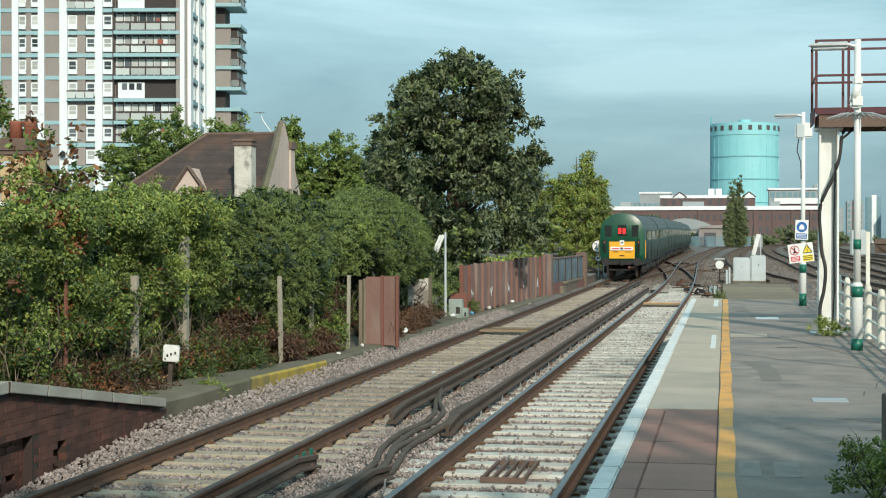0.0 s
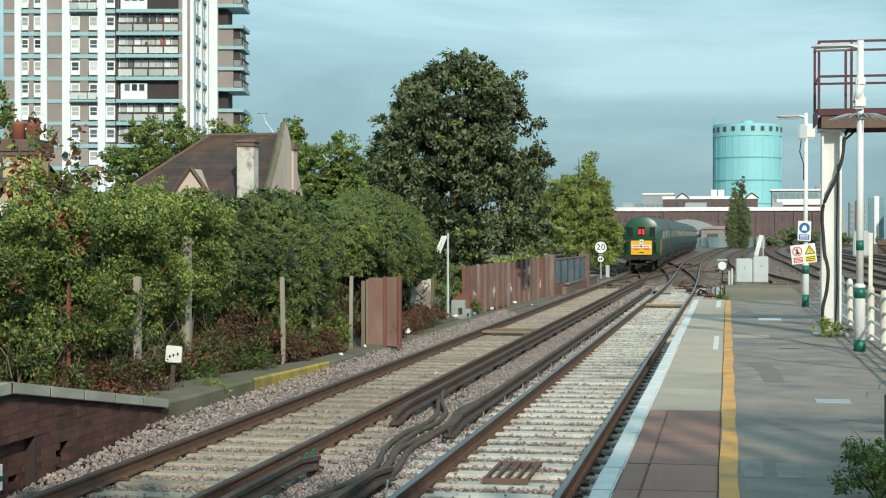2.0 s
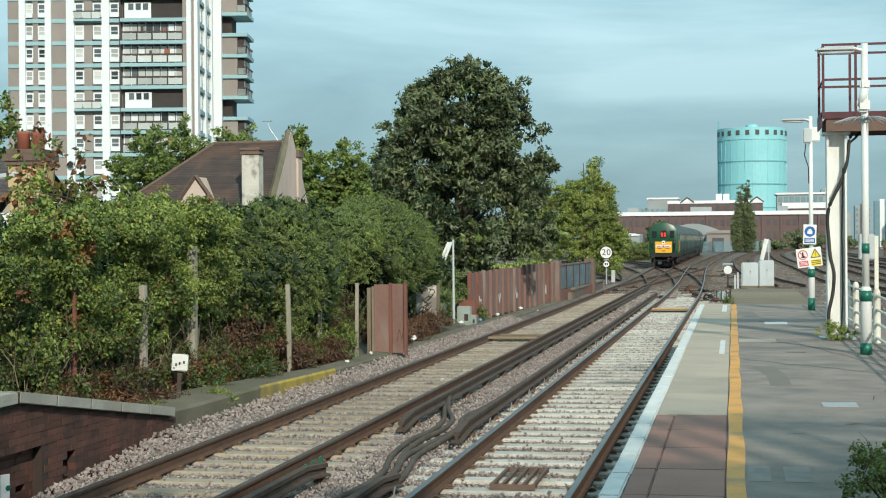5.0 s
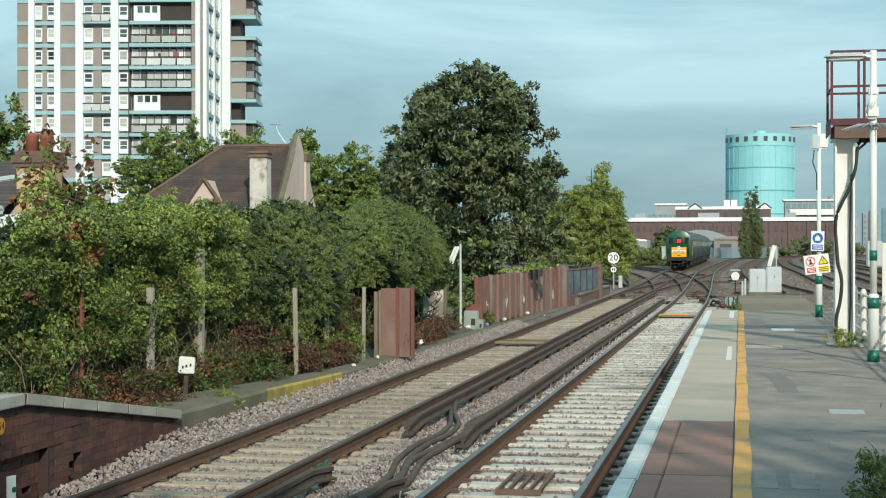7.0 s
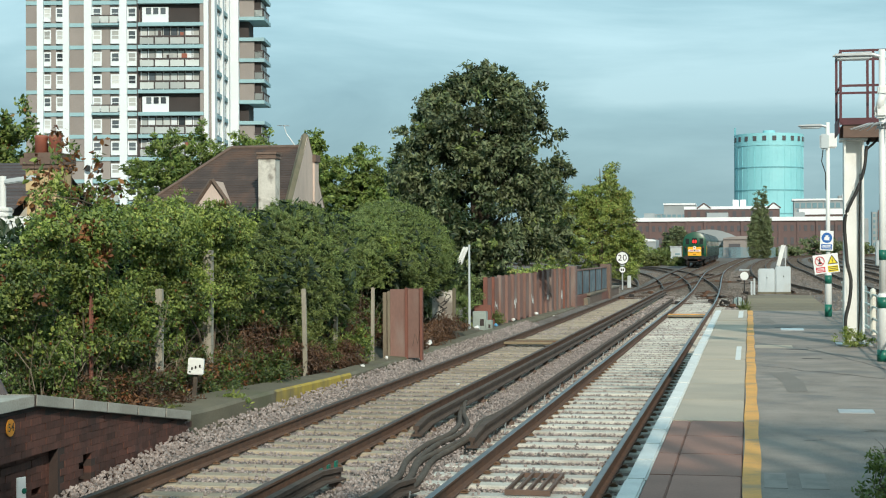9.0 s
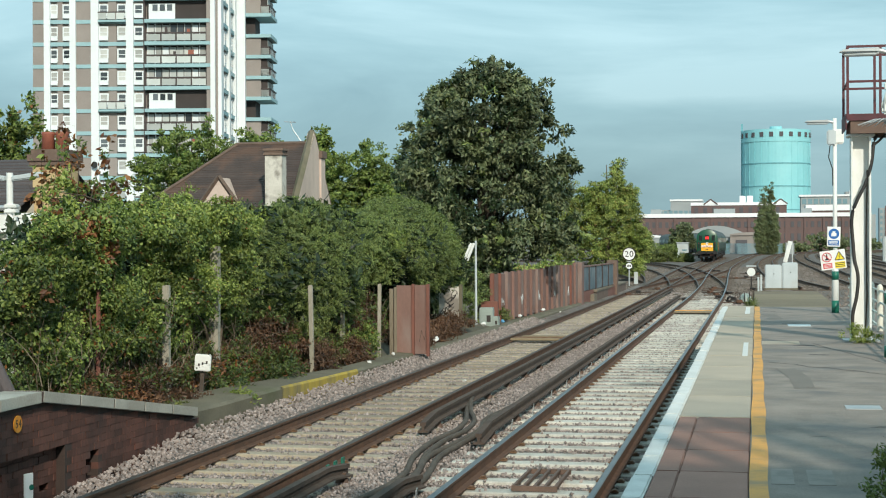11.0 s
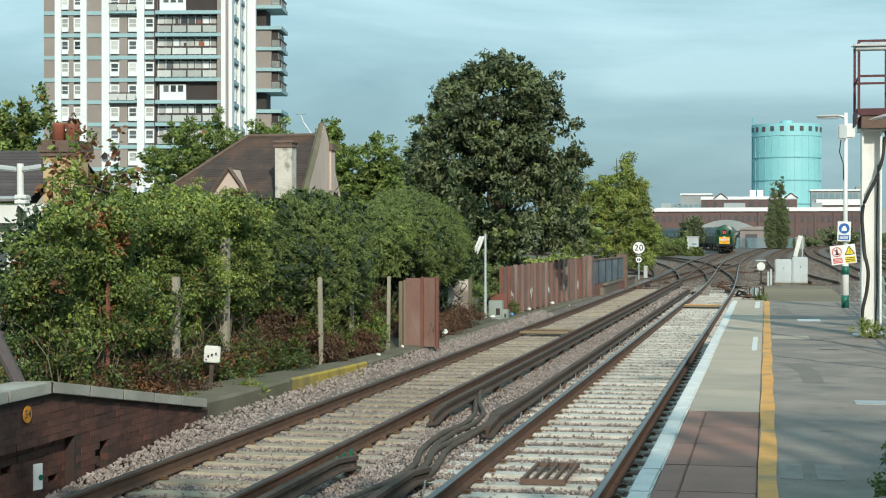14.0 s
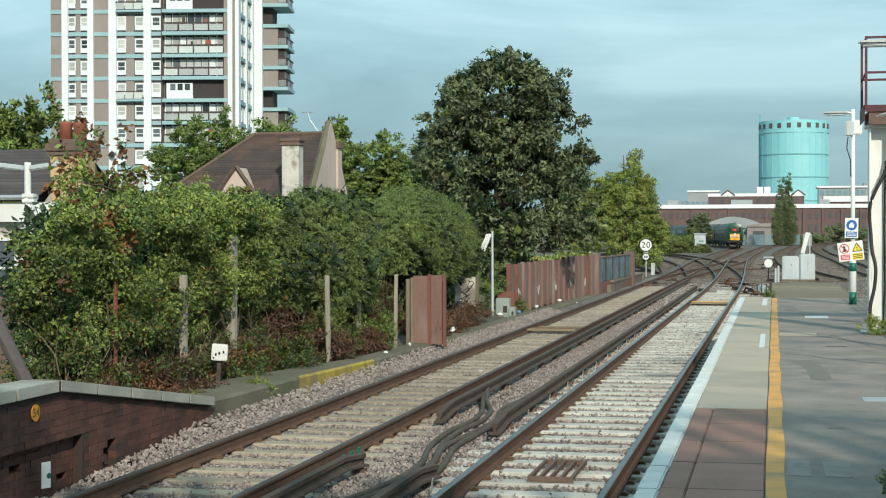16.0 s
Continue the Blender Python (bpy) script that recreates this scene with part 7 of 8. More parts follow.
    part("small_disc", disc(bmesh.new(), (0, 0, 1.22), (0, 1, 0), 0.21, 0.02), M["sign_white"], s)
    bm = bmesh.new()
    tube(bm, [(0.20 * math.cos(a), -0.012, 1.22 + 0.20 * math.sin(a)) for a in np.linspace(0, math.tau, 25)], 0.02, 6, caps=False)
    part("small_rim", bm, M["cable"], s)
    part("text_bar", boxes((-0.10, -0.02, -0.015, -0.010, 1.15, 1.29), (0.02, 0.10, -0.015, -0.010, 1.15, 1.29)), M["sign_black"], s)
    part("plate", boxes((-0.15, 0.15, -0.008, 0.008, 1.47, 1.53)), M["galv"], s)
    part("side_box", boxes((0.30, 0.52, 0, 0.2, 0.1, 0.85), bevel=0.02), M["grey_box"], s)


make_lineside()


# ---- on and between the tracks ----
def cable(pts, r, material, label, name="traction_cable"):
    t = thing(name, Matrix(), label, "cable", "traction cables")
    sm = [Vector(p) for p in pts]
    out = []
    for a, b, c, d in zip([sm[0]] + sm, sm, sm[1:], sm[2:] + [sm[-1]]):
        for i in range(6):
            q = i / 6
            out.append(0.5 * (2 * b + (c - a) * q + (2 * a - 5 * b + 4 * c - d) * q * q + (3 * b - a - 3 * c + d) * q ** 3))
    bm = bmesh.new()
    tube(bm, out + [sm[-1]], r, 10)
    part("sheath", bm, M[material], t, "", True)


def make_track_clutter():
    g = -0.12
    for dx in (0.0, 0.13):
        cable([(-4.42, 24.2 - dx, 0.0), (-4.30 + dx * 0.6, 23.1 - dx, g + 0.04), (-4.10 + dx, 21.9, g), (-4.02 + dx, 20.7, g), (-4.09 + dx, 19.5, g), (-4.02 + dx, 18.1, g), (-3.84 + dx, 16.9, g), (-3.80 + dx, 16.0, g), (-3.86 + dx, 15.1, g), (-3.99 + dx, 14.2, g), (-4.12 + dx, 12.8, g), (-4.2 + dx, 11, g)], 0.037, "cable_old", "thick dusty traction cable looping over the ballast")
    for dx in (0.0, 0.13):
        cable([(-3.48, 24.2 - dx * 3, 0.0), (-3.70, 23.6 - dx * 3, g + 0.04), (-3.78 - dx * 0.5, 22.2, g), (-3.66 - dx * 0.4, 20.8, g), (-3.68 - dx * 0.6, 19.5, g), (-3.72 - dx, 18.2, g), (-3.60 - dx, 17.1, g), (-3.52 - dx * 0.8, 16.2, g), (-3.56 - dx * 0.5, 15.4, g), (-3.62 - dx * 0.5, 14.6, g), (-3.72 - dx, 13.4, g), (-3.85 - dx, 11.5, g)], 0.036, "cable_old", "thick dusty traction cable joining the conductor rails")
    # rusty steel grating between the rails
    t = thing("grating", pose(-2.28, 16.7, -0.165), "rusty brown steel grating laid between the rails", "grating")
    for y in (-0.66, 0.58):
        part("cross_bar", boxes((-0.24, 0.24, y, y + 0.035, 0, 0.055)), M["brown_steel"], t)
    for k in range(5):
        x = -0.22 + k * 0.11
        part("slat", boxes((x - 0.017, x + 0.017, -0.64, 0.60, 0.02, 0.06), bevel=0.004), M["brown_steel"], t)
    # greenish clips on the far line's conductor end, a fallen sign and scraps
    t = thing("rail_end_guard", pose(-4.62, 16.4, -0.16), "small weathered green guard plates at the conductor rail's end", "guard")
    for k in range(3):
        part("plate", boxes((-0.01, 0.01, k * 0.32, k * 0.32 + 0.10, 0, 0.16)), M["green"], t)
    rnd = random.Random(31)
    rows = [(-7.45, 35.9, "litter", 0.16), (-7.38, 33.4, "litter", 0.09), (-7.5, 20.6, "litter", 0.07), (-7.3, 29.0, "litter", 0.06), (-7.35, 31.2, "litter", 0.06), (-7.6, 43.5, "litter", 0.12), (-7.3, 48.5, "litter", 0.08), (-7.2, 53, "litter", 0.1), (-7.0, 56.5, "litter", 0.12), (-6.95, 22.3, "litter_blue", 0.06), (-7.0, 21.0, "litter", 0.05), (-7.42, 34.0, "sign_yellow", 0.07), (-6.8, 24.2, "litter", 0.05), (-5.3, 28.2, "litter", 0.05), (-7.3, 45.0, "litter_blue", 0.08), (-6.9, 51, "rust_red", 0.12)]
    for x, y, m, s in rows:
        t = thing("litter", pose(x, y, 0.16 if x < -7.12 else -0.10, rnd.uniform(-20, 20), rnd.uniform(-20, 20), rnd.uniform(0, 180)), "crumpled scrap of litter beside the track", "litter", "scraps of litter")
        bm = bmesh.new()
        bmesh.ops.create_icosphere(bm, subdivisions=1, radius=s)
        for v in bm.verts:
            v.co = Vector((v.co.x * rnd.uniform(0.5, 1.2), v.co.y * rnd.uniform(0.4, 1.0), v.co.z * rnd.uniform(0.3, 0.9)))
        part("scrap", bm, M[m], t)
    # timber boards with leaf litter across the far line; yellow board across the near line
    t = thing("track_board", pose(-5.63, 40.5, -0.12), "weathered orange-brown boards lying across the far line", "board")
    for k in range(3):
        part("plank", boxes((-0.9 + 0.15 * k, 0.55 + 0.1 * k, k * 0.55, k * 0.55 + 0.24, 0, 0.06), bevel=0.01), M["timber"] if k != 1 else M["clip"], t)
    t = thing("yellow_board", pose(-2.31, 56.8, -0.13), "faded yellow board lying across the near line", "board")
    part("plank", boxes((-0.68, 0.68, 0.6, 1.6, 0, 0.04), bevel=0.01), M["timber"], t)
    part("yellow_edge", boxes((-0.68, 0.68, 1.62, 2.0, 0, 0.06), bevel=0.01), M["yellow_line"], t)
    # timber walkway beyond the ramp
    t = thing("timber_walkway", pose(1.1, 58, -0.17), "weathered timber boards laid beyond the platform ramp", "walkway")
    for k in range(24):
        part("plank", boxes((-1.2, 2.0, k * 1.02, k * 1.02 + 0.98, 0.0, 0.09)), M["timber"], t)
    # relay cabinets
    for x, w2, h, label in ((0.92, 0.46, 1.36, "pale grey relay cabinet with a sloped top"), (1.83, 0.42, 1.48, "pale grey relay cabinet with a domed top")):
        t = thing("relay_cabinet", pose(x, 88.8, -0.15), label, "cabinet", "relay cabinets")
        bm = boxes((-w2, w2, 0, 0.55, 0, h), bevel=0.05)
        body = part("body", bm, M["grey_box"], t)
        part("door", boxes((-w2 + 0.06, -0.01, -0.015, -0.002, 0.12, h - 0.12)), M["grey_box"], t)
        part("door", boxes((0.01, w2 - 0.06, -0.015, -0.002, 0.12, h - 0.12)), M["grey_box"], t)
        part("handle", boxes((0.02, 0.05, -0.04, -0.016, h * 0.6, h * 0.66)), M["cable"], t)
        part("plinth", boxes((-w2 - 0.03, w2 + 0.03, -0.03, 0.58, -0.1, 0.06)), M["concrete"], t)
    t = thing("point_machine", pose(-0.48, 68.5, -0.2), "domed green point motor with cables beside the near line", "point machine")
    bm = bmesh.new()
    bmesh.ops.create_uvsphere(bm, u_segments=18, v_segments=10, radius=0.29)
    for v in bm.verts:
        v.co = Vector((v.co.x, v.co.y * 1.3, max(-0.05, v.co.z) * 1.25 + 0.10))
    part("cover", bm, M["cabinet_green"], t, "pale green domed cover", True)
    part("base", boxes((-0.5, 0.36, -0.4, 0.4, 0, 0.10), bevel=0.02), M["under"], t)
    for k in range(3):
        part("rib", boxes((-0.24 + k * 0.2, -0.20 + k * 0.2, -0.42, -0.38, 0.05, 0.5)), M["under"], t)
    bm = bmesh.new()
    tube(bm, [(-0.45, 0, 0.25), (-0.7, 0.1, 0.3), (-0.8, 0.3, 0.12), (-0.6, 0.5, 0.05)], 0.05, 8)
    part("hose", bm, M["under"], t)
    # ground signal, marker posts, tall white tilted board
    t = thing("ground_signal", pose(-0.30, 92.0, -0.15), "round white ground signal between the tracks", "signal")
    part("post", boxes((-0.04, 0.04, 0, 0.08, 0, 0.7)), M["under"], t)
    part("face", disc(bmesh.new(), (0, -0.02, 0.9), (0, 1, 0), 0.24, 0.04), M["white"], t)
    part("cap", boxes((-0.3, 0.3, -0.05, 0.2, 1.2, 1.28), bevel=0.02), M["grey_box"], t)
    for x, y, h in ((0.1, 84, 0.8), (0.25, 86, 0.9)):
        t = thing("marker_post", pose(x, y, -0.18), "short grey marker post by the relay cabinets", "post", "marker posts")
        part("shaft", boxes((-0.05, 0.05, -0.05, 0.05, 0, h), bevel=0.01), M["grey_box"], t)
    t = thing("tilted_board", pose(2.75, 140, rise(140) - 0.2), "tall white board tilted on a grey post by the tracks", "sign")
    part("post", boxes((0.3, 0.4, -0.05, 0.05, 0, 2.5)), M["galv"], t)
    ob = part("board", boxes((-0.18, 0.18, -0.1, 0.1, -0.95, 0.95), bevel=0.03), M["white"], t)
    ob.matrix_basis = pose(-0.05, 0, 1.55, 0, 14, 0)
    t = thing("lineside_hut", pose(-9.2, 200, rise(200) - 0.2), "pale painted lineside hut with scrawl", "hut")
    part("body", boxes((-0.7, 0.7, 0, 2, 0, 2.3), bevel=0.03), M["grey_box"], t)
    part("roof", boxes((-0.8, 0.8, -0.1, 2.1, 2.3, 2.42)), M["galv"], t)
    part("scrawl", boxes((-0.4, 0.3, -0.02, -0.005, 0.8, 1.1), (-0.1, 0.5, -0.02, -0.005, 1.3, 1.5)), M["far_blue"], t)
    for x, y, h, seed in ((-10.9, 196, 2.2, 61), (-12.6, 194, 2.1, 62), (-14.4, 193, 2.0, 63), (-10.3, 203, 2.7, 64), (-16.2, 192, 1.9, 65)):
        s = thing("scrub_bush", pose(x, y, rise(y) - 0.25), "low olive scrub on the bank inside the curve", "bush", "scrub on the bank")
        foliage("foliage", s, [(0, 0, h * 0.45, 1.25, 1.3, h * 0.55), (0.4, 0, h * 0.7, 0.7, 0.9, h * 0.4)], 70, 60, (0.20, 0.09), (0.15, 0.4), M["leaf_bush"], seed, 0.2, floor=0.0)
        foliage("dry_foliage", s, [(0, 0, h * 0.3, 1.3, 1.3, h * 0.4)], 30, 40, (0.18, 0.06), (0.15, 0.35), M["leaf_grass"], seed + 20, 0.2, floor=0.0)
        limbs(s, (0, 0, 0), [(0.4, 0.2, h * 0.7), (-0.5, 0, h * 0.6), (0.1, -0.3, h * 0.8)], 0.05, seed, name="stem")
    t = thing("lineside_hut", pose(6.2, 300, rise(300) - 0.2), "grey cabinet hut by the curving tracks", "hut")
    part("body", boxes((-0.8, 0.8, 0, 2, 0, 2.1), bevel=0.03), M["far_grey"], t)
    part("roof", boxes((-0.9, 0.9, -0.1, 2.1, 2.1, 2.2)), M["galv"], t)


def make_planter():
    t = thing("timber_planter", pose(0.965, 9.55, PZ), "dark weathered timber planter standing on the platform", "planter")
    part("side", boxes((0.02, 0.09, 0, 0.7, 0, 0.48), bevel=0.006), M["sleeper_wood"], t)
    part("front", boxes((0.0, 0.85, -0.06, 0.0, 0, 0.36), bevel=0.006), M["sleeper_wood"], t)
    part("back", boxes((0.09, 0.85, 0.64, 0.7, 0, 0.48), bevel=0.006), M["sleeper_wood"], t)
    part("soil", boxes((0.09, 0.85, 0.0, 0.64, 0, 0.30)), M["soil"], t)


make_planter()


def make_points():
    """Long timbers under the switches, with rods and cable ends lying about."""
    rnd = random.Random(41)
    for cx, y0, y1 in ((-4.2, 88, 118), (-1.6, 74, 100)):
        t = thing("point_timbers", pose(0, 0, 0), "long tarred timbers under a set of points", "sleepers", "points")
        me = bpy.data.meshes.new("timber")
        b = boxes((-2.3, 2.3, -0.14, 0.14, -0.2, 0.0), bevel=0.01)
        b.to_mesh(me)
        b.free()
        me.materials.append(M["sleeper_wood"])
        y = y0
        while y < y1:
            piece("timber", me, t, pose(cx + rnd.uniform(-0.3, 0.3), y, rise(y) - 0.16, 0, 0, rnd.uniform(-2, 2)))
            y += 1.5
    for k in range(26):
        x, y = rnd.uniform(-6.5, 0.5), rnd.uniform(66, 130)
        t = thing("point_rod", pose(x, y, rise(y) - 0.14, 0, 0, rnd.uniform(-80, 80)), "rusty rod and bracket among the points", "rod", "point rods")
        part("bar", boxes((-0.7, 0.7, -0.025, 0.025, 0, 0.05)), M["third"], t)
        part("bracket", boxes((-0.12, 0.14, -0.12, 0.12, 0, 0.13), bevel=0.02), M["under"] if k % 2 else M["rail_side"], t)


make_track_clutter()
make_points()


# ---- houses ----
def make_gabled_house():
    """Rendered house beyond the shrubs: ridge across the view, a steep parapet gable, a hipped end, two stacks."""
    t = thing("house", pose(-27.0, 80, -3.0), "old house with brown tiled roof and stained pink gable", "house")
    R, E, d = 10.85, 7.55, 3.25         # ridge and eaves over the foot, half depth
    xl, xr, xh = -4.6, 3.55, -0.4
    part("wall", boxes((xl + 0.3, xr, -d + 0.2, d - 0.2, 0, E)), M["render_wall"], t)
    # gable wall with parapet
    bm = bmesh.new()
    prof = [(-d - 0.15, 0), (d + 0.55, 0), (d + 0.15, E - 0.2), (0.12, R + 0.55), (-0.12, R + 0.55), (-d - 0.15, E - 0.1)]
    a = [bm.verts.new((xr, y, z)) for y, z in prof]
    b = [bm.verts.new((xr + 0.35, y, z)) for y, z in prof]
    bm.faces.new(a[::-1])
    bm.faces.new(b)
    for i in range(6):
        bm.faces.new((a[i], a[(i + 1) % 6], b[(i + 1) % 6], b[i]))
    bmesh.ops.recalc_face_normals(bm, faces=bm.faces[:])
    part("gable", bm, M["render_wall"], t, "stained pinkish rendered gable")
    bm = bmesh.new()
    for s in (-1, 1):
        tube(bm, [(xr + 0.17, s * (d + 0.2), E - 0.1), (xr + 0.17, 0, R + 0.62)], 0.2, 4)
    part("parapet_cap", bm, M["concrete"], t, "dark weathered parapet cap")
    # roof in overlapping courses
    n = 26
    roof = part("roof", boxes((xl + 0.6, xr - 0.02, -d + 0.25, d - 0.25, E - 0.1, E + 0.02)), M["roof_tile"], t, "brown tiled roof")
    for s in (-1, 1):
        for k in range(n):
            q0, q1 = k / n, (k + 1.25) / n
            y0, y1 = s * (d + 0.15) * (1 - q0), s * (d + 0.15) * max(0, 1 - q1)
            z0, z1 = E - 0.15 + (R - E + 0.15) * q0, E - 0.15 + (R - E + 0.15) * min(1, q1)
            l0, l1 = xl + (xh - xl) * q0, xl + (xh - xl) * min(1, q1)
            bm = bmesh.new()
            v = [bm.verts.new(p) for p in ((l0, y0, z0 + 0.05), (xr, y0, z0 + 0.05), (xr, y1, z1 + 0.01), (l1, y1, z1 + 0.01), (l0, y0, z0), (xr, y0, z0), (xr, y1, z1 - 0.04), (l1, y1, z1 - 0.04))]
            for f in ((0, 1, 2, 3), (4, 7, 6, 5), (0, 4, 5, 1), (1, 5, 6, 2), (2, 6, 7, 3), (3, 7, 4, 0)):
                bm.faces.new([v[i] for i in f])
            bmesh.ops.recalc_face_normals(bm, faces=bm.faces[:])
            part("tile_course", bm, M["roof_tile"], roof)
    bm = bmesh.new()
    v = [bm.verts.new(p) for p in ((xl, -d - 0.15, E - 0.15), (xl, d + 0.15, E - 0.15), (xh, 0, R))]
    bm.faces.new(v)
    w = [bm.verts.new(p) for p in ((xl + 0.2, -d, E - 0.25), (xl + 0.2, d, E - 0.25), (xh + 0.1, 0, R - 0.2))]
    bm.faces.new(w[::-1])
    for i in range(3):
        bm.faces.new((v[i], w[i], w[(i + 1) % 3], v[(i + 1) % 3]))
    bmesh.ops.recalc_face_normals(bm, faces=bm.faces[:])
    part("hip", bm, M["roof_tile"], roof)
    bm = bmesh.new()
    tube(bm, [(xh, 0, R + 0.03), (xr, 0, R + 0.03)], 0.11, 8)
    tube(bm, [(xl, -d - 0.15, E - 0.12), (xh, 0, R + 0.03)], 0.10, 8)
    part("ridge_tiles", bm, M["old_brick"], roof)
    # front stack, rendered, with a brick head
    c = part("chimney", boxes((2.5, 3.4, -4.3, -3.5, 0.0, 10.0), bevel=0.02), M["white_render"], t, "chimney stack in patchy white render")
    part("chimney_head", boxes((2.43, 3.47, -4.37, -3.43, 10.0, 10.12), (2.47, 3.43, -4.33, -3.47, 10.12, 10.22), (2.41, 3.49, -4.39, -3.41, 10.22, 10.35), bevel=0.015), M["old_brick"], c)
    c = part("chimney", boxes((3.2, 4.0, 0.9, 1.7, 6.2, 10.1), bevel=0.02), M["render_wall"], t, "chimney stack behind the gable")
    part("chimney_head", boxes((3.12, 4.08, 0.82, 1.78, 10.1, 10.5), bevel=0.02), M["old_brick"], c)
    # small front gable
    bm = bmesh.new()
    prof = [(-1.0, 5.6), (1.0, 5.6), (1.0, 7.55), (0, 8.95), (-1.0, 7.55)]
    a = [bm.verts.new((x - 0.2, -d - 0.4, z)) for x, z in prof]
    b = [bm.verts.new((x - 0.2, -d + 1.6, z)) for x, z in prof]
    bm.faces.new(a)
    bm.faces.new(b[::-1])
    for i in range(5):
        bm.faces.new((a[i], b[i], b[(i + 1) % 5], a[(i + 1) % 5]))
    bmesh.ops.recalc_face_normals(bm, faces=bm.faces[:])
    part("dormer", bm, M["render_wall"], t, "small stained gabled dormer")
    bm = bmesh.new()
    for s in (-1, 1):
        tube(bm, [(-0.2 + s * 1.12, -d - 0.42, 7.45), (-0.2, -d - 0.42, 9.0)], 0.12, 4)
    part("dormer_verge", bm, M["old_brick"], t)
    # aerial on a bent pole
    bm = bmesh.new()
    tube(bm, [(3.2, 0, 10.9), (2.7, 0, 11.6), (2.55, 0, 12.05)], 0.025, 6)
    tube(bm, [(2.2, 0, 12.05), (2.85, 0, 12.0)], 0.02, 6)
    for k in range(4):
        tube(bm, [(2.3 + 0.16 * k, -0.25, 12.03), (2.3 + 0.16 * k, 0.25, 12.03)], 0.015, 5)
    part("aerial", bm, M["galv"], t, "television aerial on a bent pole")


make_gabled_house()


def make_station_house():
    """Low slated building with a tall yellow brick stack, half hidden by the creeper."""
    t = thing("station_building", pose(-19.6, 36.2, -2.0), "low slate-roofed white building behind the creeper", "building")
    part("wall", boxes((-5.0, 2.66, -2.2, 2.2, 0, 5.15)), M["white_render"], t, "white painted wall")
    n = 14
    for k in range(n):
        q0, q1 = k / n, (k + 1.2) / n
        bm = bmesh.new()
        y0, y1, z0, z1 = -2.5 * (1 - q0), -2.5 * (1 - min(1, q1)), 5.35 + 1.25 * q0, 5.35 + 1.25 * min(1, q1)
        v = [bm.verts.new(p) for p in ((-5.2, y0, z0 + 0.03), (2.72, y0, z0 + 0.03), (2.72, y1, z1), (-5.2, y1, z1), (-5.2, y0, z0), (2.72, y0, z0), (2.72, y1, z1 - 0.03), (-5.2, y1, z1 - 0.03))]
        for f in ((0, 1, 2, 3), (4, 7, 6, 5), (0, 4, 5, 1), (1, 5, 6, 2), (2, 6, 7, 3), (3, 7, 4, 0)):
            bm.faces.new([v[i] for i in f])
        bmesh.ops.recalc_face_normals(bm, faces=bm.faces[:])
        part("slate_course", bm, M["slate"], t)
    bm = bmesh.new()
    v = [bm.verts.new(p) for p in ((-5.2, 0, 6.6), (2.72, 0, 6.6), (2.72, 2.5, 5.35), (-5.2, 2.5, 5.35))]
    bm.faces.new(v)
    part("back_slope", bm, M["slate"], t)
    for x in (-5.0, 2.62):
        bm = bmesh.new()
        bm.faces.new([bm.verts.new(p) for p in ((x, -2.2, 5.1), (x, 2.2, 5.1), (x, 0, 6.5))])
        part("gable", bm, M["white_render"], t)
    bm = bmesh.new()
    tube(bm, [(-5.2, -2.55, 5.32), (2.72, -2.55, 5.32)], 0.06, 8)
    part("gutter", bm, M["galv"], t)
    part("fascia", boxes((-5.1, 3.1, -2.42, -2.22, 4.75, 5.2)), M["white"], t, "white fascia board")
    w = part("window", boxes((1.2, 2.0, -2.24, -2.19, 3.0, 4.3)), M["pane"], t)
    part("frame", boxes((1.15, 1.22, -2.27, -2.2, 2.95, 4.35), (1.98, 2.05, -2.27, -2.2, 2.95, 4.35), (1.15, 2.05, -2.27, -2.2, 4.3, 4.37), (1.15, 2.05, -2.27, -2.2, 2.9, 3.0), (1.15, 2.05, -2.27, -2.2, 3.62, 3.68)), M["white"], w)
    c = part("chimney", boxes((2.58, 3.38, -1.6, -0.8, 4.0, 6.35), bevel=0.01), M["yellow_brick"], t, "yellow brick chimney stack")
    part("chimney_head", boxes((2.52, 3.44, -1.66, -0.74, 6.35, 6.45), (2.48, 3.48, -1.70, -0.70, 6.45, 6.62), (2.55, 3.41, -1.63, -0.77, 6.62, 6.74), bevel=0.01), M["old_brick"], c, "dark corbelled chimney head")
    for x in (2.80, 3.16):
        bm = bmesh.new()
        tube(bm, [(x, -1.2, 6.72), (x, -1.2, 7.08), (x, -1.2, 7.12), (x, -1.2, 7.18)], 0.17, 14, radii=[0.17, 0.15, 0.17, 0.16])
        part("chimney_pot", bm, M["terracotta"], c, "terracotta chimney pot", True)
    # dark brick wall in front
    w = thing("garden_wall", pose(-17.0, 31.0, -1.0), "dark brown brick wall behind the creeper", "wall")
    part("wall", boxes((-6, 3.5, 0, 0.25, 0, 2.3)), M["old_brick"], w)
    part("coping", boxes((-6, 3.5, -0.05, 0.3, 2.3, 2.38)), M["concrete"], w)
    # twin-armed white lamp
    l = thing("twin_lamp_post", pose(-14.25, 28.0, -1.0), "white twin-armed platform lamp behind the creeper", "lamp post")
    part("pole", tube(bmesh.new(), [(0, 0, 0), (0, 0, 4.85)], 0.065, 12), M["white"], l)
    for s in (-1, 1):
        bm = boxes((0.06, 0.75, -0.08, 0.08, -0.04, 0.06), bevel=0.02)
        for v in bm.verts:
            v.co.z += v.co.x * 0.12
            v.co.x *= s
        bmesh.ops.recalc_face_normals(bm, faces=bm.faces[:])
        ob = part("lantern", bm, M["grey_box"], l, "pale grey lantern")
        ob.matrix_basis = pose(0, 0, 4.72)
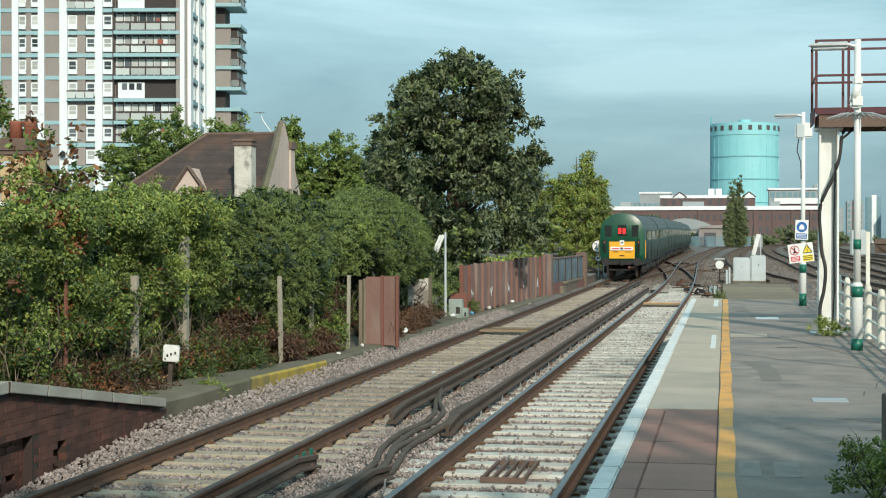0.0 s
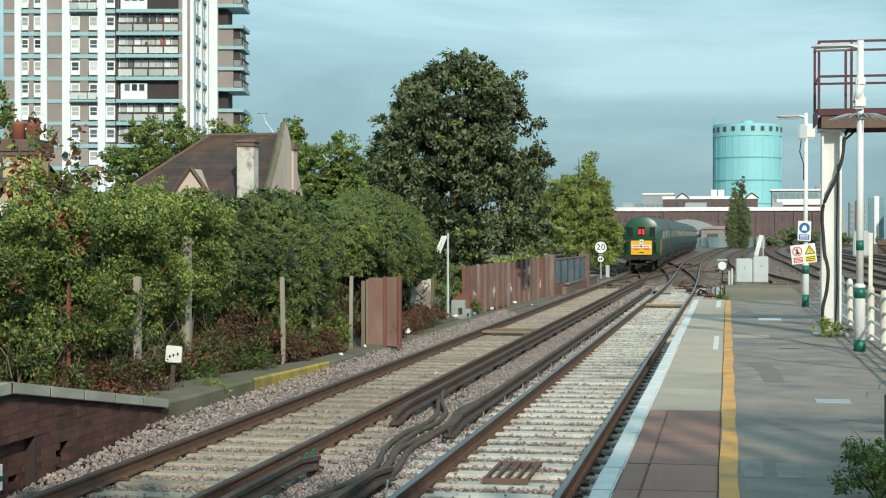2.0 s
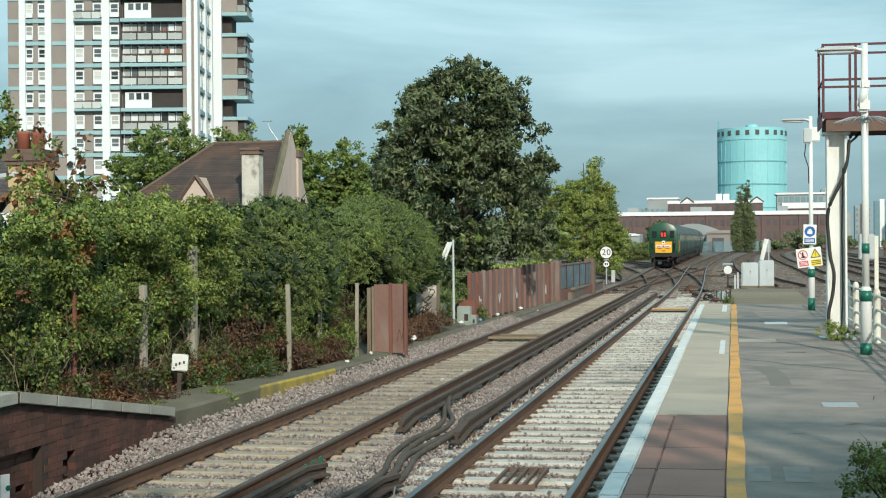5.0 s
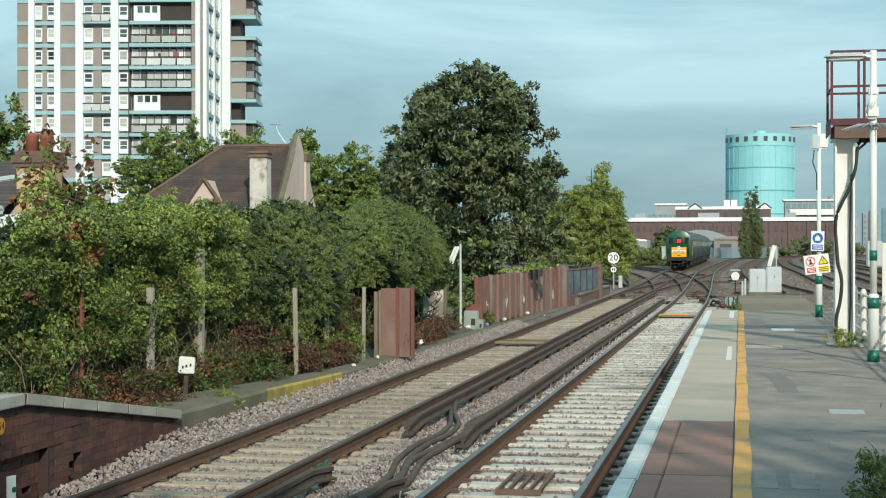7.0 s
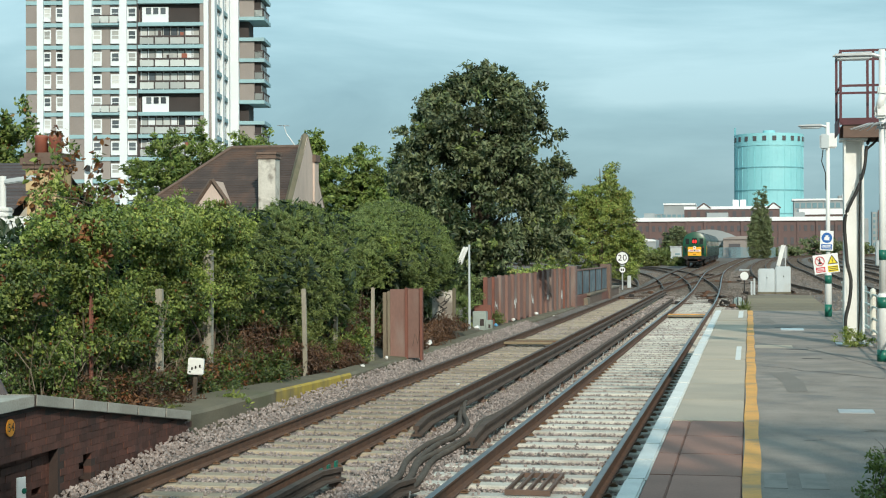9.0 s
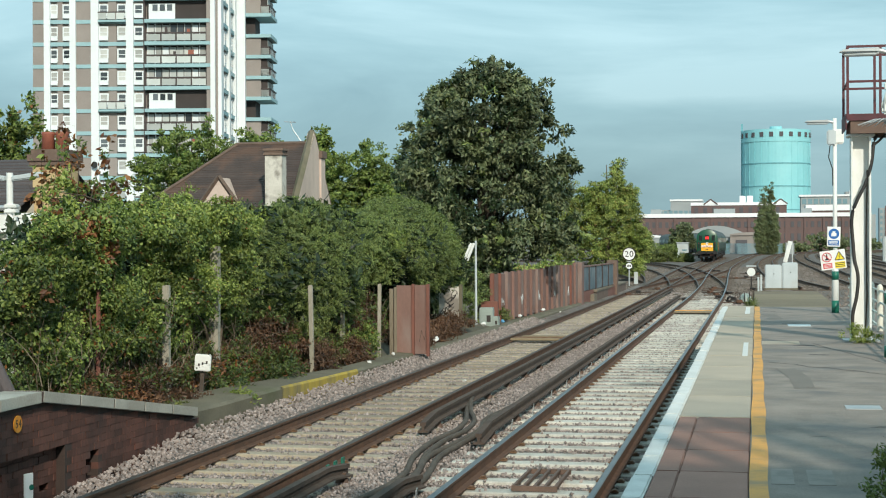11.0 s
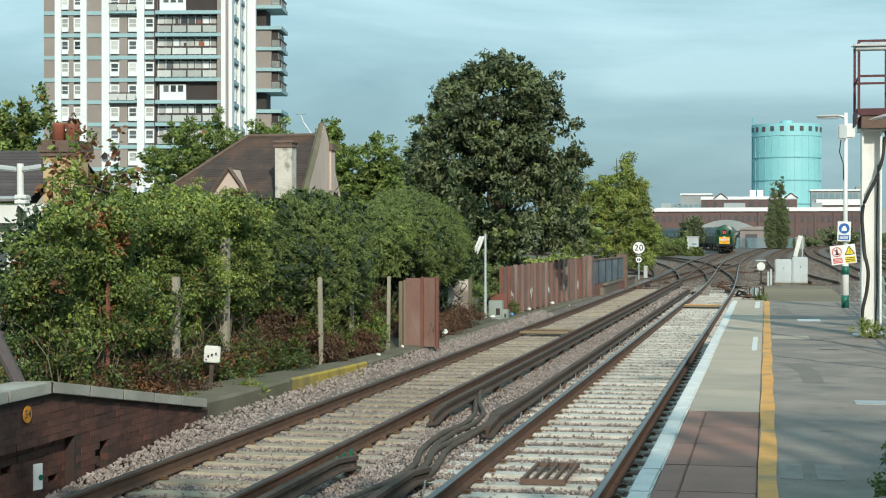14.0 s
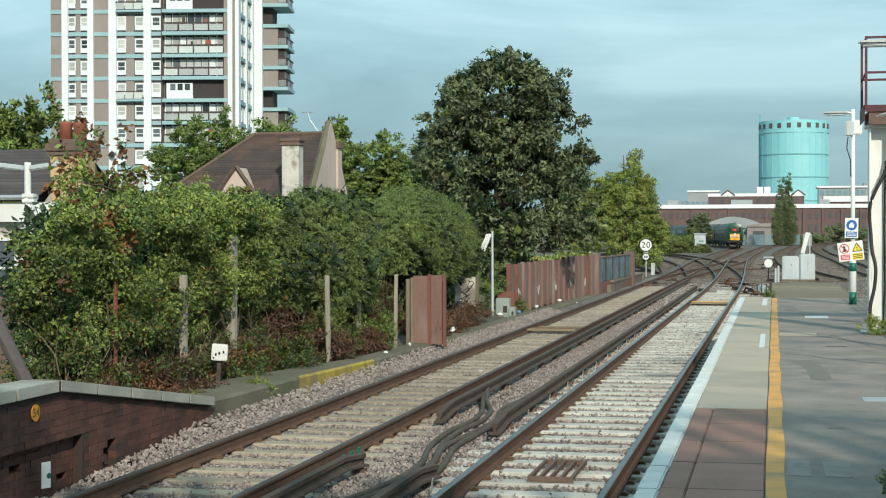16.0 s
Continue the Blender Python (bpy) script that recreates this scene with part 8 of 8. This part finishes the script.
    for z in (3.95, 4.1, 4.2):
        part("bracket", boxes((-0.09, 0.16, -0.09, 0.09, z - 0.04, z + 0.04), bevel=0.015), M["white"], l)


make_station_house()


# ---- tower block ----
def make_tower():
    """High flats, 2.8 m floors and widths fitted to the camera's view: white ribs, pebble panels, teal bands, windows
    and glazed balconies. u runs across, v up.
    """
    S = 0.0706
    def U(px):
        return px * S
    t = thing("apartment_block", pose(-89.0, 181.0, -8.0) @ pose(0, 0, 0, 0, 0, 10.0), "tall apartment block with white ribs and teal bands", "apartment block")
    FL, N, Z0 = 2.80, 20, 2.2
    top = Z0 + FL * N
    depth = 21.0
    U0, U1 = U(0), U(318)
    # core walls
    part("wall", boxes((U0, U1 - 0.3, 0.6, depth, 0, top)), M["tower_grey"], t, "grey-brown pebble-dashed wall")
    part("wall", boxes((U(325), U(325) + 0.3, 0.8, depth, 0, top)), M["tower_grey"], t)
    ribs = [(21, 32), (67, 78), (105, 119), (168, 181), (198, 202), (318, 326)]
    for a, b in ribs:
        w = 0.30 if b - a < 5 else 0.0
        part("rib", boxes((U(a), U(b), w - 0.05, 0.62, 0, top)), M["tower_white"] if b - a > 5 else M["dark_frame"], t, "white rib" if b - a > 5 else "")
    band = lambda a, b, z, y=0.22: boxes((U(a), U(b), y, 0.62, z - 0.24, z + 0.24))
    pane_me, fr_me = bpy.data.meshes.new("window"), bpy.data.meshes.new("window_frame")
    b = boxes((-0.42, 0.42, 0.0, 0.05, -0.55, 0.42))
    b.to_mesh(pane_me)
    b.free()
    cur_me = pane_me.copy()
    pane_me.materials.append(M["pane"])
    cur_me.materials.append(M["curtain"])
    b = boxes((-0.60, 0.60, -0.06, 0.10, -0.62, -0.55), (-0.60, -0.42, -0.06, 0.10, -0.55, 0.60), (0.42, 0.60, -0.06, 0.10, -0.55, 0.60), (-0.42, 0.42, -0.06, 0.10, 0.42, 0.60), (-0.42, 0.42, -0.05, 0.04, -0.18, -0.10), (-0.60, 0.60, -0.04, 0.10, -1.15, -0.62))
    b.to_mesh(fr_me)
    b.free()
    fr_me.materials.append(M["tower_white"])
    rnd = random.Random(77)
    for k in range(N):
        z = Z0 + FL * k
        far_bal = k % 4 == 1     # the recessed floors
        for a, c in ((0, 21), (32, 67), (78, 105), (119, 168), (181, 198)):
            part("teal_band", band(a, c, z), M["tower_teal"], t)
        for a, c in ((44, 54), (135, 150), (78, 105), (0, 21)):
            part("pebble_panel", boxes((U(a), U(c), 0.32, 0.62, z + 0.24, z + FL - 0.24)), M["tower_grey"], t)
        for u in (38, 60.5, 127, 159.5, 189.5):
            me = pane_me if rnd.random() < 0.55 else cur_me
            w = piece("window", me, t, pose(U(u), 0.36, z + 1.62) @ Matrix.Diagonal((1.0 if u > 100 else 0.82, 1, 1, 1)))
            piece("window_frame", fr_me, w, Matrix())
        # front balconies
        yb = -0.35
        part("balcony_slab", boxes((U(202), U(318), yb - 0.1, 0.62, z - 0.24, z + 0.20)), M["tower_teal"], t, "pale teal balcony edge")
        if k % 8 == 5 or k % 8 == 1:
            # solid panel whose near-black colour stands in for the recess's shade
            part("recess", boxes((U(204), U(316), 0.35, 0.55, z + 0.2, z + FL - 0.24)), M["shade"], t, "recess panel painted dark as its shade")
            part("infill", boxes((U(208), U(255), 0.20, 0.34, z + 0.2, z + 2.2)), M["tower_white"], t)
            for j in range(3):
                part("window", boxes((U(215 + 13 * j), U(224 + 13 * j), 0.14, 0.2, z + 1.3, z + 2.1)), M["pane"], t)
        else:
            # back sheet coloured near-black for the shade inside the balcony
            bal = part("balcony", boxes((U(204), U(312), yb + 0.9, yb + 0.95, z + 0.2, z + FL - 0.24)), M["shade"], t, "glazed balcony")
            for j in range(8):
                x = U(205 + j * 13.2)
                part("pane", boxes((x + 0.06, x + U(13.2) - 0.14, yb + 0.80, yb + 0.86, z + 1.45, z + 2.35)), M[rnd.choice(("curtain", "curtain", "pane", "tower_white", "balustrade"))], bal)
                part("mullion", boxes((x - 0.03, x + 0.08, yb + 0.76, yb + 0.88, z + 0.2, z + FL - 0.24)), M["tower_white"] if j in (0, 1, 7) else M["curtain"], bal)
            for j in range(4):
                x = U(204 + j * 27)
                part("balustrade_panel", boxes((x + 0.10, x + U(27) - 0.10, yb, yb + 0.05, z + 0.32, z + 1.12)), M["balustrade"], bal)
                part("post", boxes((x - 0.05, x + 0.07, yb - 0.04, yb + 0.08, z + 0.2, z + 1.35)), M["dark_frame"], bal)
            part("rail", boxes((U(204), U(312), yb - 0.05, yb + 0.07, z + 1.18, z + 1.36)), M["dark_frame"], bal)
            if rnd.random() < 0.6:
                for j in range(rnd.randint(1, 3)):
                    x = U(rnd.uniform(206, 296))
                    part("washing", boxes((x, x + rnd.uniform(0.3, 0.8), yb + 0.3, yb + 0.34, z + rnd.uniform(0.9, 1.3), z + rnd.uniform(1.7, 2.1))), M[rnd.choice(("litter", "terracotta", "dark_frame", "curtain"))], bal)
        part("corner_panel", boxes((U(312), U(318), yb, 0.6, z + 0.2, z + FL - 0.24)), M["tower_grey"], t)
        # small balconies on some floors of the left bays
        if k % 8 in (1, 5):
            part("balcony", boxes((U(119), U(168), -0.45, 0.35, z - 0.12, z + 0.12)), M["tower_teal"], t)
            for j in range(3):
                part("balustrade_panel", boxes((U(120 + 16 * j), U(134 + 16 * j), -0.45, -0.40, z + 0.2, z + 1.0)), M["balustrade"], t)
            part("rail", boxes((U(119), U(168), -0.48, -0.38, z + 1.02, z + 1.16)), M["dark_frame"], t)
        # side wall: white ribs, windows and bands seen at a slant
        for y0, y1, m in ((0.9, 2.6, "tower_white"), (7.2, 8.4, "tower_white"), (12.2, 13.2, "tower_white")):
            if k == 0:
                part("rib", boxes((U(325) + 0.3, U(325) + 0.75, y0, y1, 0, top)), M[m], t, "white rib")
        for y in (4.0, 6.0, 9.6, 11.2):
            w = piece("window", pane_me if rnd.random() < 0.5 else cur_me, t, pose(U(325) + 0.40, y, z + 1.62, 0, 0, 90))
            piece("window_frame", fr_me, w, Matrix())
        part("teal_band", boxes((U(325) + 0.3, U(325) + 0.62, 2.6, 14.0, z - 0.24, z + 0.24)), M["tower_teal"], t)
        # rear wing that stands out beyond the side wall
        wx = U(325) + 0.3
        part("teal_band", boxes((wx, wx + 4.9, 14.2, 20.8, z - 0.25, z + 0.22)), M["tower_teal"], t)
        if k % 4 == 1:
            # solid block, its dark colour painted as the recess's shade
            part("recess", boxes((wx, wx + 2.6, 15.6, 20.0, z + 0.2, z + FL - 0.2)), M["shade"], t, "recess panel painted dark as its shade")
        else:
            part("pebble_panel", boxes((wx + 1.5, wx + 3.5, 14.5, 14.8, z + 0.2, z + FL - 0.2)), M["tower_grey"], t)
            # wall behind the balustrades, darkened in colour as balcony shade
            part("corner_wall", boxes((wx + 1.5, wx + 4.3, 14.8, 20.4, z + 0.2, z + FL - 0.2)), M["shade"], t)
            for j in range(4):
                y = 14.9 + j * 1.4
                part("balustrade_panel", boxes((wx + 4.66, wx + 4.72, y, y + 1.25, z + 0.3, z + 1.15)), M["balustrade"], t)
                part("pane", boxes((wx + 4.35, wx + 4.4, y, y + 1.2, z + 1.3, z + 2.3)), M["curtain"], t)
                part("post", boxes((wx + 4.6, wx + 4.78, y - 0.15, y, z + 0.2, z + 1.4)), M["dark_frame"], t)
            for j in range(2):
                part("balustrade_panel", boxes((wx + 3.55, wx + 4.6, 14.46, 14.5, z + 0.3, z + 1.15)), M["balustrade"], t)
            part("rail", boxes((wx + 3.5, wx + 4.8, 14.4, 14.5, z + 1.2, z + 1.36), (wx + 4.66, wx + 4.8, 14.4, 20.6, z + 1.2, z + 1.36)), M["dark_frame"], t)
    part("wing_rib", boxes((U(325) + 0.3, U(325) + 1.8, 13.6, 14.4, 0, top)), M["tower_white"], t, "broad white rib")
    part("roof", boxes((U0, U(325) + 5.2, -0.2, depth, top - 0.2, top + 0.6)), M["tower_white"], t)
    for u, z, m in ((112, 12.4, "cable"), (132, 9.35, "sign_white"), (206, 7.4, "sign_white"), (206, 11.8, "sign_white")):
        part("satellite_dish", disc(bmesh.new(), (U(u), -0.5, z + 8.2), (0.3, 1, -0.2), 0.42, 0.08), M[m], t, "round satellite dish")


make_tower()


# ---- far distance ----
def make_gasholder():
    g = thing("gasholder", pose(14.7, 1200, -6), "huge turquoise cylindrical gasholder", "gasholder")
    r = 25.2
    part("shell", tube(bmesh.new(), [(0, 0, 0), (0, 0, 93)], r, 64), M["gas"], g)
    for z in (33, 50.5, 67.5, 84):
        part("band", tube(bmesh.new(), [(0, 0, z), (0, 0, z + 0.8)], r + 0.3, 64), M["gas_dark"], g)
    part("crown", tube(bmesh.new(), [(0, 0, 84), (0, 0, 93.2)], r + 0.35, 64), M["gas"], g)
    for k in range(22):
        a = math.tau * k / 22
        b = boxes((-1.4, 1.4, -0.3, 0.3, 87.5, 91))
        ob = part("vent", b, M["far_dark"], g, "dark square vent")
        ob.matrix_basis = pose((r + 0.4) * math.cos(a), (r + 0.4) * math.sin(a), 0, 0, 0, math.degrees(a) + 90)
    for k in range(28):
        a = math.tau * k / 28
        b = boxes((-0.12, 0.12, -0.12, 0.12, 2, 84))
        ob = part("seam", b, M["gas"], g)
        ob.matrix_basis = pose((r + 0.1) * math.cos(a), (r + 0.1) * math.sin(a), 0, 0, 0, math.degrees(a) + 90)
    bm = bmesh.new()
    tube(bm, [(0, 0, 93.2), (0, 0, 93.8), (0, 0, 94.2)], 6, 24, radii=[r * 0.98, r * 0.4, 4.5])
    part("roof", bm, M["gas"], g)
    part("lantern", tube(bmesh.new(), [(0, 0, 93.6), (0, 0, 96.5)], 4.6, 20), M["gas"], g)
    part("mast", boxes((-r - 0.6, -r + 0.8, -1, 1, 0, 99)), M["gas_dark"], g)


make_gasholder()


def window_rows(parent, x0, x1, y, rows, w, gap, material):
    for z0, z1 in rows:
        bm = boxes((0, w, -0.15, 0.05, z0, z1))
        me = bpy.data.meshes.new("window")
        bm.to_mesh(me)
        bm.free()
        me.materials.append(material)
        x = x0
        while x + w < x1:
            piece("window", me, parent, pose(x, y, 0))
            x += w + gap


def make_far_buildings():
    t = thing("brick_works", pose(0, 450, 0), "long red brick works with a white roof edge", "building")
    part("wall", boxes((-34, 26.5, 0, 20, -2, 9.9)), M["far_brick"], t)
    part("roof_edge", boxes((-34.4, 26.8, -0.5, 20.5, 9.9, 11.0)), M["far_white"], t, "white roof edge")
    window_rows(t, -33, 26, 0, ((7.0, 8.6), (3.2, 5.2)), 0.9, 0.95, M["far_dark"])
    for x in np.arange(-33.6, 26, 5.2):
        part("pier", boxes((x, x + 0.6, -0.35, 0.05, -2, 9.9)), M["far_brick"], t)
    for x in (-30, -12, -9, 12.5):
        part("roof_unit", boxes((x, x + 3, 4, 8, 11, 12.4)), M["far_grey"], t)
    u = thing("brick_works", pose(0, 480, 0), "taller red brick block with a white roof behind", "building")
    part("wall", boxes((-19.5, 9.0, 0, 16, -2, 14.0)), M["far_brick"], u)
    part("roof", boxes((-19.6, 9.1, -0.3, 16, 14.0, 14.9)), M["far_white"], u, "white roof")
    window_rows(u, -18.5, 8.5, 0, ((11.6, 13.4),), 1.1, 1.6, M["far_dark"])
    for x in (-13.6, 7.2):
        bm = bmesh.new()
        prof = [(-1.9, 14.3), (1.9, 14.3), (0, 15.7)]
        a = [bm.verts.new((x + p, -0.4, z)) for p, z in prof]
        b = [bm.verts.new((x + p, 14, z)) for p, z in prof]
        bm.faces.new(a)
        bm.faces.new(b[::-1])
        for i in range(3):
            bm.faces.new((a[i], b[i], b[(i + 1) % 3], a[(i + 1) % 3]))
        bmesh.ops.recalc_face_normals(bm, faces=bm.faces[:])
        part("gable", bm, M["far_white"], u)
        bm = bmesh.new()
        for s in (-1, 1):
            tube(bm, [(x + s * 2.1, -0.5, 14.3), (x, -0.5, 15.85)], 0.2, 4)
        part("gable_trim", bm, M["far_brick"], u)
    for x in (-5, -2.8):
        part("roof_unit", boxes((x, x + 1.8, 5, 8, 14.9, 17.0)), M["far_white"], u)
    # part to the right, with a glass-topped block behind it
    r = thing("brick_works", pose(0, 500, 0), "red brick wing with a white parapet", "building")
    part("wall", boxes((15.5, 34, 0, 15, -2, 12.6)), M["far_brick"], r)
    part("roof_edge", boxes((15.2, 34.3, -0.4, 15.4, 12.6, 14.4)), M["far_white"], r)
    g = thing("office_block", pose(24, 620, 0), "pale glass-topped office block", "building")
    part("wall", boxes((-7, 12, 0, 14, -3, 20.5)), M["far_grey"], g)
    part("roof", boxes((-7.6, 12.5, -0.6, 14.5, 20.5, 21.2)), M["far_white"], g)
    window_rows(g, -6.5, 11.5, 0, ((17.6, 19.6), (14, 16)), 1.6, 0.6, M["far_blue"])
    l = thing("office_block", pose(-27, 560, 0), "pale glazed office block beyond the works", "building")
    part("wall", boxes((-3, 8, 0, 14, -3, 17.6)), M["far_grey"], l)
    part("wing", boxes((-7.5, -3, 2, 14, -3, 14.5)), M["far_grey"], l)
    window_rows(l, -7.2, 7.6, -0.05, ((13.0, 14.2), (10.2, 11.6)), 1.3, 0.5, M["far_blue"])
    part("roof_edge", boxes((-3.2, 8.2, -0.3, 14, 17.6, 18.2)), M["far_white"], l)
    # low grey sheds in front
    for x0, x1, y, h, ridge, m, label in ((-16, -1.5, 350, 4.2, 6.4, "far_grey", "low grey shed with a curved roof"), (-5.5, 3.0, 335, 4.4, 4.8, "tower_grey", "flat roofed grey concrete shed"), (-29, -22, 375, 4.2, 4.6, "far_white", "long low shed with white sheeting")):
        s = thing("shed", pose(0, y, 0), label, "shed", "low sheds")
        part("wall", boxes((x0, x1, 0, 14, -1, h)), M["far_grey" if m == "far_white" else m], s)
        bm = bmesh.new()
        n = 10
        a, b = [], []
        for i in range(n + 1):
            q = i / n
            z = h + (ridge - h) * math.sin(math.pi * q)
            a.append(bm.verts.new((x0 + (x1 - x0) * q, -0.3, z)))
            b.append(bm.verts.new((x0 + (x1 - x0) * q, 14.3, z)))
        lo = [bm.verts.new((x0, -0.3, h - 0.3)), bm.verts.new((x1, -0.3, h - 0.3))]
        for i in range(n):
            bm.faces.new((a[i], a[i + 1], b[i + 1], b[i]))
        bm.faces.new([lo[0]] + [lo[1]] + a[::-1])
        part("roof", bm, M[m], s)
        part("door", boxes((x0 + 1.2, x0 + 3.6, -0.12, 0.05, -0.5, h * 0.72)), M["far_dark"], s)
    f = thing("palisade_fence", pose(-2, 320, rise(320) - 0.3), "pale green-grey palisade fence beyond the junction", "fence")
    for k in range(60):
        part("pale", boxes((-6 + k * 0.22, -6 + k * 0.22 + 0.14, 0, 0.03, 0, 2.2)), M["far_blue"], f)
    # towers far to the right
    for x, y, w, h, m, seed in ((72, 900, 9, 24, "far_grey", 1), (84, 920, 8, 27, "far_blue", 2), (96, 900, 8, 23, "far_grey", 3), (106, 940, 9, 25, "far_blue", 4), (118, 930, 10, 22, "far_grey", 5), (60, 880, 8, 20, "far_grey", 6), (132, 950, 12, 24, "far_blue", 7), (50, 860, 6, 32, "far_grey", 8)):
        s = thing("far_flats", pose(x, y, -6), "distant block of flats on the skyline", "apartment block", "skyline flats")
        part("wall", boxes((-w / 2, w / 2, 0, 10, 0, h + 4)), M[m], s)
        part("stair_tower", boxes((-w / 6, w / 6, -0.5, 0.2, 0, h + 5)), M["far_brick" if seed % 2 else "far_white"], s)
        # blue panes of low contrast paint the haze over the windows
        window_rows(s, -w / 2 + 0.5, w / 2 - 0.4, -0.1, [(z, z + 1.6) for z in np.arange(6, h + 2, 3.2)], 1.2, 1.0, M["far_blue"])
    # viaduct with arches beyond the outer curve
    v = thing("brick_viaduct", pose(19.5, 212, -2.6) @ pose(0, 0, 0, 0, 0, -20), "dark brick viaduct with round arches", "viaduct")
    n, span, h = 12, 3.6, 4.0
    bm = bmesh.new()
    for k in range(n):
        x0 = k * span
        arch = [(x0 + 0.5 + (span - 1.0) * (0.5 - 0.5 * math.cos(math.pi * i / 10)), 1.5 + 1.5 * math.sin(math.pi * i / 10)) for i in range(11)]
        pts = [(x0, 0), (x0 + 0.5, 0)] + arch + [(x0 + span - 0.5, 0), (x0 + span, 0), (x0 + span, h), (x0, h)]
        a = [bm.verts.new((x, 0, z)) for x, z in pts]
        b = [bm.verts.new((x, 6, z)) for x, z in pts]
        bm.faces.new(a)
        for i in range(len(pts)):
            bm.faces.new((a[i], b[i], b[(i + 1) % len(pts)], a[(i + 1) % len(pts)]))
    bmesh.ops.triangulate(bm, faces=[f2 for f2 in bm.faces if len(f2.verts) > 4])
    bmesh.ops.recalc_face_normals(bm, faces=bm.faces[:])
    part("arches", bm, M["old_brick"], v)
    # sheet behind the arches, painted dark for the shade under them
    part("back_wall", boxes((0, n * span, 6.02, 6.3, 0, h)), M["shade"], v)
    part("parapet", boxes((0, n * span, -0.2, 0.3, h, h + 0.6)), M["old_brick"], v)


make_far_buildings()


# ---- what moves ----
def train_pose(s):
    """Pose of a coach whose centre is s metres along the far line, riding on its two bogies."""
    def at(d):
        run = 0.0
        for a, b in zip(far_line, far_line[1:]):
            ln = (b - a).length
            if run + ln >= d:
                p = a + (b - a) * ((d - run) / ln)
                return Vector((p.x, p.y, rise(p.y)))
            run += ln
        p = far_line[-1]
        return Vector((p.x, p.y, rise(p.y)))
    a, b = at(s - 6.9), at(s + 6.9)
    c, d = (a + b) / 2, b - a
    return pose(c.x, c.y, c.z, math.degrees(math.atan2(d.z, math.hypot(d.x, d.y))), 0, math.degrees(math.atan2(-d.x, d.y)))


def motions():
    for i, coach in enumerate(COACHES):
        rows = []
        for k in range(17):
            t = float(k)
            tail = 87.4 + 7.8 + 9.05 * t
            rows.append((t, train_pose(tail + 9.85 + 20.2 * i)))
        walk(coach, rows)


motions()
